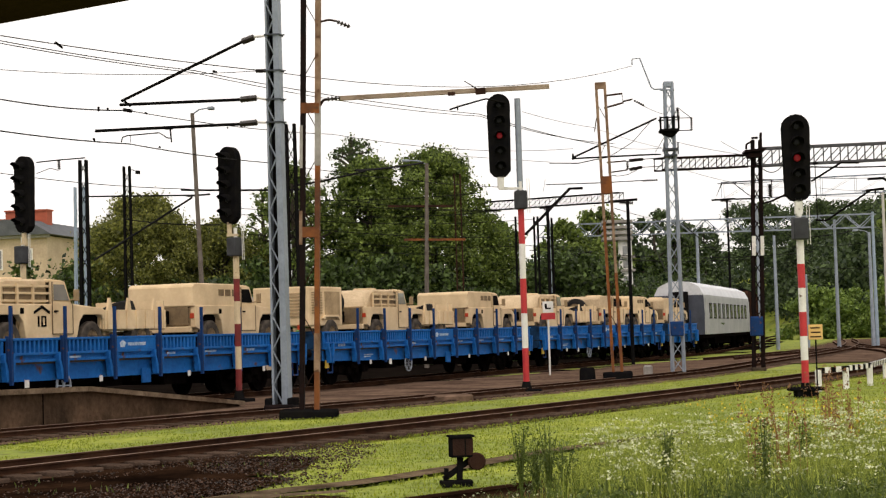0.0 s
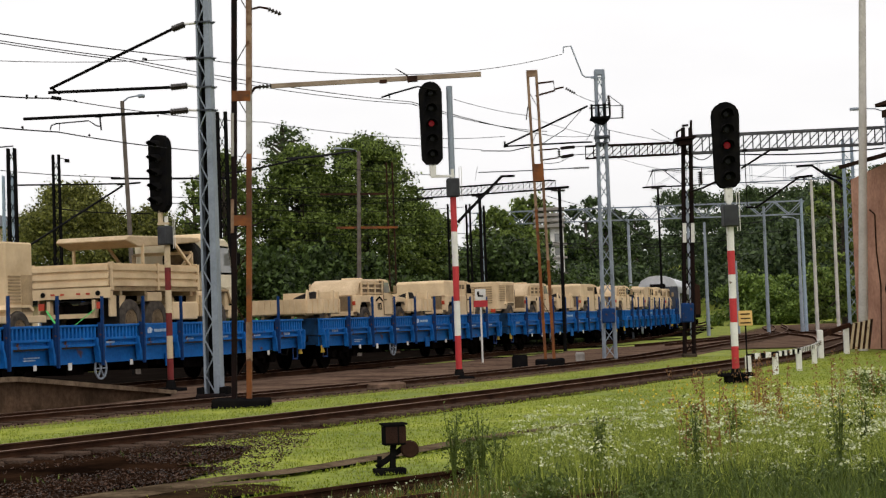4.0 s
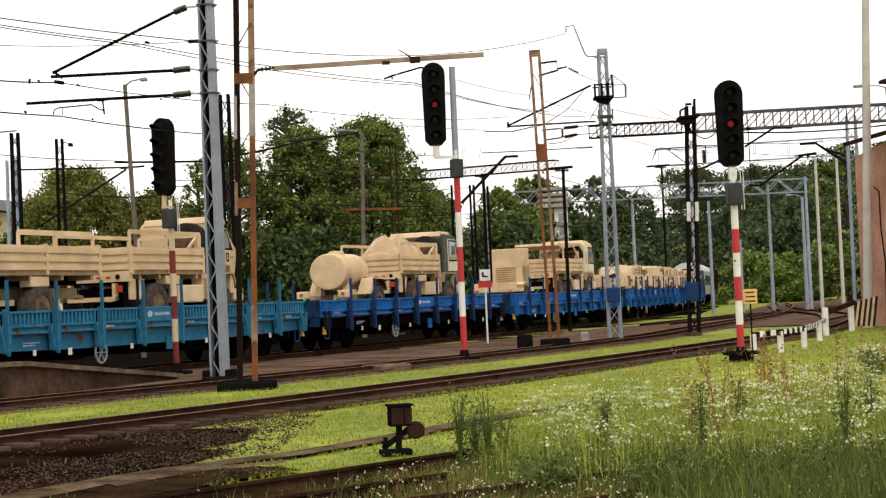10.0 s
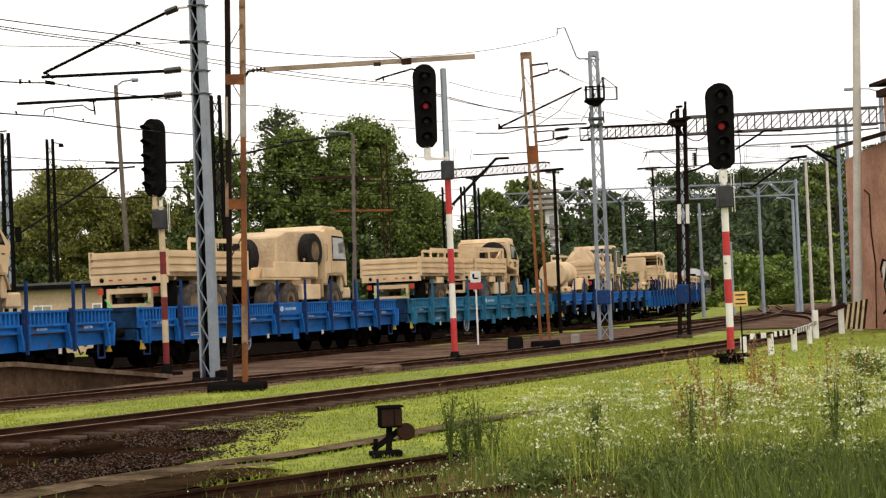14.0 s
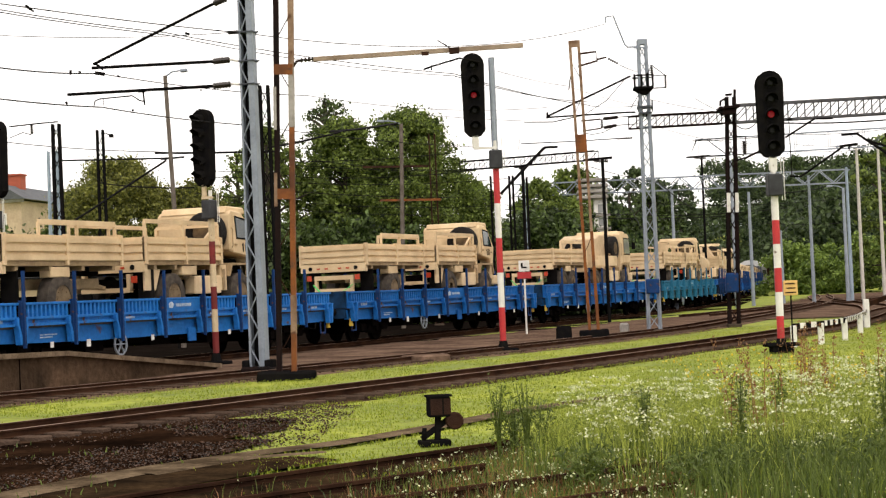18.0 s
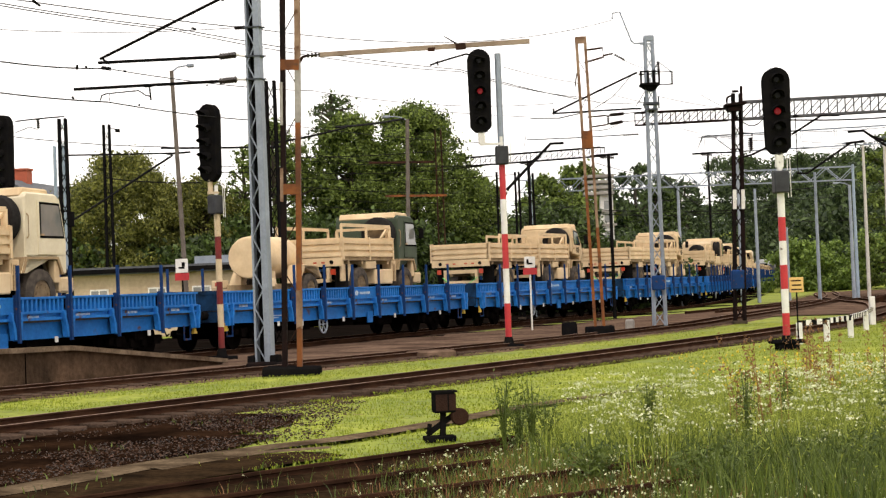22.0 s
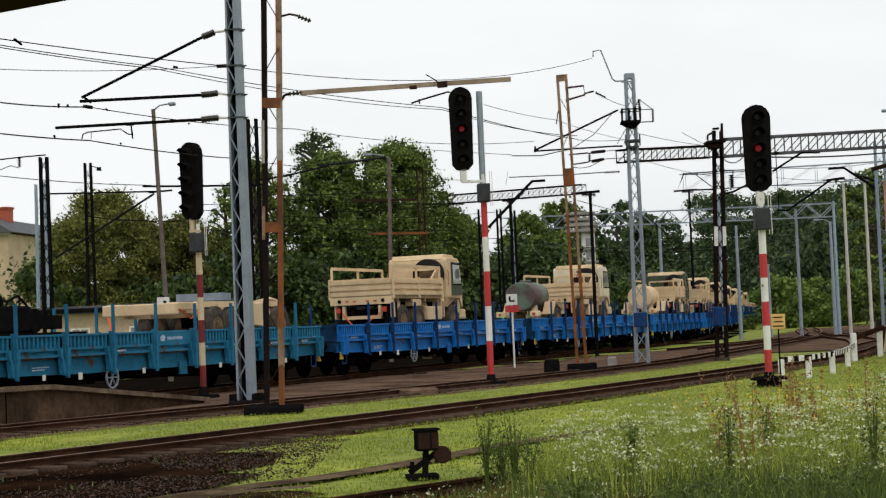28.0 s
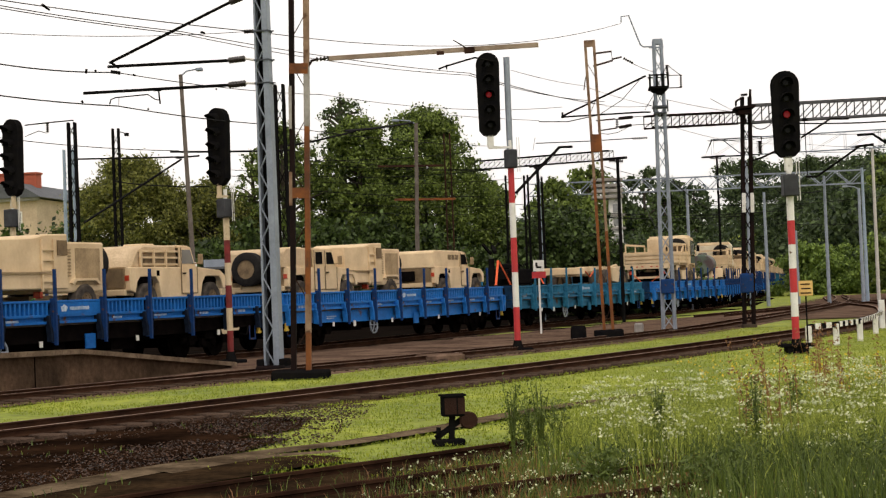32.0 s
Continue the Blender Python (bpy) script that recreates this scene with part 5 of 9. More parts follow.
# small wire clamps and droppers
for a, b in (((-9.35, 34.00, 7.75), (-9.35, 34.50, 7.73)), ((-9.25, 37.00, 6.84), (-9.26, 37.00, 6.74)), ((-9.18, 37.50, 6.88), (-9.17, 37.50, 6.84)), ((-8.90, 40.00, 7.08), (-8.84, 40.00, 7.05)), ((-9.38, 37.00, 6.15), (-9.35, 37.00, 6.10)), ((-6.81, 37.50, 7.61), (-6.71, 37.50, 7.59)), ((-8.79, 41.00, 6.38), (-8.76, 41.00, 6.35)), ((-7.82, 45.00, 7.29), (-7.79, 45.00, 7.26))):
    solid("wire_clamp", Shape().tube([a, b], 0.03, 6, 0.022), BLACK, "small dark clamp on an overhead wire", "wire clamp", group="wire clamps")

# ---- buildings ----
house = thing("pink_house", "old pink-rendered railway house with a dark overhanging roof", "house", at=pose(0.6, 0.0, 0))
HX, HY = 14.75, 62.0
wall = part("wall", Shape().add([(15.08, 62.0, -0.1), (16.5, 53.0, -0.1), (30.0, 55.0, -0.1), (28.6, 64.0, -0.1), (15.08, 62.0, 8.4), (16.5, 53.0, 8.4), (30.0, 55.0, 8.4), (28.6, 64.0, 8.4)],
                                [(0, 1, 5, 4), (1, 2, 6, 5), (2, 3, 7, 6), (3, 0, 4, 7), (4, 5, 6, 7)]), PINK_RENDER, house, "flaking pink-brown render")
part("roof", Shape().add([(14.75, 62.7, 8.85), (16.2, 51.8, 8.85), (31.0, 54.0, 9.2), (29.5, 65.0, 9.2), (14.75, 62.7, 8.98), (16.2, 51.8, 8.98), (31.0, 54.0, 9.5), (29.5, 65.0, 9.5)],
                         [(3, 2, 1, 0), (4, 5, 6, 7), (0, 1, 5, 4), (1, 2, 6, 5), (2, 3, 7, 6), (3, 0, 4, 7)]), ROOF_DARK, house, "dark flat overhanging roof")
part("eaves_board", Shape().beam((15.0, 62.3, 8.55), (16.45, 52.6, 8.55), 0.24, 0.26), ROOF_DARK, house)
part("low_wing", Shape().add([(14.55, 66.2, 0), (15.2, 61.9, 0), (24, 63.2, 0), (23.4, 67.5, 0), (14.55, 66.2, 6.5), (15.2, 61.9, 6.9), (24, 63.2, 8.6), (23.4, 67.5, 8.4)],
                             [(0, 1, 5, 4), (1, 2, 6, 5), (2, 3, 7, 6), (3, 0, 4, 7), (4, 5, 6, 7)]), PINK_RENDER, house)
part("low_roof", Shape().beam((14.45, 64.2, 7.0), (18.0, 64.6, 7.9), 4.6, 0.16), ROOF_DARK, house)
# thin tube drawn along a crack in the wing's wall
part("drain_crack", Shape().tube([(14.80, 64.41, 5.21), (14.87, 63.95, 5.01), (14.87, 63.95, 3.66), (14.91, 63.68, 2.39), (14.88, 63.86, 0.04)], 0.03, 5), RUST_DARK, house, "rusty stain-streaked drain pipe")
gx = lambda k, z, d: (14.75 + 0.158 * k - 0.989 * d, 62.2 - k + -0.15 * d, z)
graf = [((0.1, 1.9), (0.0, 2.2), (0.25, 2.55), (0.7, 2.45), (0.75, 2.1), (0.45, 2.0)), ((0.6, 2.35), (0.3, 1.6), (0.5, 1.0), (0.9, 0.7)), ((0.9, 1.5), (1.6, 1.8), (2.3, 1.7), (2.9, 1.3)), ((0.1, 0.6), (0.6, 0.9), (0.9, 0.3), (0.3, 0.35)), ((1.0, 1.4), (0.9, 0.9), (1.3, 0.2), (2.2, 0.1)), ((1.9, 1.2), (2.3, 0.9), (2.2, 0.5), (1.7, 0.6))]
g = thing("wall_painting", "white sprayed graffiti shapes with black outlines on render", "graffiti", at=pose(0.6, 0, 0))
fill = [(1.0, 1.45), (1.7, 1.75), (2.4, 1.65), (2.9, 1.3), (2.9, 0.15), (1.35, 0.15), (0.95, 0.85)]
part("white_fill", Shape().add([gx(*p, 0.012) for p in fill], [tuple(range(len(fill)))]).add([gx(k, z, 0.012) for k, z in ((0.15, 1.9), (0.1, 2.25), (0.35, 2.5), (0.7, 2.4), (0.72, 1.5), (0.5, 1.1))], [(0, 1, 2, 3, 4, 5)]), WHITE, g)
for line in graf:
    part("outline", Shape().tube([gx(k, z, 0.03) for k, z in line], 0.04, 5), BLACK, g)

hut = thing("trackside_hut", "low beige hut with a dark flat roof behind the train", "hut", at=pose(-17.0, 78.0, 0, rz=-8))
part("wall", Shape().box(-6.0, 4.8, 0, 4, 0, 2.9), BEIGE_WALL, hut)
part("roof", Shape().box(-6.4, 5.2, -0.4, 4.4, 2.9, 3.25), ROOF_GREY, hut)
part("roof_edge", Shape().box(-6.5, 5.3, -0.46, -0.41, 2.95, 3.15), BLACK, hut)
for x in (-4.6, -1.9, 0.9, 3.0):
    w_ = part("window", Shape().box(x - 0.45, x + 0.45, -0.04, 0.02, 1.35, 2.25), WHITE, hut)
    part("pane", Shape().box(x - 0.38, x - 0.03, -0.055, -0.042, 1.42, 2.18).box(x + 0.03, x + 0.38, -0.055, -0.042, 1.42, 2.18), GLASS, w_)
part("roof_box", Shape().box(2.6, 4.8, 0.3, 1.6, 3.25, 3.6), GALV, hut, "grey metal roof cover")

villa = thing("town_house", "beige town house with slate roof and red brick chimneys", "house", at=pose(-46.1, 140, 0, rz=-6))
part("wall", Shape().box(-10, 6.8, 0, 12, 0, 10.7), BEIGE_WALL, villa)
part("cornice", Shape().box(-10.3, 7.1, -0.35, 0, 10.55, 10.85), CONCRETE, villa)
part("roof", Shape().prism([(-10.6, 10.8), (7.4, 10.8), (5.2, 12.1), (-8.0, 12.1)], -0.6, 12.5, "y"), ROOF_GREY, villa, "grey slate roof")
for x in (2.5, 5.1, -1.4, -5.2):
    c = part("chimney", Shape().box(x - 0.55, x + 0.55, 3, 4.2, 11.5, 13.0, bev=0.03), BRICK_RED, villa, "red brick chimney")
    part("chimney_cap", Shape().box(x - 0.63, x + 0.63, 2.9, 4.3, 13.0, 13.15), BRICK_RED, c)
part("firewall", Shape().box(-1.4, 4.6, 3.1, 3.6, 11.7, 12.45), BRICK_RED, villa, "red brick parapet")
for x in (-8, -5.4, -2.8, -0.2, 2.4, 5.0):
    for z in (1.8, 5.0, 8.0):
        w_ = part("window", Shape().box(x - 0.55, x + 0.55, -0.06, 0.02, z, z + 1.7), WHITE, villa)
        part("pane", Shape().box(x - 0.46, x - 0.04, -0.075, -0.062, z + 0.1, z + 1.6).box(x + 0.04, x + 0.46, -0.075, -0.062, z + 0.1, z + 1.6), GLASS, w_)

box = thing("signal_tower", "narrow white tower behind the masts", "tower", at=pose(6.55, 115, 0))
part("wall", Shape().box(-0.42, 0.46, 0, 0.9, 0, 8.3, bev=0.04), WHITE, box)
for k in range(4):
    part("cap_slat", Shape().box(-1.5, 0.55, -0.4, 1.2, 7.55 + k * 0.38, 7.76 + k * 0.38, bev=0.03), CONCRETE, box)
for z in (3.2, 4.6, 5.7, 6.6):
    part("window", Shape().box(-0.16, 0.40, -0.03, 0.02, z, z + 0.55), GLASS, box)
    part("ledge", Shape().box(-0.55, 0.65, -0.15, 1.1, z - 0.22, z - 0.08), CONCRETE, box)

# platform canopy over the eye
canopy = thing("platform_canopy", "dark edge of a platform canopy overhead", "canopy", kind="structure")
part("roof_slab", Shape().add([(-2.22, 6.3, 2.82), (-0.95, 6.3, 3.00), (-1.2, -6, 3.6), (-9, -6, 3.4), (-9, 6.3, 2.3), (-2.22, 6.3, 3.02), (-0.95, 6.3, 3.2), (-1.2, -6, 3.8), (-9, -6, 3.6), (-9, 6.3, 2.5)],
                              [(4, 3, 2, 1, 0), (5, 6, 7, 8, 9), (0, 1, 6, 5), (1, 2, 7, 6), (2, 3, 8, 7), (3, 4, 9, 8), (4, 0, 5, 9)]), ROOF_DARK, canopy)
part("column", Shape().tube([(-8.5, -3.0, -0.1), (-8.5, -3.0, 3.5)], 0.12, 12), RUST_DARK, canopy)
platform = solid("platform", Shape().box(-9, 3.0, -14, 0.6, -0.05, 0.03), CONCRETE, "low concrete platform edge", "platform", "structure")

# ---- flat wagons ----
PL, BODY = 18.5 / 9, 18.5


def side_panel_mesh(material):
    """One dropside: folded rim, ribbed upper band, folded lower edge. x runs along it, the outside is -y."""
    s = Shape()
    a, b = 0.02, PL - 0.02
    s.box(a, b, -0.03, 0.03, 0.0, 0.50)
    s.box(a, b, -0.12, 0.04, 0.49, 0.55, bev=0.012)
    s.box(a, b, -0.11, -0.028, 0.16, 0.22)
    s.box(a, b, -0.11, -0.028, 0.0, 0.06)
    n = 11
    for i in range(n):
        x = 0.16 + (PL - 0.32) * i / (n - 1)
        s.box(x - 0.036, x + 0.036, -0.105, -0.029, 0.215, 0.495)
    return s.mesh("side_panel", material)


def latch_mesh(material):
    s = Shape()
    s.prism([(-0.20, 0.02), (-0.14, 0.02), (-0.06, -0.20), (-0.05, -0.42), (-0.13, -0.42), (-0.15, -0.22)], -0.20, -0.06)
    s.prism([(0.20, 0.02), (0.14, 0.02), (0.06, -0.20), (0.05, -0.42), (0.13, -0.42), (0.15, -0.22)], -0.20, -0.06)
    s.box(-0.21, -0.13, -0.19, -0.03, 0.0, 0.20, bev=0.01).box(0.13, 0.21, -0.19, -0.03, 0.0, 0.20, bev=0.01)
    s.box(-0.045, 0.045, -0.10, -0.03, -0.42, 0.02)
    return s.mesh("latch", material)


def stake_mesh(material):
    s = Shape()
    s.prism([(-0.034, -0.50), (0.034, -0.50), (0.030, 1.28), (-0.030, 1.28)], -0.26, -0.19)
    s.box(-0.045, 0.045, -0.19, -0.10, -0.45, 0.60)
    return s.mesh("stake", material)


def wheel_mesh():
    return Shape().lathe([(-0.07, 0.05), (-0.07, 0.36), (-0.06, 0.46), (0.05, 0.46), (0.055, 0.49), (0.08, 0.49), (0.08, 0.05)], "y", 24).mesh("wheel", GREASE_SHADE, smooth=True)


GRIMY = mat("grimy_dark_blue_steel", (0.012, 0.022, 0.045), (0.006, 0.008, 0.012), 0.8, scale=4, spec=0.05)
# wagon blue darkened to carry the shade on the end walls
END_SHADE_BLUE = mat("sooty_dark_blue_paint", (0.010, 0.045, 0.115), (0.005, 0.014, 0.030), 0.7, scale=3, mix=0.6, spec=0.08)
PALE_MARK = mat("worn_white_stencil", (0.50, 0.57, 0.64), (0.12, 0.25, 0.42), 0.6, scale=9, mix=0.7)
WHEEL = wheel_mesh()
# dark plate for the panel joint and the shade around each latch
GAP_SHADE_MESH = Shape().box(-0.10, 0.10, -0.035, -0.02, -0.40, 0.49).mesh("panel_gap", GREASE_SHADE)
BOGIE = (Shape().prism([(-1.3, 0.42), (1.3, 0.42), (1.25, 0.58), (0.55, 0.62), (0.4, 0.28), (-0.4, 0.28), (-0.55, 0.62), (-1.25, 0.58)], -1.08, -0.98)
         .prism([(-1.3, 0.42), (1.3, 0.42), (1.25, 0.58), (0.55, 0.62), (0.4, 0.28), (-0.4, 0.28), (-0.55, 0.62), (-1.25, 0.58)], 0.98, 1.08)
         .box(-0.25, 0.25, -1.2, 1.2, 0.5, 0.75).box(-1.05, -0.75, -1.16, -1.06, 0.36, 0.60).box(0.75, 1.05, -1.16, -1.06, 0.36, 0.60)
         .box(-1.05, -0.75, 1.06, 1.16, 0.36, 0.60).box(0.75, 1.05, 1.06, 1.16, 0.36, 0.60)
         .lathe([(-1.15, 0.11), (-1.1, 0.13), (1.1, 0.13), (1.15, 0.11)], "y", 10, (-0.28, 0, 0.42)).lathe([(-1.15, 0.11), (-1.1, 0.13), (1.1, 0.13), (1.15, 0.11)], "y", 10, (0.28, 0, 0.42))).mesh("bogie", GREASE_SHADE)
BUFFER = Shape().lathe([(-0.62, 0.20), (-0.60, 0.22), (-0.57, 0.22), (-0.56, 0.07), (-0.30, 0.07), (-0.29, 0.12), (0.0, 0.13), (0.0, 0.02)], "x", 16).mesh("buffer", BLACK)
HANDWHEEL = Shape()
for _i in range(16):
    _a, _b = 2 * math.pi * _i / 16, 2 * math.pi * (_i + 1) / 16
    HANDWHEEL.beam((0.27 * math.cos(_a), 0, 0.27 * math.sin(_a)), (0.27 * math.cos(_b), 0, 0.27 * math.sin(_b)), 0.04)
for _i in range(3):
    _a = math.pi * _i / 3
    HANDWHEEL.beam((0.27 * math.cos(_a), 0, 0.27 * math.sin(_a)), (-0.27 * math.cos(_a), 0, -0.27 * math.sin(_a)), 0.03)
HANDWHEEL = HANDWHEEL.mesh("handwheel", GALV)
EDGE, FLOOR = 1.69, 1.15


def build_wagon(paint, sill, label, NP=9):
    BODY, whole = NP * PL, NP == 9
    t = thing("flat_wagon", label, "railway wagon", group="flat wagons of the train")
    panel, latch, stake = side_panel_mesh(paint), latch_mesh(paint if sill is paint else GRIMY), stake_mesh(STAKE_BLUE if paint is not TEAL else TEAL)
    part("deck", Shape().box(0.05, BODY - 0.05, -1.33, 1.33, FLOOR - 0.06, FLOOR), PLANK, t, "worn plank deck")
    for sgn in (1, -1):
        turn = Matrix.Identity(4) if sgn == 1 else Matrix.Rotation(math.pi, 4, "Z")
        for i in range(NP):
            x = i * PL if sgn == 1 else (i + 1) * PL
            part("side_panel", panel, paint, t, at=Matrix.Translation((x, -1.36 * sgn, EDGE - 0.55)) @ turn)
        for i in range(NP + 1):
            x = min(max(i * PL, 0.24), BODY - 0.24)
            part("latch", latch, paint, t, at=Matrix.Translation((x, -1.36 * sgn, EDGE - 0.55)) @ turn)
            part("panel_gap", GAP_SHADE_MESH, GREASE_SHADE, t, at=Matrix.Translation((x, -1.36 * sgn, EDGE - 0.55)) @ turn)
            if 0 < i < NP:
                part("stake", stake, STAKE_BLUE, t, at=Matrix.Translation((x, -1.36 * sgn, EDGE - 0.55)) @ turn)
        part("sill", Shape().prism([(0.05, FLOOR - 0.02), (BODY - 0.05, FLOOR - 0.02), (BODY - 0.05, 0.78), (BODY * 0.73, 0.70), (BODY * 0.27, 0.70), (0.05, 0.78)], -1.32 * sgn, -1.22 * sgn), sill, t, "deep side sill")
    for x, d in ((0.0, -1), (BODY, 1)):
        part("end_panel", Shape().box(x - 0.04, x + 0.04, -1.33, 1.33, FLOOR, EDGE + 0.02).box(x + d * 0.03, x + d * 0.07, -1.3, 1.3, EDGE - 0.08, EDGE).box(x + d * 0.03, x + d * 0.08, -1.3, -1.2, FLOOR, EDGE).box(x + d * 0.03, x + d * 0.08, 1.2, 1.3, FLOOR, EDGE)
             .box(x + d * 0.03, x + d * 0.08, -0.42, -0.32, FLOOR, EDGE).box(x + d * 0.03, x + d * 0.08, 0.32, 0.42, FLOOR, EDGE), END_SHADE_BLUE, t, "sooty dark blue end wall")
        part("headstock", Shape().box(x - 0.06, x + 0.06, -1.3, 1.3, 0.82, FLOOR - 0.03), END_SHADE_BLUE, t)
        for y in (-0.875, 0.875):
            part("buffer", BUFFER, BLACK, t, at=pose(x, y, 1.03, rz=0 if d < 0 else 180))
        part("coupling", Shape().beam((x, 0, 0.98), (x + d * 0.68, 0, 0.88), 0.08).tube([(x + d * 0.05, -0.25, 0.85), (x + d * 0.25, -0.28, 0.5), (x + d * 0.5, -0.2, 0.55)], 0.025, 6), BLACK, t)
        part("corner_step", Shape().beam((x - d * 0.3, -1.36, 0.8), (x - d * 0.3, -1.36, 0.42), 0.03).beam((x - d * 0.62, -1.36, 0.8), (x - d * 0.62, -1.36, 0.42), 0.03).beam((x - d * 0.3, -1.36, 0.42), (x - d * 0.62, -1.36, 0.42), 0.05), STAKE_BLUE, t, "dark steel shunter's step")
        part("lashing_eye", Shape().box(x - d * 0.16 - 0.05, x - d * 0.16 + 0.05, -1.44, -1.36, 0.62, 0.80, bev=0.01).box(x - d * 0.16 - 0.09, x - d * 0.16 + 0.09, -1.44, -1.37, 0.56, 0.63), YELLOW, t, "yellow lashing eye")
        bx = x - d * (2.55 if whole else 1.6)
        bg = part("bogie", BOGIE, GREASE_SHADE, t, at=pose(bx, 0, 0))
        for wx in (-0.9, 0.9):
            for y in (-0.75, 0.75):
                part("wheel", WHEEL, RAIL_STEEL, bg, at=pose(wx, y, 0.46, rz=0 if y < 0 else 180))
    if not whole:
        return t
    part("centre_girder", Shape().prism([(3.2, 1.05), (BODY - 3.2, 1.05), (12.4, 0.52), (6.1, 0.52)], -0.45, -0.3).prism([(3.2, 1.05), (BODY - 3.2, 1.05), (12.4, 0.52), (6.1, 0.52)], 0.3, 0.45), GREASE_SHADE, t)
    # plain dark blocks added to fill the shaded space under the deck
    part("underframe_gear", Shape().box(5.2, 6.0, -1.1, 0.9, 0.42, 0.95).box(8.4, 9.4, -1.0, 1.0, 0.45, 0.98).box(11.2, 12.3, -1.1, 0.6, 0.40, 0.95).box(3.9, 14.6, 0.7, 0.8, 0.40, 1.0), GREASE_SHADE, t)
    part("air_tank", Shape().lathe([(7.0, 0.08), (7.05, 0.2), (8.2, 0.2), (8.25, 0.08)], "x", 14, (0, -0.8, 0.72)), GREASE_SHADE, t)
    part("brake_rigging", Shape().beam((3.6, -0.7, 0.62), (14.8, -0.7, 0.62), 0.05).box(9.6, 10.4, -1.15, -0.7, 0.55, 0.95), GREASE_SHADE, t)
    part("handwheel", HANDWHEEL, GALV, t, at=pose(6.3, -1.42, 0.56), label="grey brake handwheel")
    part("tare_board", Shape().box(9.7, 10.1, -1.40, -1.36, 0.50, 0.86), paint, t)
    part("lettering_plate", Shape().box(8.24, 10.24, -1.474, -1.40, 1.36, 1.63), paint, t)
    part("stencilled_lettering", Shape().box(8.95, 9.75, -1.480, -1.470, 1.45, 1.53), PALE_MARK, t, "white unreadable lettering bar")
    part("painted_emblem", Shape().prism([(8.62, 1.42), (8.80, 1.42), (8.88, 1.52), (8.74, 1.59), (8.60, 1.53)], -1.480, -1.470), PALE_MARK, t, "white painted emblem")
    part("stencilled_lettering", Shape().box(3.0, 3.7, -1.332, -1.327, 0.90, 0.93).box(3.0, 3.5, -1.332, -1.327, 0.84, 0.87), PALE_MARK, t)
    for x, z, w_, h_ in ((2.25, 1.49, 0.62, 0.05), (2.25, 1.41, 0.75, 0.05), (6.55, 1.20, 0.5, 0.05), (10.9, 1.19, 0.4, 0.06), (12.8, 1.21, 0.6, 0.05), (15.1, 1.20, 0.45, 0.06), (1.0, 1.22, 0.5, 0.08), (17.2, 1.20, 0.4, 0.07)):
        part("stencilled_lettering", Shape().box(x, x + w_, -1.394, -1.389, z, z + h_), PALE_MARK, t, "worn white unreadable lettering")
    for x in (3.4, 7.9, 12.0, 16.1):
        part("hanging_tag", Shape().box(x, x + 0.12, -1.35, -1.33, 0.60, 0.74), WHITE, t, "small white tag")
    part("card_holder", Shape().box(4.9, 5.06, -1.36, -1.347, 0.56, 0.74), WHITE, t)
    return t


# ---- loads ----
def tyre_mesh(r, w):
    return Shape().lathe([(-w / 2, r * 0.55), (-w / 2, r * 0.9), (-w * 0.38, r), (w * 0.38, r), (w / 2, r * 0.9), (w / 2, r * 0.55)], "y", 26, caps=False).mesh("tyre", TYRE, smooth=True)


def rim_mesh(r, w, m):
    s = Shape().lathe([(-w / 2 + 0.02, r * 0.57), (-w / 2 + 0.06, r * 0.5), (-w / 2 + 0.10, r * 0.3), (-w / 2 + 0.02, r * 0.26), (-w / 2 + 0.02, 0.03), (w / 2 - 0.05, 0.03), (w / 2 - 0.05, r * 0.5), (w / 2 - 0.02, r * 0.57)], "y", 20)
    for i in range(8):
        a = 2 * math.pi * i / 8
        s.lathe([(-w / 2 + 0.0, 0.022), (-w / 2 + 0.04, 0.022)], "y", 6, (0.2 * r * 1.9 * math.cos(a), 0, 0.2 * r * 1.9 * math.sin(a)))
    return s.mesh("rim", m)


TYRES = {k: (tyre_mesh(*k), rim_mesh(*k, RIM_DUST)) for k in ((0.46, 0.32), (0.60, 0.40), (0.52, 0.36))}


def add_wheel(parent, x, y, r=0.6, w=0.4, z=None, name="wheel"):
    """A tyre with its rim; the dished side faces away from the vehicle."""
    ty, ri = TYRES[(r, w)]
    o = part(name, ty, TYRE, parent, at=pose(x, y, r if z is None else z, rz=0 if y < 0 else 180))
    part("rim", ri, TAN, o, "sand-painted steel rim")
    return o


SPARE = {}


def flat_wheel(parent, x, y, z, r=0.6, w=0.4, rx=0, rz=0, name="spare_wheel"):
    ty, ri = TYRES[(r, w)]
    if (r, w) not in SPARE:
        SPARE[(r, w)] = ty.copy()
        SPARE[(r, w)].materials[0] = BLACK_TYRE
    o = part(name, SPARE[(r, w)], BLACK_TYRE, parent, at=pose(x, y, z, rx=rx, rz=rz), label="black spare wheel")
    part("rim", ri, TAN_DARK, o)
    return o


# dark brown for seams and openings, and for shade painted into recesses
RECESS_BROWN = mat("brown_webbing_strap", (0.20, 0.135, 0.07), (0.12, 0.08, 0.045), 0.9, scale=5)


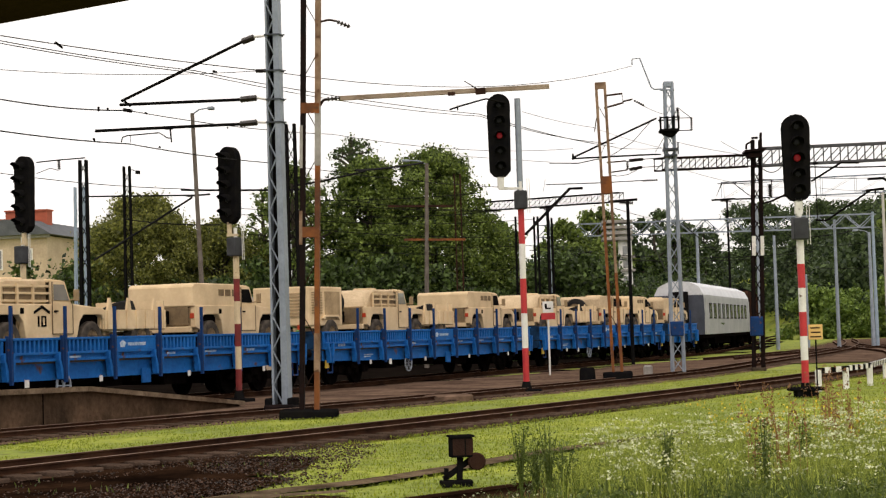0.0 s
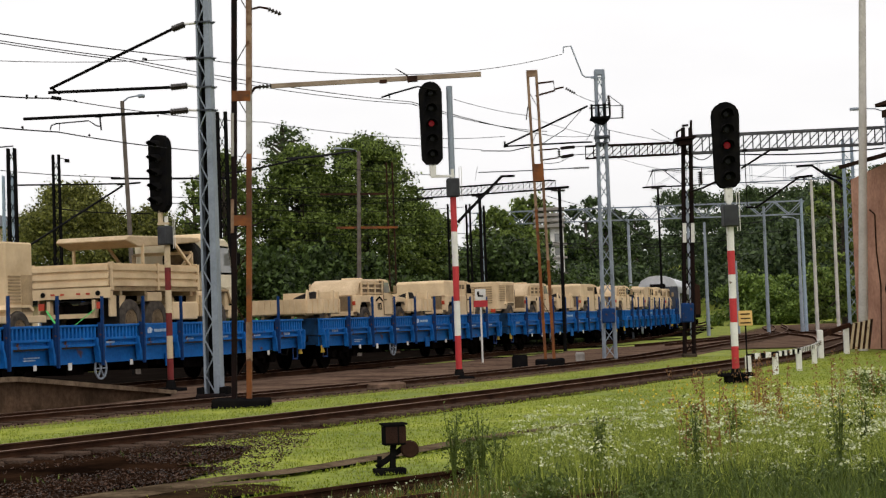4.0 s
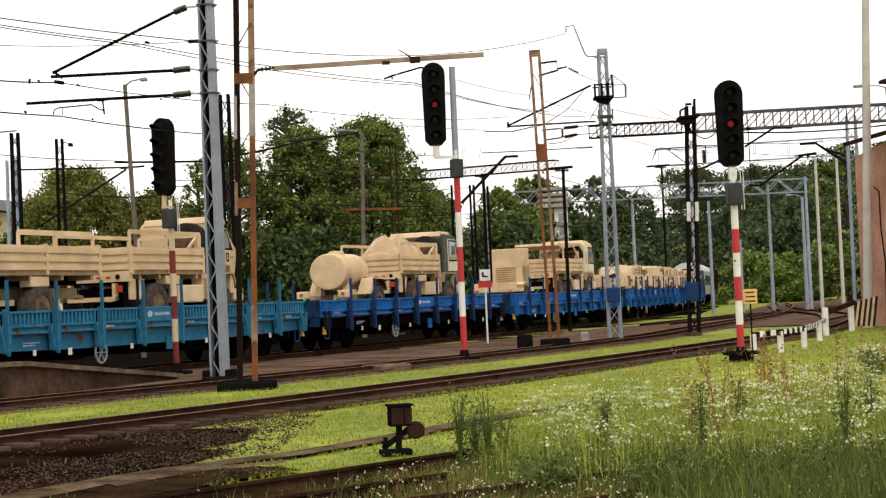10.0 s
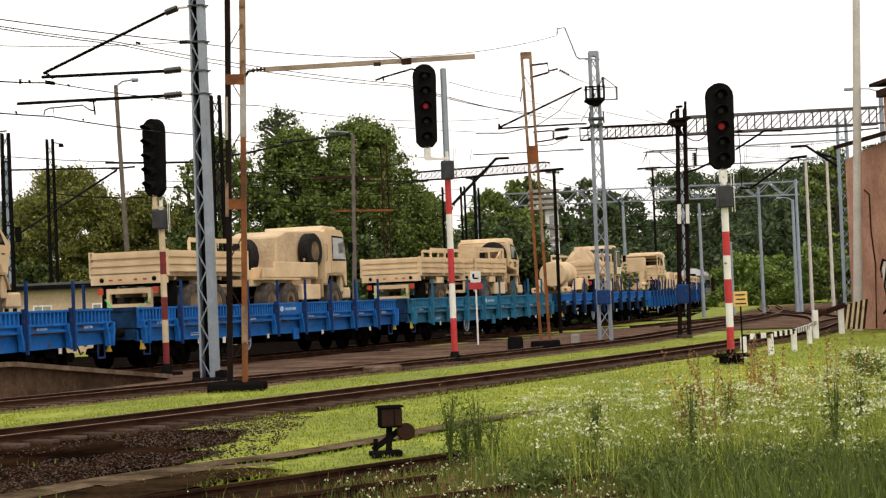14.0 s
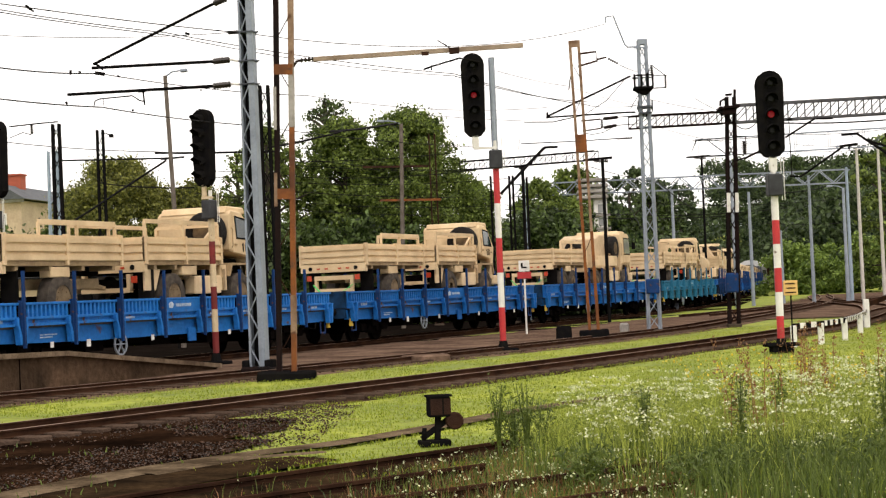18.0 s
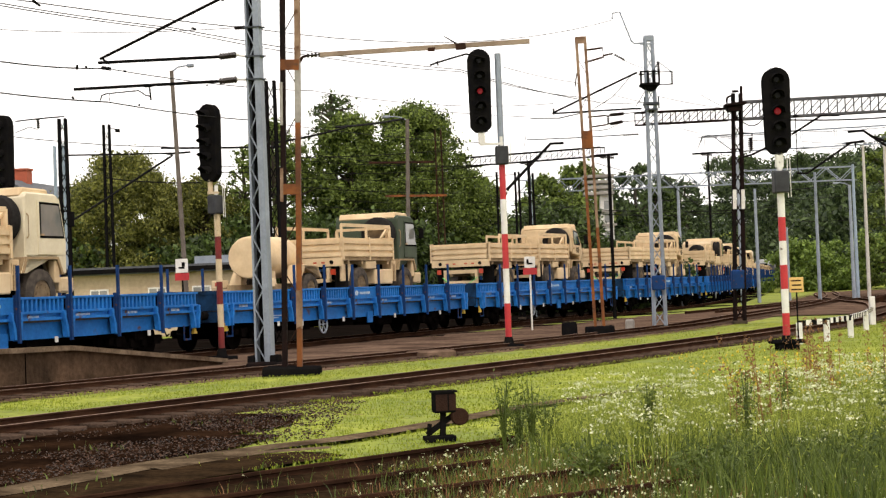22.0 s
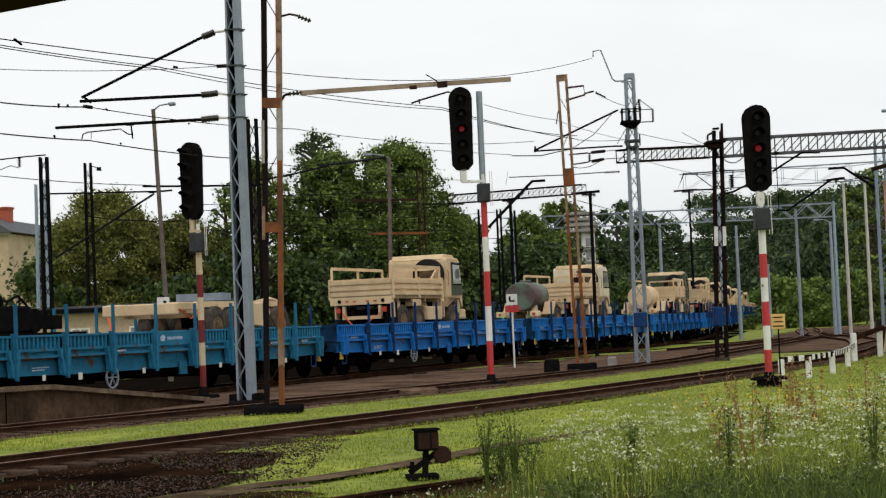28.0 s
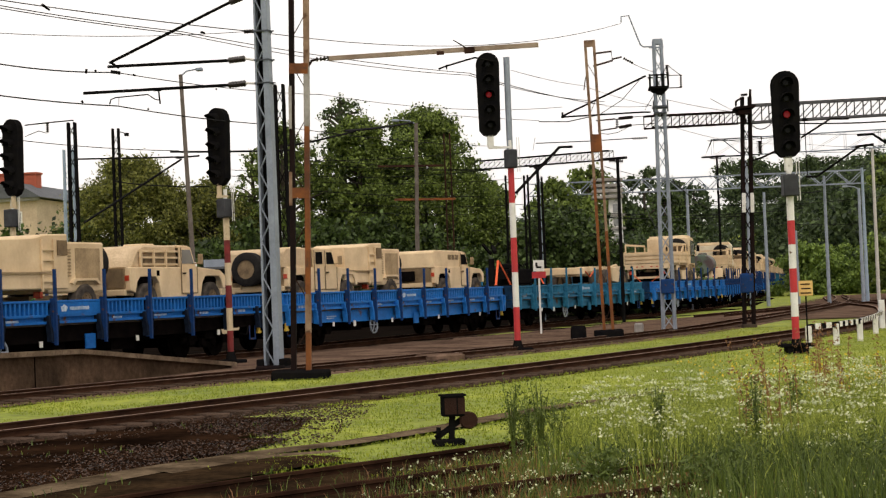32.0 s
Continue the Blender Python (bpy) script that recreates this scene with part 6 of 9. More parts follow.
def hummer(kind="pickup", number=False, spare=False):
    """Light utility vehicle, 4.8 m long; x ahead, ground at 0. kind: pickup (canvas and racks), wagon (four doors), shelter."""
    t = thing("utility_vehicle", {"pickup": "sand-coloured military utility vehicle with a canvas-backed body", "wagon": "sand-coloured four-door military utility vehicle", "shelter": "sand-coloured utility vehicle with a boxy rear shelter"}[kind], "military vehicle", group="light military vehicles")
    W = 1.07
    part("chassis", Shape().box(0.1, 4.6, -0.5, 0.5, 0.42, 0.62).box(0.6, 1.0, -0.9, 0.9, 0.38, 0.54).box(3.9, 4.3, -0.9, 0.9, 0.38, 0.54), GREASE_SHADE, t)
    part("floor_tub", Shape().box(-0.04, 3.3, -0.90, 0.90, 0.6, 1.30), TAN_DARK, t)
    outline = [(-0.05, 1.33), (-0.05, 0.74), (0.18, 0.66), (0.28, 0.95), (0.42, 1.08), (1.16, 1.08), (1.32, 0.92), (1.42, 0.52), (3.44, 0.52), (3.56, 0.92), (3.72, 1.08), (4.46, 1.08), (4.60, 0.95), (4.68, 0.74), (4.80, 0.74), (4.82, 1.08), (4.55, 1.24), (3.3, 1.33)]
    part("bonnet", Shape().prism([(3.25, 1.0), (4.8, 0.9), (4.83, 1.12), (4.5, 1.27), (3.25, 1.37)], -0.90, 0.90), TAN, t, bevel=0.02)
    part("grille", Shape().box(4.81, 4.86, -0.6, 0.6, 0.78, 1.08), TAN_DARK, t)
    part("front_bumper", Shape().box(4.84, 4.98, -0.85, 0.85, 0.56, 0.72, bev=0.02), TAN, t)
    part("rear_bumper", Shape().box(-0.18, -0.05, -0.95, 0.95, 0.60, 0.76, bev=0.02), TAN, t)
    # tailgate coloured dark for the shade below the canvas overhang
    part("tailgate", Shape().box(-0.10, -0.05, -0.86, 0.86, 0.80, 1.30), RECESS_BROWN, t)
    part("tow_gear", Shape().box(-0.24, -0.10, -0.28, 0.34, 0.84, 1.20, bev=0.03).box(-0.30, -0.10, 0.4, 0.75, 0.9, 1.1, bev=0.02), GREASE_SHADE, t, "dark stowed tow gear")
    wf = part("windscreen_frame", Shape().prism([(3.24, 1.34), (3.31, 1.34), (3.02, 1.89), (2.94, 1.89)], -1.0, 1.0), TAN, t)
    part("windscreen", Shape().prism([(3.285, 1.42), (3.30, 1.42), (3.06, 1.83), (3.045, 1.83)], -0.92, 0.92), GLASS, wf)
    part("cab_roof", Shape().prism([(2.38, 1.84), (2.99, 1.84), (2.94, 1.91), (2.38, 1.93)], -1.0, 1.0), TAN, t, bevel=0.02)
    part("roof_hatch", Shape().box(1.75, 2.35, -0.3, 0.3, 1.92, 1.99, bev=0.02), TAN, t)
    doors = [(2.42, 3.24)] + ([(1.66, 2.38)] if kind == "wagon" else [])
    for sgn in (-1, 1):
        part("body_side", Shape().prism(outline, sgn * 0.90, sgn * W), TAN, t, bevel=0.015)
        for x in (0.8, 4.1):
            # dark sheet behind the wheel in place of the arch's shade
            part("wheel_well", Shape().box(x - 0.46, x + 0.46, sgn * 0.885 - 0.02, sgn * 0.885 + 0.008, 0.45, 1.08), GREASE_SHADE, t)
            add_wheel(t, x, sgn * 0.90, 0.46, 0.32)
        for k, (x0, x1) in enumerate(doors):
            slope = 0.26 if k == 0 else 0.0
            ya, yb = sorted((sgn * W, sgn * (W + 0.018)))
            door = part("front_door" if k == 0 else "rear_door", Shape().box(x0, x1, ya, yb, 0.62, 1.34).prism([(x0, 1.33), (x1, 1.33), (x1 - slope, 1.87), (x0, 1.88)], sgn * 1.0, sgn * 1.05), TAN, t)
            wx = x0 + (0.10 if kind != "wagon" else 0.16)
            part("door_window", Shape().prism([(wx, 1.42), (x1 - 0.10, 1.42), (x1 - 0.10 - slope * 0.75, 1.80), (wx, 1.80)], sgn * 1.052, sgn * 1.062), GLASS if kind == "pickup" else BLACK, door)
            yy = sgn * (W + 0.02)
            part("door_seam", Shape().beam((x0, yy, 0.62), (x0, yy, 1.86), 0.03, 0.012).beam((x1, yy, 0.62), (x1, yy, 1.33), 0.03, 0.012).beam((x0, yy, 0.62), (x1, yy, 0.62), 0.012, 0.03), RECESS_BROWN, door)
            part("door_handle", Shape().box(x0 + 0.06, x0 + 0.20, min(yy, yy + sgn * 0.03), max(yy, yy + sgn * 0.03), 1.14, 1.18), BLACK, door)
        part("mirror", Shape().box(3.14, 3.22, sgn * 1.24 - 0.07, sgn * 1.24 + 0.07, 1.40, 1.68, bev=0.02).beam((3.18, sgn * 1.02, 1.42), (3.18, sgn * 1.22, 1.45), 0.03), TAN_DARK, t)
        part("headlamp", Shape().lathe([(4.82, 0.09), (4.87, 0.085)], "x", 12, (0, sgn * 0.74, 0.96)), WHITE, t)
        part("tail_lamp", Shape().box(-0.07, -0.05, sgn * 0.96 - 0.06, sgn * 0.96 + 0.06, 0.98, 1.12), AMBER, t)
        # small dark plate on the panel, painted as the shade of a recess
        part("rear_recess", Shape().box(1.20, 1.34, min(sgn * W, sgn * (W + 0.006)), max(sgn * W, sgn * (W + 0.006)), 1.10, 1.24), GREASE_SHADE, t)
    if kind == "pickup":
        part("canvas_top", Shape().prism([(0.10, 1.30), (2.40, 1.30), (2.40, 1.92), (0.80, 1.91), (0.52, 1.82), (0.25, 1.55)], -0.95, 0.95), CANVAS, t, "tan canvas cover over hoops", bevel=0.05)
        for sgn in (-1, 1):
            for x in (0.72, 1.26, 1.82):
                # plate between the rails, the gap's shade put into its colour
                part("rack_gap", Shape().box(x, x + 0.50, sgn * 0.978 - 0.006, sgn * 0.978 + 0.006, 1.44, 1.70), RECESS_BROWN, t)
            for z in (1.38, 1.56, 1.73):
                part("rack_rail", Shape().box(0.5, 2.38, sgn * 1.0 - 0.02, sgn * 1.0 + 0.02, z, z + 0.05), TAN, t)
            for x in (0.52, 1.14, 1.74):
                part("rack_post", Shape().box(x, x + 0.06, sgn * 1.01 - 0.03, sgn * 1.01 + 0.03, 1.30, 1.80), TAN, t)
    elif kind == "wagon":
        part("rear_body", Shape().prism([(-0.10, 1.30), (1.64, 1.30), (1.64, 1.93), (0.02, 1.91), (-0.10, 1.80)], -0.99, 0.99), CANVAS, t, "flat-sided canvas rear cover", bevel=0.03)
        part("roof", Shape().box(1.6, 2.4, -1.0, 1.0, 1.86, 1.93, bev=0.02), TAN, t)
    else:
        part("shelter", Shape().prism([(-0.12, 1.30), (2.38, 1.30), (2.38, 1.94), (0.0, 1.94), (-0.12, 1.86)], -1.04, 1.04), TAN, t, "boxy sand-coloured shelter", bevel=0.03)
        for sgn in (-1, 1):
            for x in (1.25, 1.62, 1.99):
                # plate on the shelter side, coloured as a shaded gap
                part("rack_gap", Shape().box(x, x + 0.28, sgn * 1.045 - 0.006, sgn * 1.045 + 0.006, 1.60, 1.78), RECESS_BROWN, t)
    if number:
        part("chevron", Shape().prism([(1.72, 1.16), (2.02, 1.30), (2.32, 1.16), (2.32, 1.10), (2.02, 1.23), (1.72, 1.10)], -1.092, -1.072), BLACK, t, "black chevron mark")
        part("mark", Shape().box(1.86, 1.91, -1.09, -1.072, 0.80, 1.05).box(2.0, 2.04, -1.09, -1.072, 0.80, 1.05).box(2.14, 2.18, -1.09, -1.072, 0.80, 1.05).box(2.0, 2.18, -1.09, -1.072, 1.01, 1.05).box(2.0, 2.18, -1.09, -1.072, 0.80, 0.84), BLACK, t, "black stencilled number ten")
    if spare:
        flat_wheel(t, -0.42, 0.1, 1.30, 0.52, 0.36, rz=90)
        part("spare_carrier", Shape().beam((-0.2, -0.4, 0.7), (-0.2, -0.4, 1.5), 0.05).beam((-0.2, 0.5, 0.7), (-0.2, 0.5, 1.5), 0.05).beam((-0.2, -0.45, 1.2), (-0.2, 0.55, 1.2), 0.05), TAN_DARK, t)
    return t


def ribbed_bed(t, x0, x1, z0, z1, rails=True, w=1.22, cover=None):
    """A dropside cargo bed: floor, ribbed boards, posts, bench rails."""
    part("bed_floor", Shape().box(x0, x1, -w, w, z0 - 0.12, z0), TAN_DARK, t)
    part("bed_beam", Shape().box(x0 + 0.1, x1, -0.5, -0.38, z0 - 0.34, z0 - 0.12).box(x0 + 0.1, x1, 0.38, 0.5, z0 - 0.34, z0 - 0.12), GREASE_SHADE, t)
    for sgn in (-1, 1):
        s = Shape()
        y = sgn * w
        s.box(x0 + 0.03, x1 - 0.03, min(y, y - sgn * 0.05), max(y, y - sgn * 0.05), z0, z1)
        for z in (z0 + 0.01, z0 + (z1 - z0) * 0.36, z0 + (z1 - z0) * 0.70):
            s.prism([(x0 + 0.03, z), (x1 - 0.03, z), (x1 - 0.03, z + (z1 - z0) * 0.2), (x0 + 0.03, z + (z1 - z0) * 0.2)], y, y + sgn * 0.05)
        part("side_board", s, TAN, t)
        for x in (x0, (x0 + x1) / 2, x1 - 0.09):
            part("bed_post", Shape().box(x, x + 0.09, min(y - sgn * 0.06, y + sgn * 0.065), max(y - sgn * 0.06, y + sgn * 0.065), z0 - 0.1, z1 + 0.03), TAN, t)
    s = Shape().box(x0, x0 + 0.05, -w, w, z0, z1)
    for z in (z0 + 0.02, z0 + (z1 - z0) * 0.36, z0 + (z1 - z0) * 0.70):
        s.box(x0 - 0.05, x0, -w + 0.05, w - 0.05, z, z + (z1 - z0) * 0.2)
    part("tailboard", s, TAN, t)
    part("headboard", Shape().box(x1 - 0.05, x1, -w, w, z0, z1 + 0.05), TAN, t)
    part("rear_cross_beam", Shape().box(x0 - 0.03, x0 + 0.12, -w, w, z0 - 0.30, z0 - 0.02), TAN, t)
    for k in range(4):
        x = x0 + 0.55 + (x1 - x0 - 0.9) * k / 3
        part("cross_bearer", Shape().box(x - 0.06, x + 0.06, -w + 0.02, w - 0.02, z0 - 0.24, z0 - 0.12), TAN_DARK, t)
    part("stowage_tray", Shape().box(x0 + 1.9, x0 + 2.7, -w + 0.01, -w + 0.35, z0 - 0.40, z0 - 0.15, bev=0.02), TAN, t)
    for sgn in (-1, 1):
        for k in (0.85, 0.55, 0.25):
            part("reflector", Shape().lathe([(x0 - 0.05, 0.07), (x0 - 0.03, 0.07)], "x", 12, (0, sgn * k, z0 - 0.17)) if k == 0.85 else Shape().box(x0 - 0.045, x0 - 0.03, sgn * k - 0.06, sgn * k + 0.06, z0 - 0.2, z0 - 0.15), AMBER if k != 0.85 else BLACK, t)
        part("tail_lamp", Shape().box(x0 - 0.06, x0 - 0.02, sgn * 0.9 - 0.085, sgn * 0.9 + 0.085, z0 - 0.58, z0 - 0.40), AMBER, t, "red-orange tail lamp")
    if rails:
        for sgn in (-1, 1):
            y = sgn * (w - 0.04)
            part("bench_rail", Shape().beam((x0 + 0.1, y, z1 + 0.42), (x1 - 0.1, y, z1 + 0.42), 0.06, 0.11).beam((x0 + 0.1, y, z1), (x0 + 0.1, y, z1 + 0.42), 0.07).beam((x1 - 0.1, y, z1), (x1 - 0.1, y, z1 + 0.42), 0.07).beam(((x0 + x1) / 2, y, z1), ((x0 + x1) / 2, y, z1 + 0.42), 0.07), TAN, t)


def straps(t, x, z0, z1, m=GREEN_STRAP, w=0.75):
    part("lashing", Shape().beam((x, -w, z1), (x - 0.5, w * 0.3, z0), 0.05, 0.02), m, t, "bright lashing strap")
    part("lashing", Shape().beam((x, w, z1), (x - 0.5, -w * 0.3, z0), 0.05, 0.02), m, t, "bright lashing strap")


def truck(axles=2, cab="std", door=None, load="open", label="", strap=None, number=False, bed=True, door_paint=None):
    """Cab-over cargo truck; x ahead from the tailboard, ground at 0."""
    L = 6.4 if axles == 2 else 7.1
    t = thing("cargo_truck", label or "sand-coloured military cargo truck with a ribbed dropside bed", "military truck", group="military trucks")
    bx = L - 2.25
    part("chassis", Shape().box(0.1, L - 0.3, -0.46, -0.34, 0.82, 1.08).box(0.1, L - 0.3, 0.34, 0.46, 0.82, 1.08).box(0.2, 0.4, -0.46, 0.46, 0.82, 1.06), GREASE_SHADE, t)
    rears = (1.5,) if axles == 2 else (1.05, 2.45)
    for x in (*rears, L - 1.15):
        part("axle", Shape().lathe([(-0.8, 0.09), (-0.25, 0.12), (0.0, 0.22), (0.25, 0.12), (0.8, 0.09)], "y", 12, (x, 0, 0.6)), GREASE_SHADE, t)
        for sgn in (-1, 1):
            add_wheel(t, x, sgn * 1.0, 0.6, 0.4)
    for sgn in (-1, 1):
        part("side_locker", Shape().box(bx - 1.55, bx - 0.1, sgn * 1.16 - 0.28 if sgn > 0 else -1.2, sgn * 1.16 + 0.04 if sgn > 0 else -0.84, 0.62, 1.12, bev=0.03), TAN, t, "sand-painted tool locker")
        part("mudguard", Shape().box(bx + 0.02, bx + 0.14, sgn * 1.0 - 0.2, sgn * 1.0 + 0.2, 0.7, 1.3), TAN_DARK, t)
    if bed:
        ribbed_bed(t, 0.0, bx - 0.1, 1.54, 2.16, rails=(load in ("open", "tarp")))
        for sgn in (-1, 1):
            part("rear_fender_plate", Shape().prism([(0.12, 1.30), (0.92, 1.30), (0.66, 0.74), (0.12, 0.74)], sgn * 1.06, sgn * 1.13), TAN, t, bevel=0.015)
            part("mud_flap", Shape().box(0.42, 0.46, sgn * 0.96 - 0.24, sgn * 0.96 + 0.24, 0.40, 1.30), BLACK_TYRE, t)
        part("spring_pack", Shape().prism([(rears[0] - 0.6, 0.92), (rears[0] + 0.6, 0.92), (rears[0] + 0.4, 0.78), (rears[0], 0.72), (rears[0] - 0.4, 0.78)], -0.72, -0.58).prism([(rears[0] - 0.6, 0.92), (rears[0] + 0.6, 0.92), (rears[0] + 0.4, 0.78), (rears[0], 0.72), (rears[0] - 0.4, 0.78)], 0.58, 0.72), GREASE_SHADE, t)
        part("air_tank", Shape().lathe([(rears[-1] + 0.75, 0.05), (rears[-1] + 0.8, 0.13), (rears[-1] + 1.25, 0.13), (rears[-1] + 1.3, 0.05)], "x", 12, (0, -0.9, 1.16)), TAN_DARK, t)
        part("battery_box", Shape().box(bx - 0.08, bx + 0.30, -1.16, -0.80, 0.70, 1.42, bev=0.02).box(bx - 0.02, bx + 0.22, -1.18, -1.12, 1.06, 1.34), TAN, t, "sand-painted air cleaner box")
        part("rear_hitch_frame", Shape().box(-0.02, 0.14, -0.75, -0.65, 0.72, 1.2).box(-0.02, 0.14, 0.65, 0.75, 0.72, 1.2).box(-0.04, 0.14, -0.75, 0.75, 0.72, 0.84), TAN, t)
    else:
        part("recovery_deck", Shape().box(0.2, bx - 0.2, -0.9, 0.9, 1.1, 1.3).prism([(0.4, 1.3), (1.6, 1.3), (1.9, 1.75), (0.7, 1.6)], -0.45, 0.45), TAN, t, "low sand-coloured deck with lifting gear")
        part("side_panel", Shape().box(1.3, bx - 0.25, -1.2, -1.12, 1.36, 1.86, bev=0.02).box(0.5, 1.3, -1.2, -1.12, 1.36, 1.66, bev=0.02), TAN, t, "low plain side panel")
        flat_wheel(t, 1.75, 0.1, 2.05, 0.60, 0.40, rz=62)
        part("tool_cover", Shape().prism([(2.3, 1.3), (bx + 0.4, 1.3), (bx + 0.4, 2.98), (3.2, 2.92), (2.4, 2.72)], -0.75, 1.1), CANVAS, t, "sand-coloured cover behind the cab", bevel=0.05)
        part("fifth_wheel", Shape().lathe([(1.3, 0.5), (1.36, 0.5)], "z", 18, (0.9, 0, 0.32)), GREASE_SHADE, t)
        for sgn in (-1, 1):
            for k in range(2 if axles == 3 else 1):
                part("wheel_arch", Shape().prism([(rears[k] - 0.72, 1.28), (rears[k] + 0.72, 1.28), (rears[k] + 0.72, 1.33), (rears[k] - 0.72, 1.33)], sgn * 0.75, sgn * 1.22), TAN, t)
    if load == "tarp":
        for k, (x, h) in enumerate(((0.5, 0.5), (1.1, 1.15), (1.6, 0.5), (2.2, 1.2), (2.8, 0.75), (3.3, 1.05))):
            vs = [(x - 0.42, -1.1, 1.7), (x + 0.42, -1.08, 1.7), (x + 0.45, 1.0, 1.7), (x - 0.42, 1.05, 1.7), (x - 0.1, -0.35 + 0.1 * (k % 3), 1.82 + h), (x + 0.15, 0.3, 1.78 + h * 0.9), (x + 0.3, -0.7, 1.78 + h * 0.5)]
            part("tarpaulin", Shape().add(vs, [(3, 2, 1, 0), (0, 1, 6), (0, 6, 4), (1, 2, 5, 6), (6, 5, 4), (2, 3, 5), (3, 0, 4), (3, 4, 5)]), CANVAS, t, "crumpled tan tarpaulin in peaks")
    if load == "tarp0":
        part("folded_canopy", Shape().prism([(1.0, 2.80), (1.15, 2.93), (bx + 0.25, 3.0), (bx + 0.3, 2.86), (1.7, 2.62)], -1.12, 1.12), CANVAS, t, "folded-back canvas canopy", bevel=0.03)
        for sgn in (-1, 1):
            part("canopy_post", Shape().beam((1.9, sgn * 1.1, 2.16), (1.9, sgn * 1.1, 2.72), 0.07).beam((bx - 0.3, sgn * 1.1, 2.16), (bx - 1.2, sgn * 1.1, 2.8), 0.07), TAN, t)
    # behind the cab: spare wheel on a carrier and a hoist frame
    if bed:
        flat_wheel(t, bx + 0.26, -0.56, 2.36, 0.60, 0.40, rz=90)
    else:
        flat_wheel(t, bx - 0.35, -0.98, 2.25, 0.60, 0.40)
    part("hoist_frame", Shape().beam((bx - 0.05, -1.0, 1.3), (bx - 0.05, -1.0, 2.55), 0.09).beam((bx - 0.05, 0.9, 1.3), (bx - 0.05, 0.9, 2.55), 0.09).beam((bx - 0.05, -1.0, 2.55), (bx - 0.05, 0.9, 2.55), 0.09).beam((bx - 0.05, -1.0, 2.5), (bx - 0.9, -1.0, 1.95), 0.07), TAN, t)
    # cab
    c0, c1 = bx + (0.34 if not bed else 0.48), L - 0.12
    f0, f1 = L - 1.90, L - 0.42
    paint = door or TAN
    if cab == "std":
        prof = [(c0, 1.14), (f0, 1.14), (f0 + 0.16, 1.44), (f1 - 0.12, 1.44), (f1 + 0.06, 1.08), (c1, 1.08), (c1 + 0.02, 1.75), (c1 - 0.20, 2.62), (c1 - 0.4, 2.72), (c0 + 0.1, 2.74), (c0, 2.66)]
    else:
        prof = [(c0, 1.74), (c0 + 0.20, 1.68), (L - 0.64, 1.56), (L - 0.54, 1.36), (L - 0.34, 1.36), (L - 0.17, 2.00), (L - 0.80, 2.52), (L - 1.02, 2.68), (c0 + 0.12, 2.74), (c0, 2.64)]
    cb = part("cab", Shape().prism(prof, -1.2, 1.2), paint, t, "dark green cab" if paint is OLIVE else ("pale cream cab" if paint is CREAM else "sand-coloured cab"), bevel=0.035)
    cb.matrix_basis = Matrix.Translation((0, 0, -0.17 * 1.14)) @ Matrix.Diagonal((1, 1, 1.17, 1))
    part("cab_roof", Shape().prism([(c0 - 0.02, 2.66), (c1 - 0.45, 2.66), (c1 - 0.55, 2.82), (c0 + 0.1, 2.84)], -1.08, 1.08), TAN, cb, bevel=0.03)
    fx0, fx1 = (c1 + 0.025, c1 - 0.165) if cab == "std" else (L - 0.21, L - 0.77)
    fz0, fz1 = (1.86, 2.50) if cab == "std" else (2.04, 2.50)
    glass = GLASS if cab == "std" else DARK_GLASS
    part("windscreen", Shape().prism([(fx0 - 0.02, fz0), (fx0 + 0.012, fz0), (fx1 + 0.012, fz1), (fx1 - 0.02, fz1)], -1.05, -0.05).prism([(fx0 - 0.02, fz0), (fx0 + 0.012, fz0), (fx1 + 0.012, fz1), (fx1 - 0.02, fz1)], 0.05, 1.05), glass, cb)
    for sgn in (-1, 1):
        w0 = c0 + (0.62 if cab == "std" else 0.75)
        w1 = c1 - (0.12 if cab == "std" else 0.22)
        dp = door_paint or paint
        if cab == "std":
            outline = [(w0 - 0.12, 1.48), (w1 + 0.02, 1.48), (w1 + 0.04, 1.8), (w1 - 0.16, 2.56), (w0 - 0.12, 2.58)]
            seal = [(w0 - 0.05, 1.81), (w1 + 0.03, 1.81), (w1 - 0.16, 2.53), (w0 - 0.05, 2.55)]
            pane = [(w0, 1.86), (w1 - 0.03, 1.86), (w1 - 0.20, 2.48), (w0, 2.50)]
        else:
            outline = [(L - 1.62, 1.70), (L - 0.62, 1.60), (L - 0.42, 1.98), (L - 0.86, 2.55), (L - 1.60, 2.62)]
            seal = [(L - 1.42, 2.02), (L - 0.46, 1.99), (L - 0.88, 2.53), (L - 1.52, 2.60)]
            pane = [(L - 1.37, 2.06), (L - 0.56, 2.04), (L - 0.92, 2.48), (L - 1.45, 2.55)]
        dr = part("cab_door", Shape().prism(outline, sgn * 1.2, sgn * 1.222), dp, cb, "" if dp is paint else ("dark green door" if dp is OLIVE else "pale cream door"))
        part("window_frame", Shape().prism(seal, sgn * 1.2195, sgn * 1.225), BLACK, dr)
        part("door_handle", Shape().box(outline[0][0] + 0.08, outline[0][0] + 0.2, sgn * 1.24 - 0.02, sgn * 1.24 + 0.02, 1.86, 1.90), TAN_DARK, dr)
        part("grab_handle", Shape().tube([(c0 + 0.06, sgn * 1.22, 1.8), (c0 + 0.06, sgn * 1.27, 1.85), (c0 + 0.06, sgn * 1.27, 2.25), (c0 + 0.06, sgn * 1.22, 2.3)], 0.015, 5), TAN_DARK, cb)
        part("door_window", Shape().prism(pane, sgn * 1.2255, sgn * 1.235), glass, dr)
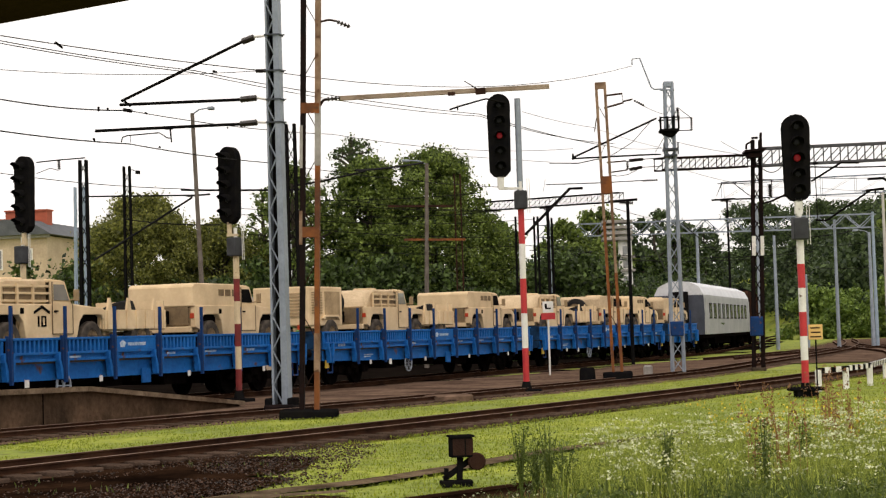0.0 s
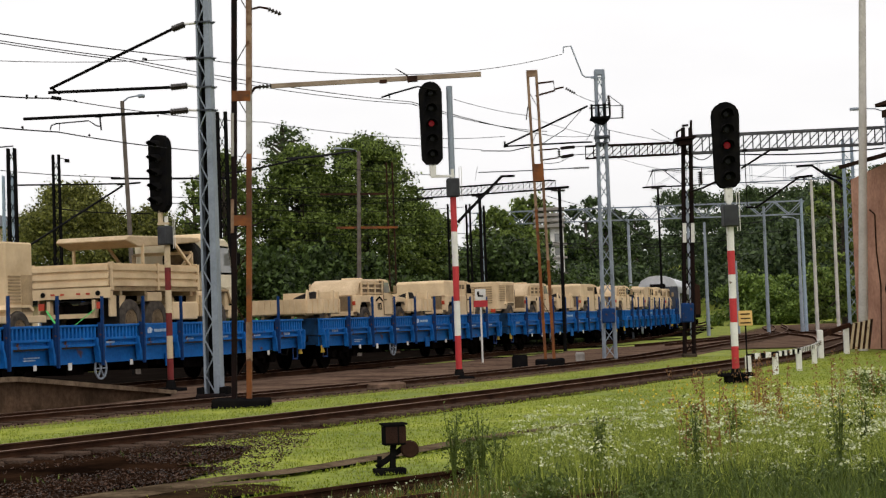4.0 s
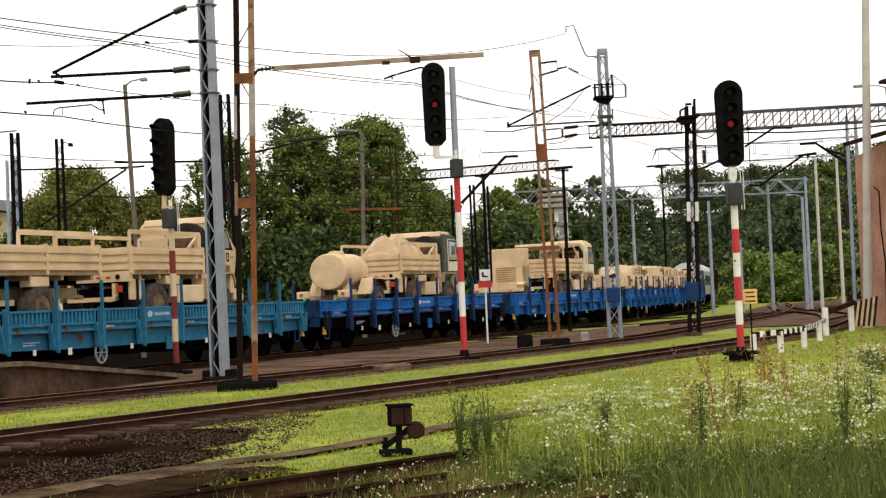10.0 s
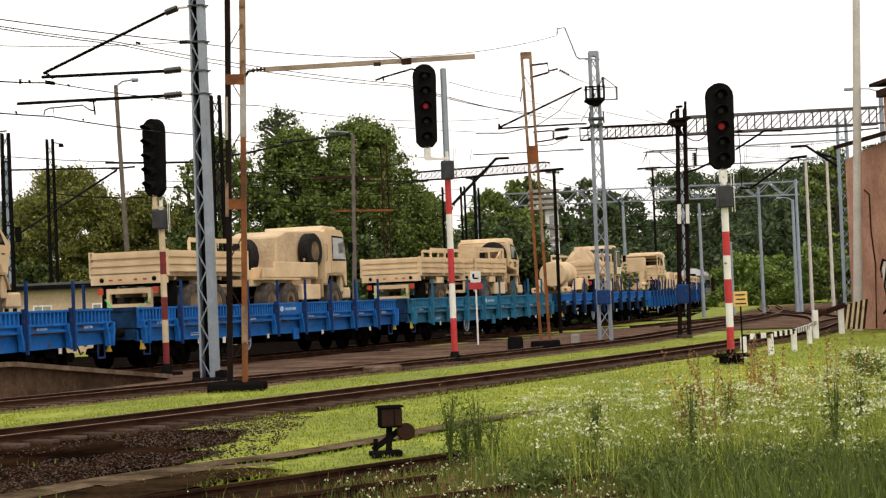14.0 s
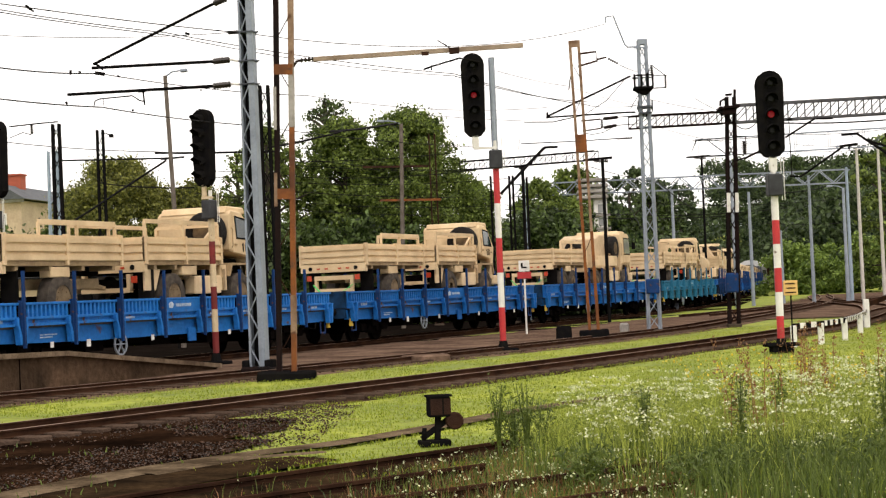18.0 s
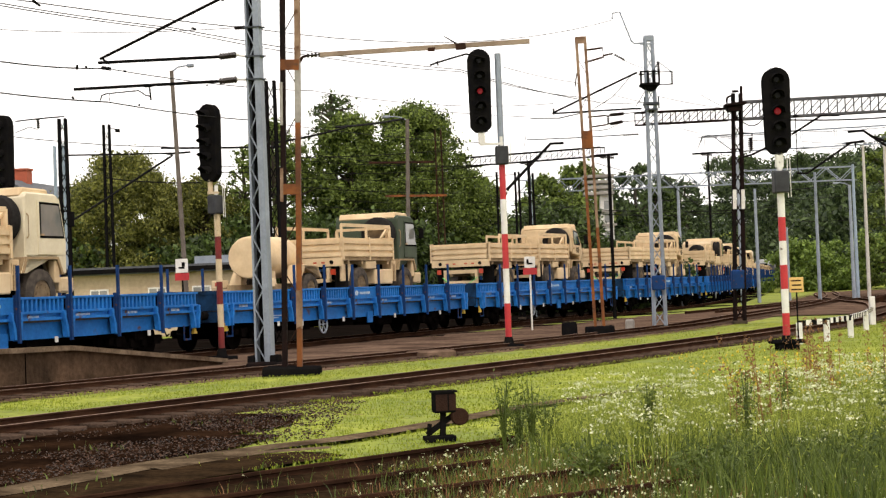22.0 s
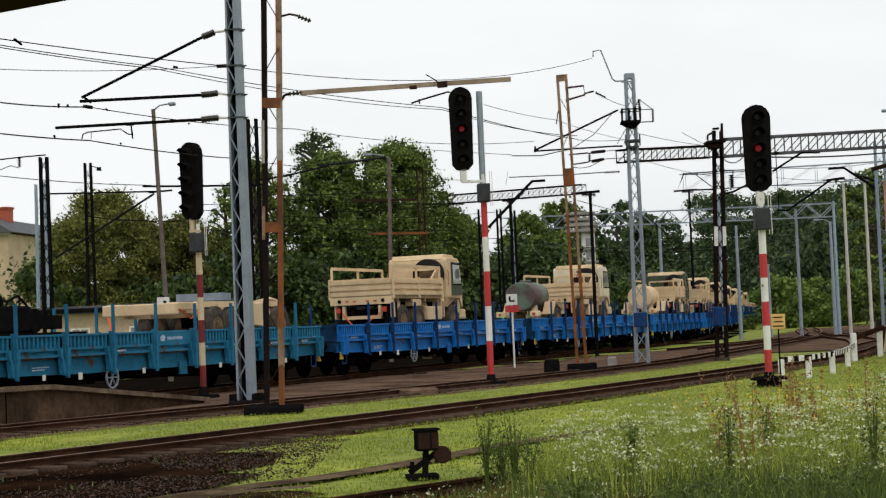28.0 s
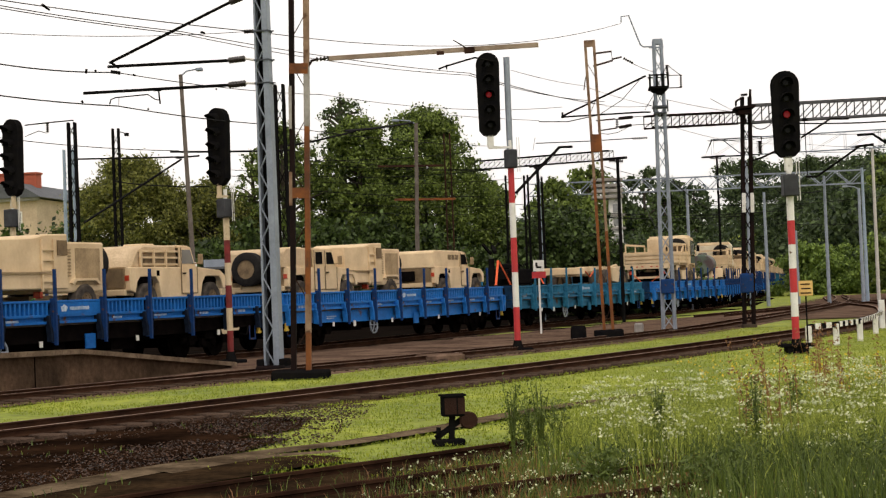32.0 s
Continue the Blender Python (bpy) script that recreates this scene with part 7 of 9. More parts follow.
        part("mirror", Shape().box(c1 - 0.10, c1 - 0.05, sgn * 1.42 - 0.09, sgn * 1.42 + 0.09, 2.05, 2.36, bev=0.02).beam((c1 - 0.2, sgn * 1.2, 2.4), (c1 - 0.08, sgn * 1.42, 2.34), 0.025), BLACK, cb)
        part("cab_step", Shape().box(L - 0.62, L - 0.40, sgn * 1.1 - 0.09, sgn * 1.1 + 0.09, 0.86, 1.40, bev=0.02), TAN, t)
        part("wheel_arch", Shape().prism([(f0 - 0.04, 1.10), (f0 + 0.12, 1.48), (f1 - 0.08, 1.48), (f1 + 0.12, 1.06), (f1 + 0.05, 1.06), (f1 - 0.13, 1.42), (f0 + 0.17, 1.42), (f0 + 0.02, 1.10)], sgn * 0.85, sgn * 1.245), TAN_DARK, t)
        part("headlamp", Shape().lathe([(c1 + 0.02, 0.1), (c1 + 0.07, 0.09)], "x", 12, (0, sgn * 0.85, 1.28)), WHITE, cb)
    # black box that stands in for the shaded inside of the arch
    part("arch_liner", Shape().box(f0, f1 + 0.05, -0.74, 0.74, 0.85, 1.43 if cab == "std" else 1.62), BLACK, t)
    part("front_bumper", Shape().box(c1 - 0.28, c1 + 0.30, -1.2, 1.2, 0.62, 1.0, bev=0.05), TAN, t)
    if number:
        n0, y0, y1 = L - 1.06, -1.236, -1.224
        part("mark", Shape().box(n0, n0 + 0.05, y0, y1, 1.80, 2.06).box(n0 - 0.04, n0, y0, y1, 1.98, 2.02).box(n0 + 0.14, n0 + 0.18, y0, y1, 1.83, 2.03).box(n0 + 0.27, n0 + 0.31, y0, y1, 1.83, 2.03).box(n0 + 0.16, n0 + 0.29, y0, y1, 2.02, 2.06).box(n0 + 0.16, n0 + 0.29, y0, y1, 1.80, 1.84), BLACK, t, "black stencilled number ten")
        part("mark", Shape().box(n0 + 0.42, n0 + 0.56, y0, y1, 1.91, 1.94), BLACK, t, "short black stencilled dash")
    if strap:
        straps(t, -0.04, 0.1, 0.95, strap)
    return t


def cargo_trailer(axles=1, lamps=True, label=""):
    t = thing("cargo_trailer", label or "sand-coloured dropside cargo trailer with reflectors", "military trailer", group="cargo trailers")
    L = 5.0
    ribbed_bed(t, 0.0, L, 1.52, 2.14, rails=False)
    part("bench_rail", Shape().beam((1.6, -1.1, 2.46), (4.9, -1.1, 2.46), 0.06, 0.13).beam((1.6, -1.1, 2.14), (1.6, -1.1, 2.46), 0.07).beam((3.2, -1.1, 2.14), (3.2, -1.1, 2.46), 0.07).beam((4.9, -1.1, 2.14), (4.9, -1.1, 2.46), 0.07), TAN, t)
    part("chassis", Shape().box(0.1, L, -0.5, -0.38, 0.85, 1.1).box(0.1, L, 0.38, 0.5, 0.85, 1.1).beam((L, -0.4, 0.9), (L + 1.0, 0, 0.85), 0.1).beam((L, 0.4, 0.9), (L + 1.0, 0, 0.85), 0.1), TAN_DARK, t)
    part("rear_frame", Shape().box(-0.02, 0.1, -0.72, 0.72, 0.95, 1.1).box(-0.02, 0.1, -0.72, -0.62, 0.62, 0.95).box(-0.02, 0.1, 0.62, 0.72, 0.62, 0.95).box(-0.02, 0.1, -0.72, 0.72, 0.55, 0.66), TAN, t)
    for x in ((2.4,) if axles == 1 else (1.7, 3.05)):
        part("axle", Shape().lathe([(-0.85, 0.09), (0.85, 0.09)], "y", 10, (x, 0, 0.6)), GREASE_SHADE, t)
        for sgn in (-1, 1):
            add_wheel(t, x, sgn * 1.0, 0.6, 0.4)
    for sgn in (-1, 1):
        part("mud_flap", Shape().box(0.55, 0.59, sgn * 0.98 - 0.24, sgn * 0.98 + 0.24, 0.35, 1.3), BLACK, t)
    straps(t, -0.04, 0.05, 0.8)
    return t


def tank_trailer(paint=TAN, label=""):
    t = thing("tank_trailer", label or "sand-coloured water tank trailer", "tank trailer", group="tank trailers")
    prof = []
    s = Shape()
    n, vs, fs = 24, [], []
    ring = ((0.71, 0.55), (0.68, 0.80), (0.70, 0.95), (0.76, 1.0), (1.4, 1.0), (2.2, 1.0), (2.62, 1.0), (2.70, 0.95), (2.72, 0.80), (2.70, 0.55))
    for x, k in ring:
        vs += [(x, 0.74 * k * math.cos(2 * math.pi * j / n), 1.55 + 0.65 * k * math.sin(2 * math.pi * j / n)) for j in range(n)]
    for i in range(len(ring) - 1):
        fs += [(i * n + j, i * n + (j + 1) % n, (i + 1) * n + (j + 1) % n, (i + 1) * n + j) for j in range(n)]
    fs += [tuple(range(n)), tuple(range((len(ring) - 1) * n, len(ring) * n))]
    part("tank", s.add(vs, fs), paint, t, "rounded tank shell", smooth=True)
    part("manhole", Shape().lathe([(2.16, 0.28), (2.26, 0.28), (2.29, 0.22)], "z", 16, (1.45, 0, 0)), paint, t)
    part("frame", Shape().box(0.2, 3.5, -0.5, -0.4, 0.55, 0.72).box(0.2, 3.5, 0.4, 0.5, 0.55, 0.72).beam((3.5, -0.4, 0.63), (4.5, 0, 0.6), 0.09).beam((3.5, 0.4, 0.63), (4.5, 0, 0.6), 0.09), TAN_DARK, t)
    for sgn in (-1, 1):
        add_wheel(t, 2.6, sgn * 0.98, 0.52, 0.36)
        part("saddle", Shape().prism([(0.9, 0.7), (1.3, 0.7), (1.2, 1.12), (1.0, 1.12)], sgn * 0.42, sgn * 0.62), TAN, t)
        part("wing", Shape().prism([(1.55, 0.72), (1.75, 0.72), (2.15, 1.24), (3.0, 1.24), (3.25, 0.9), (3.2, 0.86), (2.96, 1.30), (2.1, 1.30), (1.95, 1.26)], sgn * 0.72, sgn * 1.2), TAN, t)
        part("rear_locker", Shape().box(0.12, 0.5, sgn * 0.8 - 0.2, sgn * 0.8 + 0.2, 0.62, 0.88, bev=0.03), TAN, t)
        part("tail_lamp", Shape().box(0.09, 0.12, sgn * 0.8 - 0.06, sgn * 0.8 + 0.06, 0.70, 0.80), AMBER, t)
    straps(t, 0.0, 0.05, 0.7)
    return t


def small_trailer(load="low"):
    t = thing("light_trailer", {"low": "low sand-coloured cargo trailer with a spare wheel", "box": "sand-coloured generator trailer with a tall louvred box", "pintle": "short sand-coloured trailer with open body and spare wheel", "tall": "tall boxy generator trailer in sand paint with louvres"}[load], "military trailer", group="light trailers")
    part("frame", Shape().box(0.1, 2.9, -0.6, -0.5, 0.5, 0.66).box(0.1, 2.9, 0.5, 0.6, 0.5, 0.66).beam((2.9, -0.5, 0.6), (3.7, 0, 0.62), 0.08).beam((2.9, 0.5, 0.6), (3.7, 0, 0.62), 0.08), TAN_DARK, t)
    for sgn in (-1, 1):
        add_wheel(t, 1.7, sgn * 0.9, 0.46, 0.32)
        part("wing", Shape().prism([(1.1, 0.95), (1.25, 1.06), (2.15, 1.06), (2.3, 0.95), (2.25, 0.9), (2.1, 1.0), (1.3, 1.0), (1.15, 0.9)], sgn * 0.72, sgn * 1.07), TAN, t)
    if load in ("low", "pintle"):
        for sgn in (-1, 1):
            s = Shape().box(0.0, 2.8, sgn * 1.05 - 0.03, sgn * 1.05 + 0.03, 0.72, 1.20)
            for i in range(7):
                x = 0.1 + i * 0.43
                s.box(x, x + 0.09, sgn * 1.09 - 0.02, sgn * 1.09 + 0.02, 0.72, 1.20)
            part("side_board", s, TAN, t)
        part("bed_floor", Shape().box(0.0, 2.8, -1.05, 1.05, 0.68, 0.74), TAN_DARK, t)
        s = Shape().box(-0.03, 0.03, -1.05, 1.05, 0.72, 1.20)
        for i in range(9):
            s.box(-0.06, -0.03, -0.98 + i * 0.23, -0.90 + i * 0.23, 0.74, 1.18)
        part("tailboard", s, TAN, t)
        part("headboard", Shape().box(2.74, 2.8, -1.05, 1.05, 0.72, 1.45), TAN, t)
        flat_wheel(t, 1.9, -0.2, 1.18, 0.46, 0.32, rx=70)
        for x in (0.15, 1.0, 2.2):
            part("lashing_horn", Shape().prism([(x, 1.2), (x + 0.2, 1.2), (x + 0.13, 1.5), (x + 0.07, 1.5)], -1.08, -1.02), TAN, t)
    else:
        top = 2.60 if load == "tall" else 1.95
        part("generator_box", Shape().box(0.25 if load == "box" else 1.25, 2.6 if load == "box" else 2.4, -0.98, 0.98 if load == "box" else 0.45, 0.72, top, bev=0.04), TAN, t, "tall sand-painted generator housing")
        if load == "tall":
            part("deck", Shape().box(0.0, 2.9, -1.02, 1.02, 0.62, 0.80, bev=0.02).box(0.1, 0.5, -0.95, 0.95, 0.8, 1.05, bev=0.02), TAN, t)
        for i in range(9):
            part("louvre", Shape().box(0.45 + 0.9 * (load == "tall"), 1.15 + 0.7 * (load == "tall"), -1.0, -0.975, 1.1 + i * 0.08, 1.14 + i * 0.08), TAN_DARK, t)
        part("service_door", Shape().box(1.35 if load == "box" else 1.9, 2.4 if load == "box" else 2.35, -0.995, -0.975, 0.9, 1.8, bev=0.005), TAN_DARK, t)
        for i in range(8):
            part("louvre", Shape().box(0.225 + 1.0 * (load == "tall"), 0.255 + 1.0 * (load == "tall"), -0.7, 0.25, 1.0 + i * 0.1, 1.05 + i * 0.1), TAN_DARK, t)
        if load == "box":
            flat_wheel(t, 2.85, -0.35, 1.45, 0.52, 0.36, rz=90)
        part("tail_lamp", Shape().box(0.0, 0.1, -0.9, -0.7, 0.6, 0.75).box(0.0, 0.1, 0.7, 0.9, 0.6, 0.75), AMBER, t)
    straps(t, 0.0, 0.02, 0.6)
    return t


def shelter_trailer():
    """A long body with ladder frames, as on the last wagons."""
    t = small_trailer("box")
    t["label"] = "large sand-coloured shelter body with ladder and louvred cooler"
    part("shelter", Shape().prism([(-1.9, 0.80), (1.0, 0.80), (1.0, 2.14), (0.1, 2.12), (-0.4, 2.02), (-1.9, 1.98)], -1.02, 1.02), TAN, t, "stepped shelter body", bevel=0.03)
    part("side_shelf", Shape().box(-1.9, 0.2, -1.08, -1.02, 1.18, 1.22), TAN_DARK, t)
    part("louvre_window", Shape().box(0.55, 0.95, -1.045, -1.02, 1.62, 1.98), RECESS_BROWN, t, "dark louvred opening")
    for z in (1.0, 1.25, 1.5, 1.75):
        part("ladder_rung", Shape().beam((-0.1, -1.05, z), (0.38, -1.05, z), 0.04), TAN, t)
    for x in (-0.1, 0.38):
        part("ladder_rail", Shape().beam((x, -1.05, 0.75), (x, -1.05, 2.0), 0.05), TAN, t)
    return t


def chassis_load():
    t = thing("truck_chassis", "bare sand-coloured truck chassis lashed with orange straps", "vehicle chassis")
    part("frame", Shape().box(0.2, 7.6, -0.5, -0.36, 0.90, 1.18).box(0.2, 7.6, 0.36, 0.5, 0.90, 1.18), TAN_DARK, t)
    part("rear_beam", Shape().box(0.1, 0.4, -1.15, 1.15, 0.98, 1.30, bev=0.03).box(0.3, 1.7, -1.15, -0.85, 1.10, 1.32, bev=0.03).box(0.3, 1.7, 0.85, 1.15, 1.10, 1.32, bev=0.03), TAN, t)
    for k, x in enumerate((1.9, 2.7, 3.6, 4.6, 5.5)):
        part("cross_member", Shape().box(x, x + 0.14, -1.0, 1.0, 1.02 + 0.04 * (k % 2), 1.24 + 0.04 * (k % 2)), TAN, t)
    part("long_rail", Shape().box(1.6, 6.6, -1.0, -0.9, 1.18, 1.34), TAN, t)
    part("long_rail", Shape().box(1.6, 6.6, 0.9, 1.0, 1.18, 1.34), TAN, t)
    part("fuel_tank", Shape().prism([(4.5, 0.62), (5.5, 0.55), (5.75, 1.0), (5.6, 1.30), (4.3, 1.30)], -1.2, -0.6), TAN, t, bevel=0.03)
    part("gearbox", Shape().box(3.0, 4.2, -0.35, 0.35, 0.6, 1.1, bev=0.05), GREASE_SHADE, t)
    part("drive_pipe", Shape().tube([(5.6, -0.7, 1.30), (6.6, -0.75, 1.42), (7.3, -0.6, 1.36)], 0.06, 8), TAN, t)
    for x in (2.5, 3.75, 6.5):
        for sgn in (-1, 1):
            add_wheel(t, x, sgn * 0.98, 0.6, 0.4)
    part("lashing", Shape().beam((0.35, -1.17, 1.12), (0.95, -1.19, 0.85), 0.05, 0.02).beam((0.95, -1.19, 0.85), (1.6, -1.17, 1.12), 0.05, 0.02), ORANGE_STRAP, t, "orange lashing strap")
    part("lashing", Shape().beam((0.3, 1.15, 1.2), (-0.5, 0.3, 0.05), 0.06, 0.02), ORANGE_STRAP, t, "orange lashing strap")
    return t


def machine_load():
    t = thing("loading_crane", "folded black loading crane on a dark sledge with orange straps", "crane")
    part("sledge", Shape().box(0.0, 6.4, -1.0, -0.8, 0.0, 0.45).box(0.0, 6.4, 0.8, 1.0, 0.0, 0.45).box(0.2, 6.2, -0.9, 0.9, 0.42, 0.6), BLACK, t)
    part("column", Shape().prism([(1.25, 0.6), (1.6, 0.6), (1.48, 1.7), (1.34, 1.7)], -0.10, 0.10), BLACK, t)
    part("hook_head", Shape().beam((1.1, -0.3, 1.95), (1.9, 0.1, 2.2), 0.14).beam((1.4, 0, 1.9), (1.0, 0.2, 2.3), 0.1).tube([(1.5, -0.2, 2.2), (1.7, -0.2, 2.35), (1.9, -0.2, 2.3)], 0.03, 6), BLACK, t)
    part("folded_boom", Shape().beam((1.9, -0.3, 1.0), (5.8, -0.3, 0.85), 0.3, 0.34).beam((1.9, 0.25, 1.15), (4.9, 0.25, 0.95), 0.26, 0.3), BLACK, t)
    part("engine_block", Shape().box(2.2, 3.9, -0.85, 0.5, 0.6, 1.25, bev=0.06).box(2.4, 3.2, -0.6, 0.2, 1.25, 1.5, bev=0.05), BLACK, t)
    part("winch", Shape().lathe([(-0.5, 0.3), (0.5, 0.3)], "y", 18, (4.6, 0, 0.9)), BLACK, t)
    part("lashing", Shape().beam((1.40, -0.30, 1.62), (-0.35, -0.75, 0.02), 0.09, 0.03), ORANGE_STRAP, t, "orange lashing strap")
    part("lashing", Shape().beam((1.42, -0.30, 1.62), (2.1, -0.85, 0.02), 0.09, 0.03), ORANGE_STRAP, t, "orange lashing strap")
    part("hydraulic_hose", Shape().tube([(2.0, -0.5, 1.2), (2.4, -0.75, 1.5), (3.0, -0.8, 1.35), (3.6, -0.7, 1.5), (4.2, -0.6, 1.2)], 0.03, 6), BLACK, t)
    return t


# ---- the train: coach and engine ahead, then thirteen loaded wagons ----
def coach():
    t = thing("passenger_coach", "silver-grey passenger coach with a pale arched roof", "railway coach")
    L_ = 24.4
    out = [(-1.42, 1.05), (1.42, 1.05), (1.45, 2.2), (1.40, 3.2), (1.15, 3.75), (0.6, 4.02), (0, 4.08), (-0.6, 4.02), (-1.15, 3.75), (-1.40, 3.2), (-1.45, 2.2)]
    part("body", Shape().prism(out[:4] + [(1.38, 3.3), (-1.38, 3.3)] + out[9:], 0.25, L_ - 0.25, "x"), COACH_GREY, t)
    part("roof", Shape().prism([(1.40, 3.3), (1.15, 3.78), (0.6, 4.05), (0, 4.11), (-0.6, 4.05), (-1.15, 3.78), (-1.40, 3.3)], 0.2, L_ - 0.2, "x"), COACH_ROOF, t, "pale arched roof")
    for i in range(10):
        x = 2.9 + i * 2.06
        w_ = part("window", Shape().box(x - 0.62, x + 0.62, -1.462, -1.44, 1.95, 2.85), BLACK, t)
        part("pane", Shape().box(x - 0.56, x + 0.56, -1.468, -1.463, 2.0, 2.8), GLASS, w_)
    for x in (0.95, L_ - 0.95):
        part("door", Shape().box(x - 0.4, x + 0.4, -1.465, -1.43, 1.1, 3.1), COACH_GREY, t)
    part("end_wall", Shape().prism(out[:4] + [(1.38, 3.3), (-1.38, 3.3)] + out[9:], 0.20, 0.247, "x"), COACH_END, t, "dark blue-grey end wall")
    part("gangway", Shape().box(-0.05, 0.25, -0.55, 0.55, 1.2, 3.5, bev=0.05), BLACK, t, "black gangway bellows")
    part("underframe", Shape().box(0.3, L_ - 0.3, -1.3, 1.3, 0.85, 1.05).box(8, 16, -1.0, 1.0, 0.45, 0.86), GREASE_SHADE, t)
    for bx in (2.9, L_ - 2.9):
        bg = part("bogie", BOGIE, GREASE_SHADE, t, at=pose(bx, 0, 0))
        for wx in (-1.0, 1.0):
            for y in (-0.75, 0.75):
                part("wheel", WHEEL, RAIL_STEEL, bg, at=pose(wx, y, 0.46, rz=0 if y < 0 else 180))
    return t


def engine():
    t = thing("locomotive", "dark diesel locomotive at the head of the train", "locomotive")
    part("body", Shape().prism([(0.4, 1.2), (17.4, 1.2), (17.5, 2.4), (17.0, 3.7), (16.5, 3.95), (1.2, 3.95), (0.7, 3.7), (0.3, 2.4)], -1.4, 1.4), RUST_DARK, t)
    part("roof", Shape().box(1.4, 16.4, -1.1, 1.1, 3.95, 4.15, bev=0.06), BLACK, t)
    part("windscreen", Shape().prism([(0.36, 2.6), (0.40, 2.6), (0.66, 3.55), (0.62, 3.55)], -1.1, 1.1), GLASS, t)
    part("underframe", Shape().box(0.1, 17.7, -1.35, 1.35, 0.9, 1.2), BLACK, t)
    for bx in (3.2, 14.6):
        bg = part("bogie", BOGIE, GREASE_SHADE, t, at=pose(bx, 0, 0))
        for wx in (-0.9, 0.9):
            for y in (-0.75, 0.75):
                part("wheel", WHEEL, RAIL_STEEL, bg, at=pose(wx, y, 0.46, rz=0 if y < 0 else 180))
    return t


PITCH = 19.9
blue_wagon = build_wagon(BLUE, BLUE, "blue stake-sided flat wagon loaded with military vehicles")
teal_wagon = build_wagon(TEAL, TEAL, "faded teal stake-sided flat wagon, rusty, loaded")
dark_wagon = build_wagon(BLUE, GREASE_SHADE, "blue flat wagon with a black underframe, loaded")
bright_wagon = build_wagon(BLUE_BRIGHT, BLUE_BRIGHT, "bright blue stake-sided flat wagon loaded with military vehicles")
KIND = {7: bright_wagon, 8: bright_wagon, 9: bright_wagon, 10: bright_wagon, 12: bright_wagon, 14: bright_wagon, 3: dark_wagon, 13: dark_wagon, 4: teal_wagon, 11: teal_wagon}
MOVING = []          # thing, metres from the mark at the start, length, height over the rail
used_first = set()
for n in range(-1, 15):
    base = KIND.get(n, blue_wagon)
    if base.name in used_first:
        ob = copy_thing(base, Matrix.Identity(4))
    else:
        ob = base
        used_first.add(base.name)
    MOVING.append((ob, -PITCH * n, BODY, 0.0))
MOVING.append((build_wagon(BLUE, BLUE, "short blue stake-sided flat wagon next to the coach", 3), 2 * PITCH, 3 * PL, 0.0))
MOVING.append((coach(), 2 * PITCH + 7.5, 24.4, 0.0))
MOVING.append((engine(), 2 * PITCH + 33.2, 17.8, 0.0))

a_truck = truck(2, "armor", number=True, label="sand-coloured truck with sloped armoured cab and number ten")
hum_pick = hummer("pickup", spare=False)
hum_ten = hummer("pickup", number=True)
hum_wag = hummer("wagon", spare=True)
hum_shel = hummer("shelter")
LOADS = [
    (-1, 0.6, hum_pick, 4.7), (-1, 5.9, small_trailer("pintle"), 3.7), (-1, 9.6, hum_wag, 4.7), (-1, 14.2, "hum_shel", 4.6), (-2, 0.8, "hum_wag", 4.7),
    (0, -0.4, small_trailer("box"), 3.4), (0, 3.9, "hum_pick", 4.7), (0, 8.45, "pintle", 3.7), (0, 12.9, "hum_shel", 4.7),
    (1, -0.4, small_trailer("low"), 3.7), (1, 3.95, hum_ten, 4.7), (1, 8.55, "pintle", 3.7), (1, 12.95, "hum_shel", 4.7),
    (2, 1.6, small_trailer("tall"), 3.7), (2, 7.2, truck(3, "std", CREAM, "tarp0", "sand-coloured six-wheeled truck with pale cab and bed rails", GREEN_STRAP), 7.1),
    (3, 3.0, tank_trailer(), 4.5), (3, 7.5, truck(2, "std", OLIVE, "tarp", "sand-coloured truck with dark green cab and crumpled tarpaulins", door_paint=CREAM), 6.4),
    (4, 1.7, cargo_trailer(1), 6.0), (4, 8.2, a_truck, 6.4),
    (5, 1.9, cargo_trailer(2, label="sand-coloured two-axle cargo trailer with red lamps"), 6.0), (5, 7.6, truck(3, "std", None, "none", "sand-coloured six-wheeled recovery truck with spare wheels", bed=False), 7.1),
    (6, 1.9, "trl", 6.0), (6, 8.2, "a_truck", 6.4),
    (7, 1.8, "trl", 6.0), (7, 7.9, "a_truck", 6.4),
    (8, 3.5, "tank", 4.5), (8, 8.25, truck(2, "std", OLIVE, "open", "sand-coloured truck with dark green cab and bed rails"), 6.4),
    (9, 1.8, tank_trailer(OLIVE_TANK, "dull camouflaged green and brown tank trailer"), 4.5), (9, 6.5, truck(2, "std", CREAM, "open", "sand-coloured truck with cream cab and open bed"), 6.4),
    (10, 5.0, truck(3, "std", None, "open", "sand-coloured six-wheeled truck with dark cab doors and orange straps", ORANGE_STRAP, door_paint=OLIVE), 7.1),
    (11, -0.2, machine_load(), 6.4), (11, 9.8, chassis_load(), 7.7),
    (12, 1.1, "hum_wag", 4.7), (12, 7.0, shelter_trailer(), 3.4), (12, 12.6, hum_shel, 4.7),
    (13, 8.6, "shel_t", 3.4), (13, 12.3, "hum_pick", 4.7), (13, 1.0, "hum_shel", 4.6),
    (14, 3.0, "hum_wag", 4.7), (14, 10.0, "hum_pick", 4.7),
]
BY_KEY = {"hum_wag": hum_wag, "hum_pick": hum_pick, "hum_shel": hum_shel, "a_truck": a_truck}
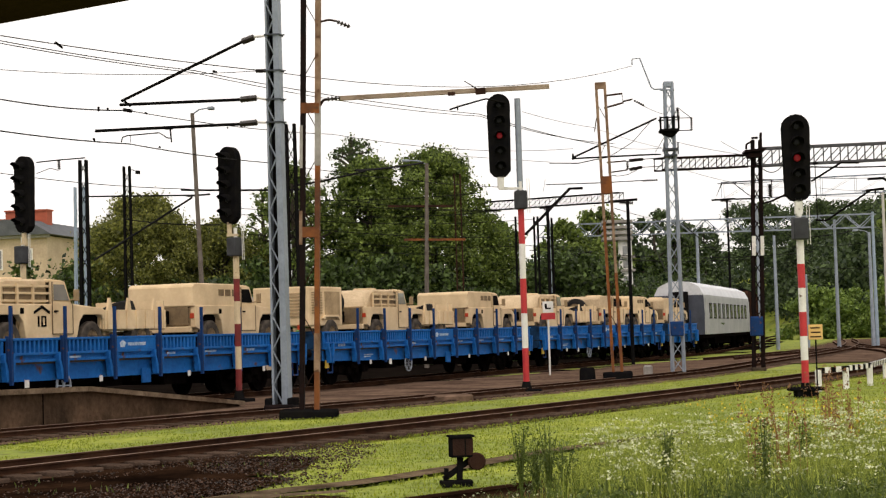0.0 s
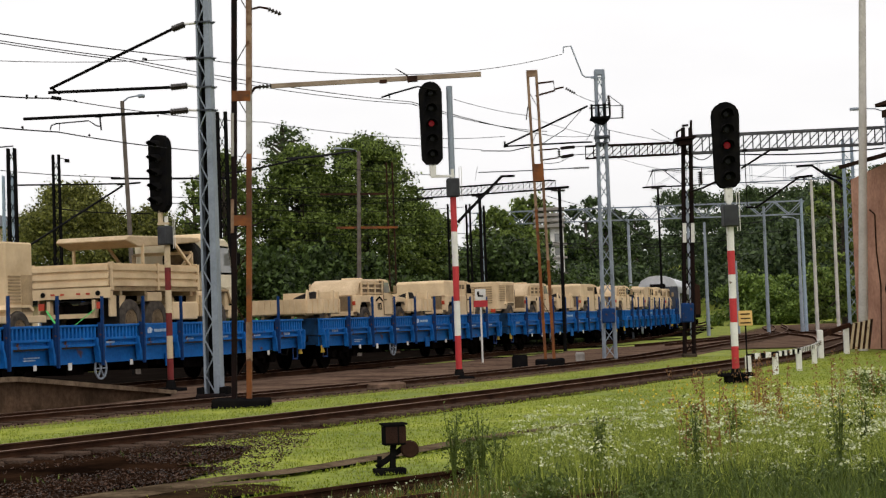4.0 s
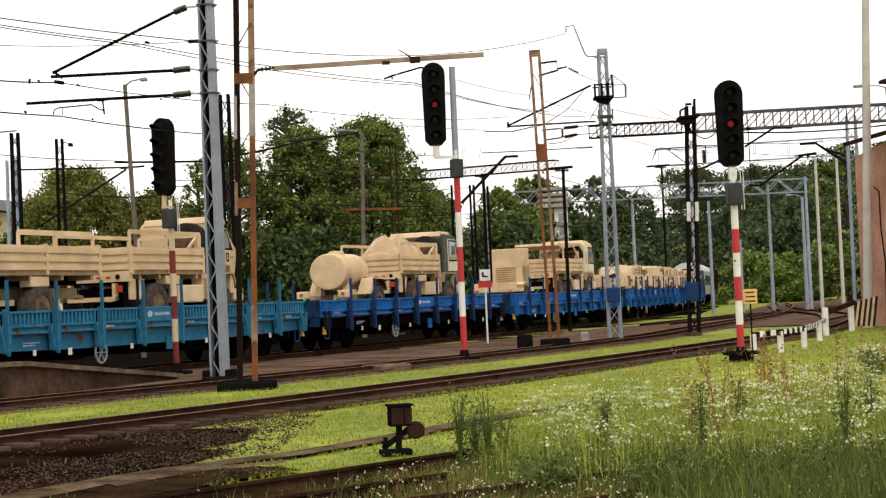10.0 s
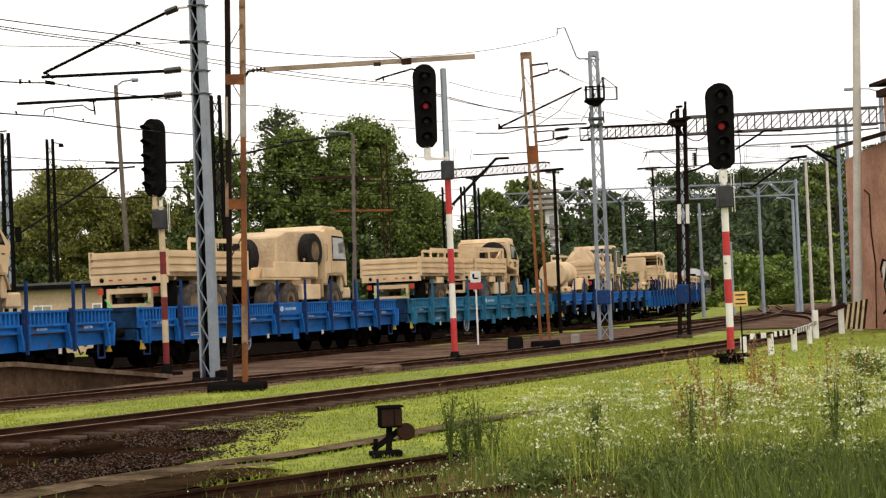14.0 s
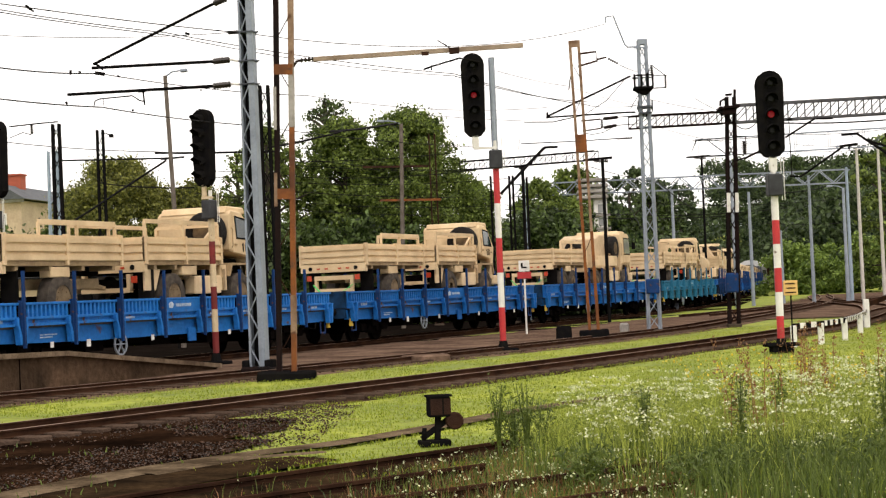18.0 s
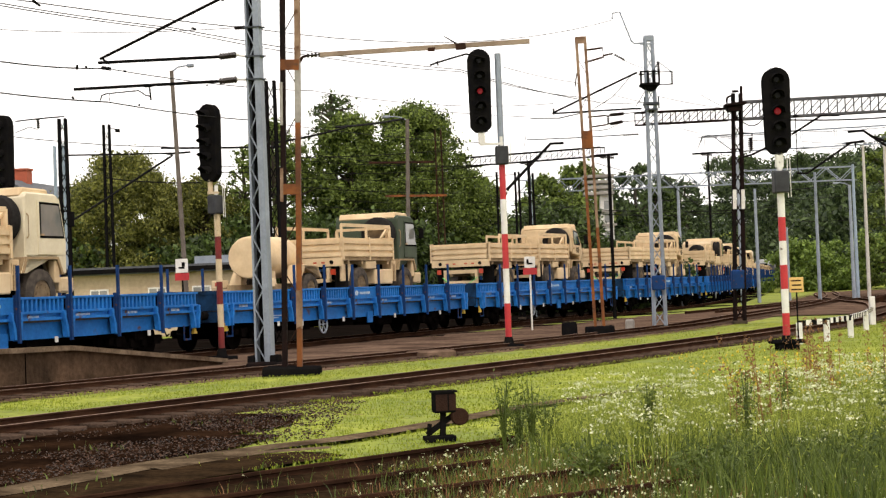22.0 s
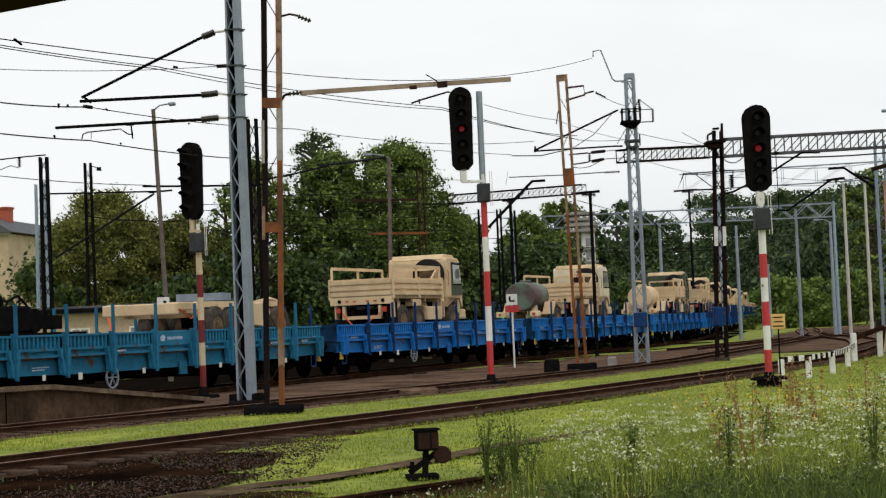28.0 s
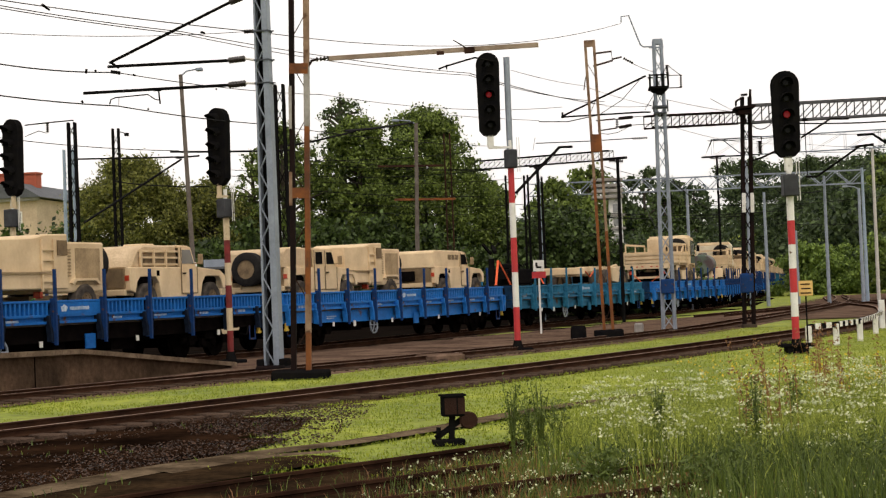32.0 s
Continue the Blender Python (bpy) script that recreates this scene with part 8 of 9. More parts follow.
for n, off, what, length in LOADS:
    if not isinstance(what, str):
        for key, lead in (("pintle", "short sand"), ("box", "sand-coloured generator"), ("tank", "sand-coloured water tank"), ("trl", "sand-coloured dropside"), ("shel_t", "large sand-coloured shelter")):
            if what["label"].startswith(lead):
                BY_KEY[key] = what
for n, off, what, length in LOADS:
    ob = copy_thing(BY_KEY[what], Matrix.Identity(4)) if isinstance(what, str) else what
    MOVING.append((ob, -PITCH * n + off, length, FLOOR + 0.005))

# ---- plants ----
rng = np.random.default_rng(5)


def cards_mesh(name, P, size, material, squash=1.0, aspect=0.6, up=0.0):
    """Small bent leaves (two triangles folded on the midrib), one at each point, each turned at random."""
    n = len(P)
    d = rng.normal(size=(n, 3))
    d[:, 2] = d[:, 2] * squash + up
    d /= np.linalg.norm(d, axis=1)[:, None]
    e = np.cross(d, rng.normal(size=(n, 3)))
    e /= np.linalg.norm(e, axis=1)[:, None]
    s = (size * rng.uniform(0.6, 1.35, n))[:, None]
    nrm = np.cross(d, e) * s * 0.12
    a, b, c, q = P - d * s * 0.5, P + e * s * aspect * 0.5 + nrm, P + d * s * 0.5, P - e * s * aspect * 0.5 + nrm
    V = np.stack([a, b, c, q], 1).reshape(-1, 3)
    me = bpy.data.meshes.new(name)
    idx = np.arange(n) * 4
    F = np.stack([idx, idx + 1, idx + 2, idx, idx + 2, idx + 3], 1).reshape(-1, 3)
    me.vertices.add(len(V))
    me.vertices.foreach_set("co", V.ravel())
    me.loops.add(F.size)
    me.loops.foreach_set("vertex_index", F.ravel())
    me.polygons.add(len(F))
    me.polygons.foreach_set("loop_start", np.arange(len(F)) * 3)
    me.update(calc_edges=True)
    me.materials.append(material)
    return me


def clump_points(centres, radii, per):
    """Points thick on the outside of many overlapping balls, thin within."""
    out = []
    for c, r in zip(centres, radii):
        n = int(1.5 * per * r * r)
        u = rng.normal(size=(n, 3))
        u /= np.linalg.norm(u, axis=1)[:, None]
        k = np.abs(rng.normal(0.62, 0.36, n))
        u[:, 2] *= 0.72
        out.append(np.asarray(c) + u * (r * k)[:, None])
    return np.concatenate(out)


def tree(x, y, h, spread, material, label, base=0.2, leaf=0.30, per=240, clumps=34, lean=0.0, z0=0.0, dome=False, puff=(0.13, 0.25)):
    t = thing("tree", label, "tree", at=pose(x, y, z0), group="trees beyond the tracks")
    trunk = Shape().tube([(0, 0, -0.2), (0.1 + lean * 0.3, 0.05, h * 0.3), (0.05 + lean * 0.7, -0.1, h * 0.6), (lean, 0, h * 0.88)], 0.028 * h, 9, 0.006 * h)
    part("trunk", trunk, BARK, t, smooth=True)
    cs, rs = [], []
    for i in range(clumps):
        a = rng.uniform(0, 2 * math.pi)
        k = rng.uniform(0, 1)
        z = h * (base + (0.93 - base) * k)
        wide = math.sqrt(1 - k ** 2.6) * (0.8 + 0.2 * min(1, k * 4)) if dome else math.sin(math.pi * min(1, 0.18 + 0.80 * k)) ** 0.7
        rad = spread * wide * math.sqrt(rng.uniform(0.25 if dome else 0.08, 1.0)) * (0.9 + 0.2 * math.sin(3 * a))
        cs.append((rad * math.cos(a) + lean * k, rad * math.sin(a), z))
        rs.append(spread * rng.uniform(*puff))
        if i % 4 == 0:
            zz = max(h * 0.2, z - rad * 0.6)
            part("limb", Shape().tube([(lean * zz / h * 0.8, 0, zz), (cs[-1][0] * 0.55, cs[-1][1] * 0.55, zz + (z - zz) * 0.7), cs[-1]], 0.009 * h, 5, 0.002 * h), BARK, t)
    P = clump_points(cs, rs, per)
    part("crown", cards_mesh("crown", P, leaf, material), material, t, "leafy crown with gaps")
    return t


tree(-5.5, 100, 12.9, 5.0, LEAF, "large broad green tree behind the train", base=0.14, clumps=360, per=400, leaf=0.20, dome=True, puff=(0.09, 0.19))
tree(-10.4, 103, 14.8, 2.9, LEAF_DARK, "tall airy tree with sky showing through", base=0.3, clumps=170, per=130, leaf=0.19, puff=(0.09, 0.2))
tree(-1.7, 103, 8.6, 2.7, LEAF, "low green tree beside a larger one", base=0.1, clumps=110, per=300, leaf=0.25, dome=True)
tree(-9.2, 101, 12.7, 3.7, LEAF, "dark green tree filling the gap beside a dome-shaped one", base=0.08, clumps=220, per=280, leaf=0.24, dome=True, puff=(0.12, 0.24))
tree(-21.5, 95, 10.3, 4.6, LEAF_YELLOW, "yellow-green tree behind the hut", base=0.08, clumps=300, per=470, leaf=0.18, dome=True, puff=(0.10, 0.22))
tree(-17.3, 97, 8.9, 3.4, LEAF_YELLOW, "yellow-green tree beside a wooden pole", base=0.08, clumps=210, per=430, leaf=0.18, dome=True, puff=(0.10, 0.24))
tree(-13.5, 99, 12.5, 3.1, LEAF, "green tree with gaps behind a grey mast", base=0.10, clumps=190, per=260, leaf=0.20, dome=True, puff=(0.11, 0.22))
tree(-15.4, 100, 11.4, 1.9, LEAF, "slender airy green tree behind a signal", base=0.10, clumps=90, per=200, leaf=0.20, puff=(0.12, 0.24))
tree(-17.8, 104, 8.2, 3.6, LEAF_DARK, "dark green tree behind yellower ones", base=0.1, clumps=120, per=240)
tree(2.5, 118, 9.7, 2.8, LEAF, "green tree beyond the masts", base=0.1, clumps=120, per=260, leaf=0.28, dome=True)
tree(5.4, 130, 11.6, 3.4, LEAF, "green tree beyond the masts", base=0.1, clumps=64, per=200, leaf=0.36)
tree(13.0, 152, 10.4, 3.6, LEAF_DARK, "dark green tree near the white tower", base=0.1, clumps=64, per=200, leaf=0.38)
tree(28.5, 128, 12.6, 3.4, LEAF, "green tree behind the pink house", base=0.1, clumps=70, per=220, leaf=0.36)
tree(33.0, 132, 13.2, 3.6, LEAF_DARK, "dark green tree behind the pink house", base=0.1, clumps=70, per=220, leaf=0.38)

for x, y, top, spread in ((7.0, 188, 12.6, 3.6), (10.6, 191, 13.4, 3.8), (14.0, 190, 15.6, 3.6), (17.4, 196, 14.4, 3.9), (20.6, 201, 14.2, 3.9)):
    tree(x, y, top - hill(x, y), spread, LEAF_FAR, "dark distant tree on the edge of the wood", base=0.06, clumps=70, per=45, leaf=0.52, z0=hill(x, y), dome=True, puff=(0.16, 0.30))


def hedge(name, label, pts, h, w, material, n, leaf):
    line = spline([(x, y, 0) for x, y in pts], 1.0)
    cs, rs = [], []
    for i in range(n):
        p = line[int(rng.integers(len(line)))]
        z = h * rng.uniform(0.1, 0.92) * (0.8 + 0.25 * math.sin(p.x * 0.7))
        cs.append((p.x + rng.normal() * w * 0.4, p.y + rng.normal() * w * 0.4, hill(p.x, p.y) + z))
        rs.append(rng.uniform(0.6, 1.2) * h * 0.2)
    ob = new(name, cards_mesh(name, clump_points(cs, rs, 190), leaf, material))
    tagged(ob, label, "hedge", kind="stuff")


hedge("hedge", "dark green undergrowth behind the train", [(-25, 94), (-19, 93), (-14, 93), (-2, 97), (8, 106)], 6.2, 2.4, LEAF_DARK, 430, 0.32)
hedge("bushes", "mixed green bushes beyond the yard", [(0, 112), (8, 124), (13, 150), (16, 176)], 5.6, 4.0, LEAF_FAR, 260, 0.42)
hedge("bushes", "bright green bushes along the far edge of the yard", [(29.5, 180), (35, 174), (42, 170), (54, 162)], 5.6, 3.4, LEAF_BRIGHT, 330, 0.42)


def far_wood():
    cs, rs = [], []
    for i in range(1500):
        x = rng.uniform(-4, 95)
        y = rng.uniform(185, 345)
        g = hill(x, y)
        if y < 170 + 0.45 * x or x > 0.36 * y - 3 or line_gap(x, y) < 6.5:
            continue
        h = rng.uniform(9.0, 14.5) * (0.8 + 0.2 * math.sin(x * 0.21) * math.sin(y * 0.13))
        if x < 0.118 * y:
            h *= 0.42 if rng.uniform() > 0.05 else 0.95
        r = rng.uniform(2.2, 3.4)
        for k in range(5):
            cs.append((x + rng.normal() * 1.0, y + rng.normal() * 1.0, g + h * (0.16 + 0.19 * k)))
            rs.append(r * (1.05 - 0.14 * k))
    for i in range(190):
        x, y = rng.uniform(5, 125), rng.uniform(385, 430)
        for k in range(5):
            cs.append((x + rng.normal(), y, (7.0 + 5.2 * k) * (1.0 if x > 0.118 * y else 0.62)))
            rs.append(4.4 - 0.55 * k)
    ob = new("far_wood", cards_mesh("far_wood", clump_points(cs, rs, 20), 0.72, LEAF_FAR))
    tagged(ob, "dense green wood on a far hillside", "wood", kind="stuff")


far_wood()


def blades_mesh(name, xy, h, w, material, bend=0.35, z=0.0):
    """Upright three-sided slivers: grass blades and stems."""
    n = len(xy)
    a = rng.uniform(0, 2 * math.pi, n)
    H = h * rng.uniform(0.5, 1.25, n)
    W = w * rng.uniform(0.7, 1.3, n)
    tip = rng.normal(size=(n, 2)) * (bend * H)[:, None]
    base = np.column_stack([xy, np.full(n, z) if np.isscalar(z) else z])
    s = np.column_stack([np.cos(a) * W, np.sin(a) * W, np.zeros(n)])
    mid = base + np.column_stack([tip * 0.35, H * 0.6])
    top = base + np.column_stack([tip, H])
    V = np.stack([base - s, base + s, mid + s * 0.7, mid - s * 0.7, top], 1).reshape(-1, 3)
    i = np.arange(n) * 5
    F = np.stack([i, i + 1, i + 2, i, i + 2, i + 3, i + 3, i + 2, i + 4], 1).reshape(-1, 3)
    me = bpy.data.meshes.new(name)
    me.vertices.add(len(V))
    me.vertices.foreach_set("co", V.ravel())
    me.loops.add(F.size)
    me.loops.foreach_set("vertex_index", F.ravel())
    me.polygons.add(len(F))
    me.polygons.foreach_set("loop_start", np.arange(len(F)) * 3)
    me.update(calc_edges=True)
    me.materials.append(material)
    return me, top


def side_of(line_pts, xy):
    """Signed distance to the right of a polyline (nearest segment)."""
    best = np.full(len(xy), 1e9)
    sign = np.zeros(len(xy))
    for (x0, y0), (x1, y1) in zip(line_pts, line_pts[1:]):
        dx, dy = x1 - x0, y1 - y0
        L2 = dx * dx + dy * dy
        k = np.clip(((xy[:, 0] - x0) * dx + (xy[:, 1] - y0) * dy) / L2, 0, 1)
        ex, ey = xy[:, 0] - x0 - k * dx, xy[:, 1] - y0 - k * dy
        d = np.hypot(ex, ey)
        s = ex * dy - ey * dx
        m = d < best
        best[m], sign[m] = d[m], np.sign(s[m])
    return best * sign


def scatter(n, x0, x1, y0, y1):
    xy = np.column_stack([rng.uniform(x0, x1, n), rng.uniform(y0, y1, n)])
    return xy[np.abs(xy[:, 0]) < xy[:, 1] * 0.36 + 1.0]


def patchy(xy, scale, cut):
    return np.array([noise.noise((x * scale, y * scale, 3.3)) > cut for x, y in xy])


EARTH_LINE = [(-12.5, 9.5), (-8.3, 15.0), (-5.6, 19.2), (-4.2, 21.4), (-3.3, 22.8), (-2.6, 24.3)]
# short mossy grass between the tracks
xy = scatter(260000, -9, 16, 14, 62)
keep = rng.uniform(0, 1, len(xy)) < np.clip(26.0 / xy[:, 1], 0.25, 1.0) ** 1.2
xy = xy[keep]
dn, ds, df = side_of(LINE_NEAR, xy), side_of(LINE_SECOND, xy), np.min([np.abs(side_of(r_, xy)) for r_ in FRONT_RAILS], axis=0)
earth = side_of(EARTH_LINE, xy)
path = side_of([(-5.6, 13.0), (-4.3, 15.6), (-3.5, 17.3), (-2.8, 18.4), (-2.0, 19.3), (-1.09, 20.8), (-0.39, 22.3), (0.4, 23.9), (2.6, 27.2)], xy)
ok = ((xy[:, 1] > 16.2 - 0.55 * (xy[:, 0] + 2.4)) | (xy[:, 0] > 0.3) | (rng.uniform(0, 1, len(xy)) < 0.05)) & ((dn > 0.82) | ((dn < -0.8) & (ds > 0.95))) & (df > 0.1 + 0.25 * rng.uniform(0, 1, len(xy)) ** 2) & (np.abs(path) > 0.22) & ((xy[:, 0] > -2.7 + 0.35 * rng.normal(size=len(xy)) - np.clip(xy[:, 1] - 23.5, 0, 9) * 0.5) | (dn < 0))
xy = xy[ok & (patchy(xy, 0.9, -0.30))]
me, _ = blades_mesh("grass", xy, 0.032, 0.007, GRASS)
tagged(new("grass", me), "short yellow-green mossy grass between tracks", "grass", kind="stuff")

# tall flowering weeds in front
WEED_EDGE = [(0.04, 21.22), (0.73, 20.98), (1.47, 21.72), (2.14, 21.34), (2.84, 21.34), (3.63, 21.85), (6.07, 23.87)]
edge_y = lambda xy: np.interp(xy[:, 0], [p[0] for p in WEED_EDGE], [p[1] for p in WEED_EDGE])
xy = scatter(120000, 0.0, 12.5, 11.5, 29)
df = side_of([(-0.3, 12.0), (-0.1, 15.0), (0.1, 18.0), (1.0, 21.0), (3.2, 26.5), (9.0, 36.0)], xy)
ok = (df > 0.0) & (rng.uniform(0, 1, len(xy)) < np.clip(df / 0.9, 0.15, 1)) & (side_of(LINE_NEAR, xy) > 3.6)
front_ = side_of(FRONT_RAILS[2], xy)
ok &= (front_ < -0.25) | (xy[:, 0] > 1.5 + 0.35 * rng.normal(size=len(xy)))
ok &= xy[:, 1] < edge_y(xy) + 0.8 * rng.normal(size=len(xy))
xy = xy[ok & patchy(xy, 0.5, -0.45)]
hgt = 0.42
dark_ = rng.uniform(0, 1, len(xy)) < np.clip((17.0 - xy[:, 1]) / 2.6, 0.16, 0.96)
me, _ = blades_mesh("green_weeds", xy[dark_], hgt * 0.85, 0.005, WEED_DARK, bend=0.25)
tagged(new("green_weeds", me), "darker green weeds among paler ones", "weeds", kind="stuff")
me, tops = blades_mesh("tall_weeds", xy[~dark_], hgt, 0.0038, WEED, bend=0.22)
tagged(new("tall_weeds", me), "tall pale green weeds and grasses", "weeds", kind="stuff")
sel = tops[(rng.uniform(0, 1, len(tops)) < 0.45)]
rep = np.repeat(sel, 4, axis=0)
rep = rep + rng.normal(size=rep.shape) * np.array([0.05, 0.05, 0.07]) - np.array([0, 0, 0.09])
tagged(new("weed_leaves", cards_mesh("weed_leaves", rep, 0.045, WEED, aspect=0.26)), "small leaves on tall weeds", "weeds", kind="stuff")

# white umbels, most of them at the middle of the patch
ux = scatter(2600, 0.6, 9.5, 14.0, 27)
ok = (side_of([(0.1, 18.0), (1.0, 21.0), (3.2, 26.5), (9.0, 36.0)], ux) > 0.15) & (side_of(LINE_NEAR, ux) > 4.0) & patchy(ux, 0.42, -0.15) & (ux[:, 1] < edge_y(ux) + 0.3)
ux = ux[ok]
me, utops = blades_mesh("umbel_stems", ux, 0.52, 0.006, WEED, bend=0.12)
tagged(new("umbel_stems", me), "thin stems of white umbels", "weeds", kind="stuff")
rep = np.repeat(utops, 10, axis=0)
rep = rep + rng.normal(size=rep.shape) * np.array([0.048, 0.048, 0.008])
tagged(new("umbel_flowers", cards_mesh("umbel_flowers", rep, 0.027, BLOSSOM, squash=0.35, aspect=0.9)), "flat white flower umbels among weeds", "flowers", kind="stuff")
yx = scatter(110, 2.4, 5.2, 19, 27)
me, yt = blades_mesh("yellow_flower_stems", yx, 0.45, 0.006, WEED, bend=0.12)
tagged(new("yellow_flower_stems", me), "stems of yellow flowers", "weeds", kind="stuff")
rep = np.repeat(yt, 6, axis=0) + rng.normal(size=(len(yt) * 6, 3)) * np.array([0.03, 0.03, 0.05])
tagged(new("yellow_flowers", cards_mesh("yellow_flowers", rep, 0.035, GOLDEN, aspect=0.9)), "small yellow flower heads", "flowers", kind="stuff")
# sorrel spikes
for cx, cy in ((3.4, 19.5), (4.6, 21.0), (2.3, 16.5), (6.1, 22.5), (5.2, 18.0), (4.1, 24.0), (7.2, 24.5)):
    q = np.column_stack([rng.normal(cx, 0.16, 14), rng.normal(cy, 0.2, 14)])
    me, st = blades_mesh("sorrel", q, 0.95, 0.006, SORREL, bend=0.06)
    rep = np.repeat(st, 26, axis=0)
    rep[:, 2] -= rng.uniform(0, 0.42, len(rep))
    rep[:, :2] += rng.normal(size=(len(rep), 2)) * 0.018
    s_ = new("sorrel", cards_mesh("sorrel", rep, 0.04, SORREL, aspect=0.5))
    tagged(s_, "reddish brown sorrel seed spikes", "weeds", kind="stuff")
    st_ = new("sorrel_stems", me)
    tagged(st_, "thin reddish sorrel stems", "weeds", kind="stuff")


def shrub(x, y, h, r, material, label, n=900, leaf=0.06):
    t = thing("shrub", label, "shrub", at=pose(x, y, 0), group="wild shrubs")
    s = Shape()
    cs = []
    for i in range(16):
        a, k = rng.uniform(0, 2 * math.pi), rng.uniform(0.2, 1)
        tip = Vector((r * k * math.cos(a), r * k * math.sin(a), h * rng.uniform(0.6, 1.0)))
        s.tube([(0, 0, 0), (tip.x * 0.4, tip.y * 0.4, tip.z * 0.6), tip], 0.008, 4, 0.003)
        for q in np.linspace(0.3, 1.0, 8):
            cs.append((tip.x * q, tip.y * q, tip.z * q))
    part("stem", s, WEED_DARK, t, "branching stem")
    P = np.repeat(np.array(cs), max(1, n // len(cs)), axis=0)
    P = P + rng.normal(size=P.shape) * np.array([0.05, 0.05, 0.05])
    part("foliage", cards_mesh("leaves", P, leaf, material, aspect=0.35), material, t)


for x, y, h, r in ((2.4, 13.4, 0.40, 0.4), (3.3, 13.8, 0.45, 0.45), (1.5, 13.4, 0.35, 0.4), (4.2, 16.2, 0.9, 0.28), (4.4, 14.6, 0.42, 0.4), (2.9, 14.4, 0.36, 0.4), (1.7, 14.2, 0.34, 0.35), (0.6, 14.0, 0.35, 0.3), (4.0, 13.5, 0.6, 0.4)):
    shrub(x, y, h, r, WEED_DARK, "dark green wild shrub in the weeds", 620)
shrub(7.2, 30.5, 0.5, 0.55, WEED_DARK, "low bush with pale flowers in the grass", 900)
q = np.column_stack([rng.normal(7.2, 0.35, 60), rng.normal(30.5, 0.3, 60), rng.uniform(0.3, 0.55, 60)])
tagged(new("pale_blossoms", cards_mesh("pale_blossoms", np.repeat(q, 6, axis=0) + rng.normal(size=(360, 3)) * 0.03, 0.05, BLOSSOM, aspect=0.9)), "pale blossoms on a low bush", "flowers", kind="stuff")


# loose stones and ballast
def stones(name, label, xy, z, size, material):
    n = len(xy)
    k = np.array([(1, 0, 0), (-1, 0, 0), (0, 1, 0), (0, -1, 0), (0, 0, 0.7), (0, 0, -0.7)], float)
    R = size * rng.uniform(0.5, 1.4, (n, 1, 1)) * rng.uniform(0.65, 1.25, (n, 6, 1))
    ang = rng.uniform(0, math.pi, n)
    c, s = np.cos(ang)[:, None], np.sin(ang)[:, None]
    V = k[None] * R
    V = np.stack([V[..., 0] * c - V[..., 1] * s, V[..., 0] * s + V[..., 1] * c, V[..., 2]], -1)
    V = (V + np.column_stack([xy, z])[:, None]).reshape(-1, 3)
    f = np.array([(0, 2, 4), (2, 1, 4), (1, 3, 4), (3, 0, 4), (2, 0, 5), (1, 2, 5), (3, 1, 5), (0, 3, 5)])
    F = (f[None] + (np.arange(n) * 6)[:, None, None]).reshape(-1, 3)
    me = bpy.data.meshes.new(name)
    me.vertices.add(len(V))
    me.vertices.foreach_set("co", V.ravel())
    me.loops.add(F.size)
    me.loops.foreach_set("vertex_index", F.ravel())
    me.polygons.add(len(F))
    me.polygons.foreach_set("loop_start", np.arange(len(F)) * 3)
    me.update(calc_edges=True)
    me.materials.append(material)
    tagged(new(name, me), label, "stones", kind="stuff")


STONE = leafy("oily_stones", (0.006, 0.0034, 0.0022), (0.034, 0.019, 0.011), 0.0)
STONE.node_tree.nodes["Principled BSDF"].inputs["Specular IOR Level"].default_value = 0.0
xy = scatter(60000, -12, 4, 13, 48)
dn, earth, ds = side_of(LINE_NEAR, xy), side_of(EARTH_LINE, xy), side_of(LINE_SECOND, xy)
a_ = (np.abs(dn) < 0.68)
c_ = np.abs(ds) < 1.1
zz = np.where(a_, NEAR_Z - 0.13, np.where(c_, RAIL_Z - 0.13, 0.025))
okk = (a_ | c_) & (rng.uniform(0, 1, len(xy)) < 0.75)
stones("loose_ballast", "loose dark oily ballast stones", xy[okk], zz[okk], 0.022, STONE)
# sparse weeds on the oily earth
xy = scatter(2400, -11, 1.5, 13, 30)
earth = side_of(EARTH_LINE, xy)
xy = xy[(xy[:, 0] < -2.4) & (side_of(LINE_NEAR, xy) > 1.3) & patchy(xy, 0.8, 0.12)]
me, _ = blades_mesh("sparse_weeds", xy, 0.08, 0.009, WEED_DARK)
tagged(new("sparse_weeds", me), "sparse weeds on oily ground", "weeds", kind="stuff")
# dry growth between the sunken rails, with small white flowers
xy = scatter(26000, -2.5, 3.2, 11.5, 17.5)
near_ = side_of(FRONT_RAILS[1], xy)
xy = xy[(near_ > -0.9) & (rng.uniform(0, 1, len(xy)) < np.clip((xy[:, 0] + 1.6) / 2.2, 0.04, 1.0))]
dry = rng.uniform(0, 1, len(xy)) < 0.35
me, _ = blades_mesh("dry_grass", xy[dry], 0.13, 0.004, SORREL, bend=0.3)
tagged(new("dry_grass", me), "reddish dry grass between sunken rails", "grass", kind="stuff")
me, tp = blades_mesh("track_weeds", xy[~dry], 0.14, 0.0045, WEED_DARK, bend=0.3)
tagged(new("track_weeds", me), "weeds growing through disused rails", "weeds", kind="stuff")
sel = tp[rng.uniform(0, 1, len(tp)) < 0.07]
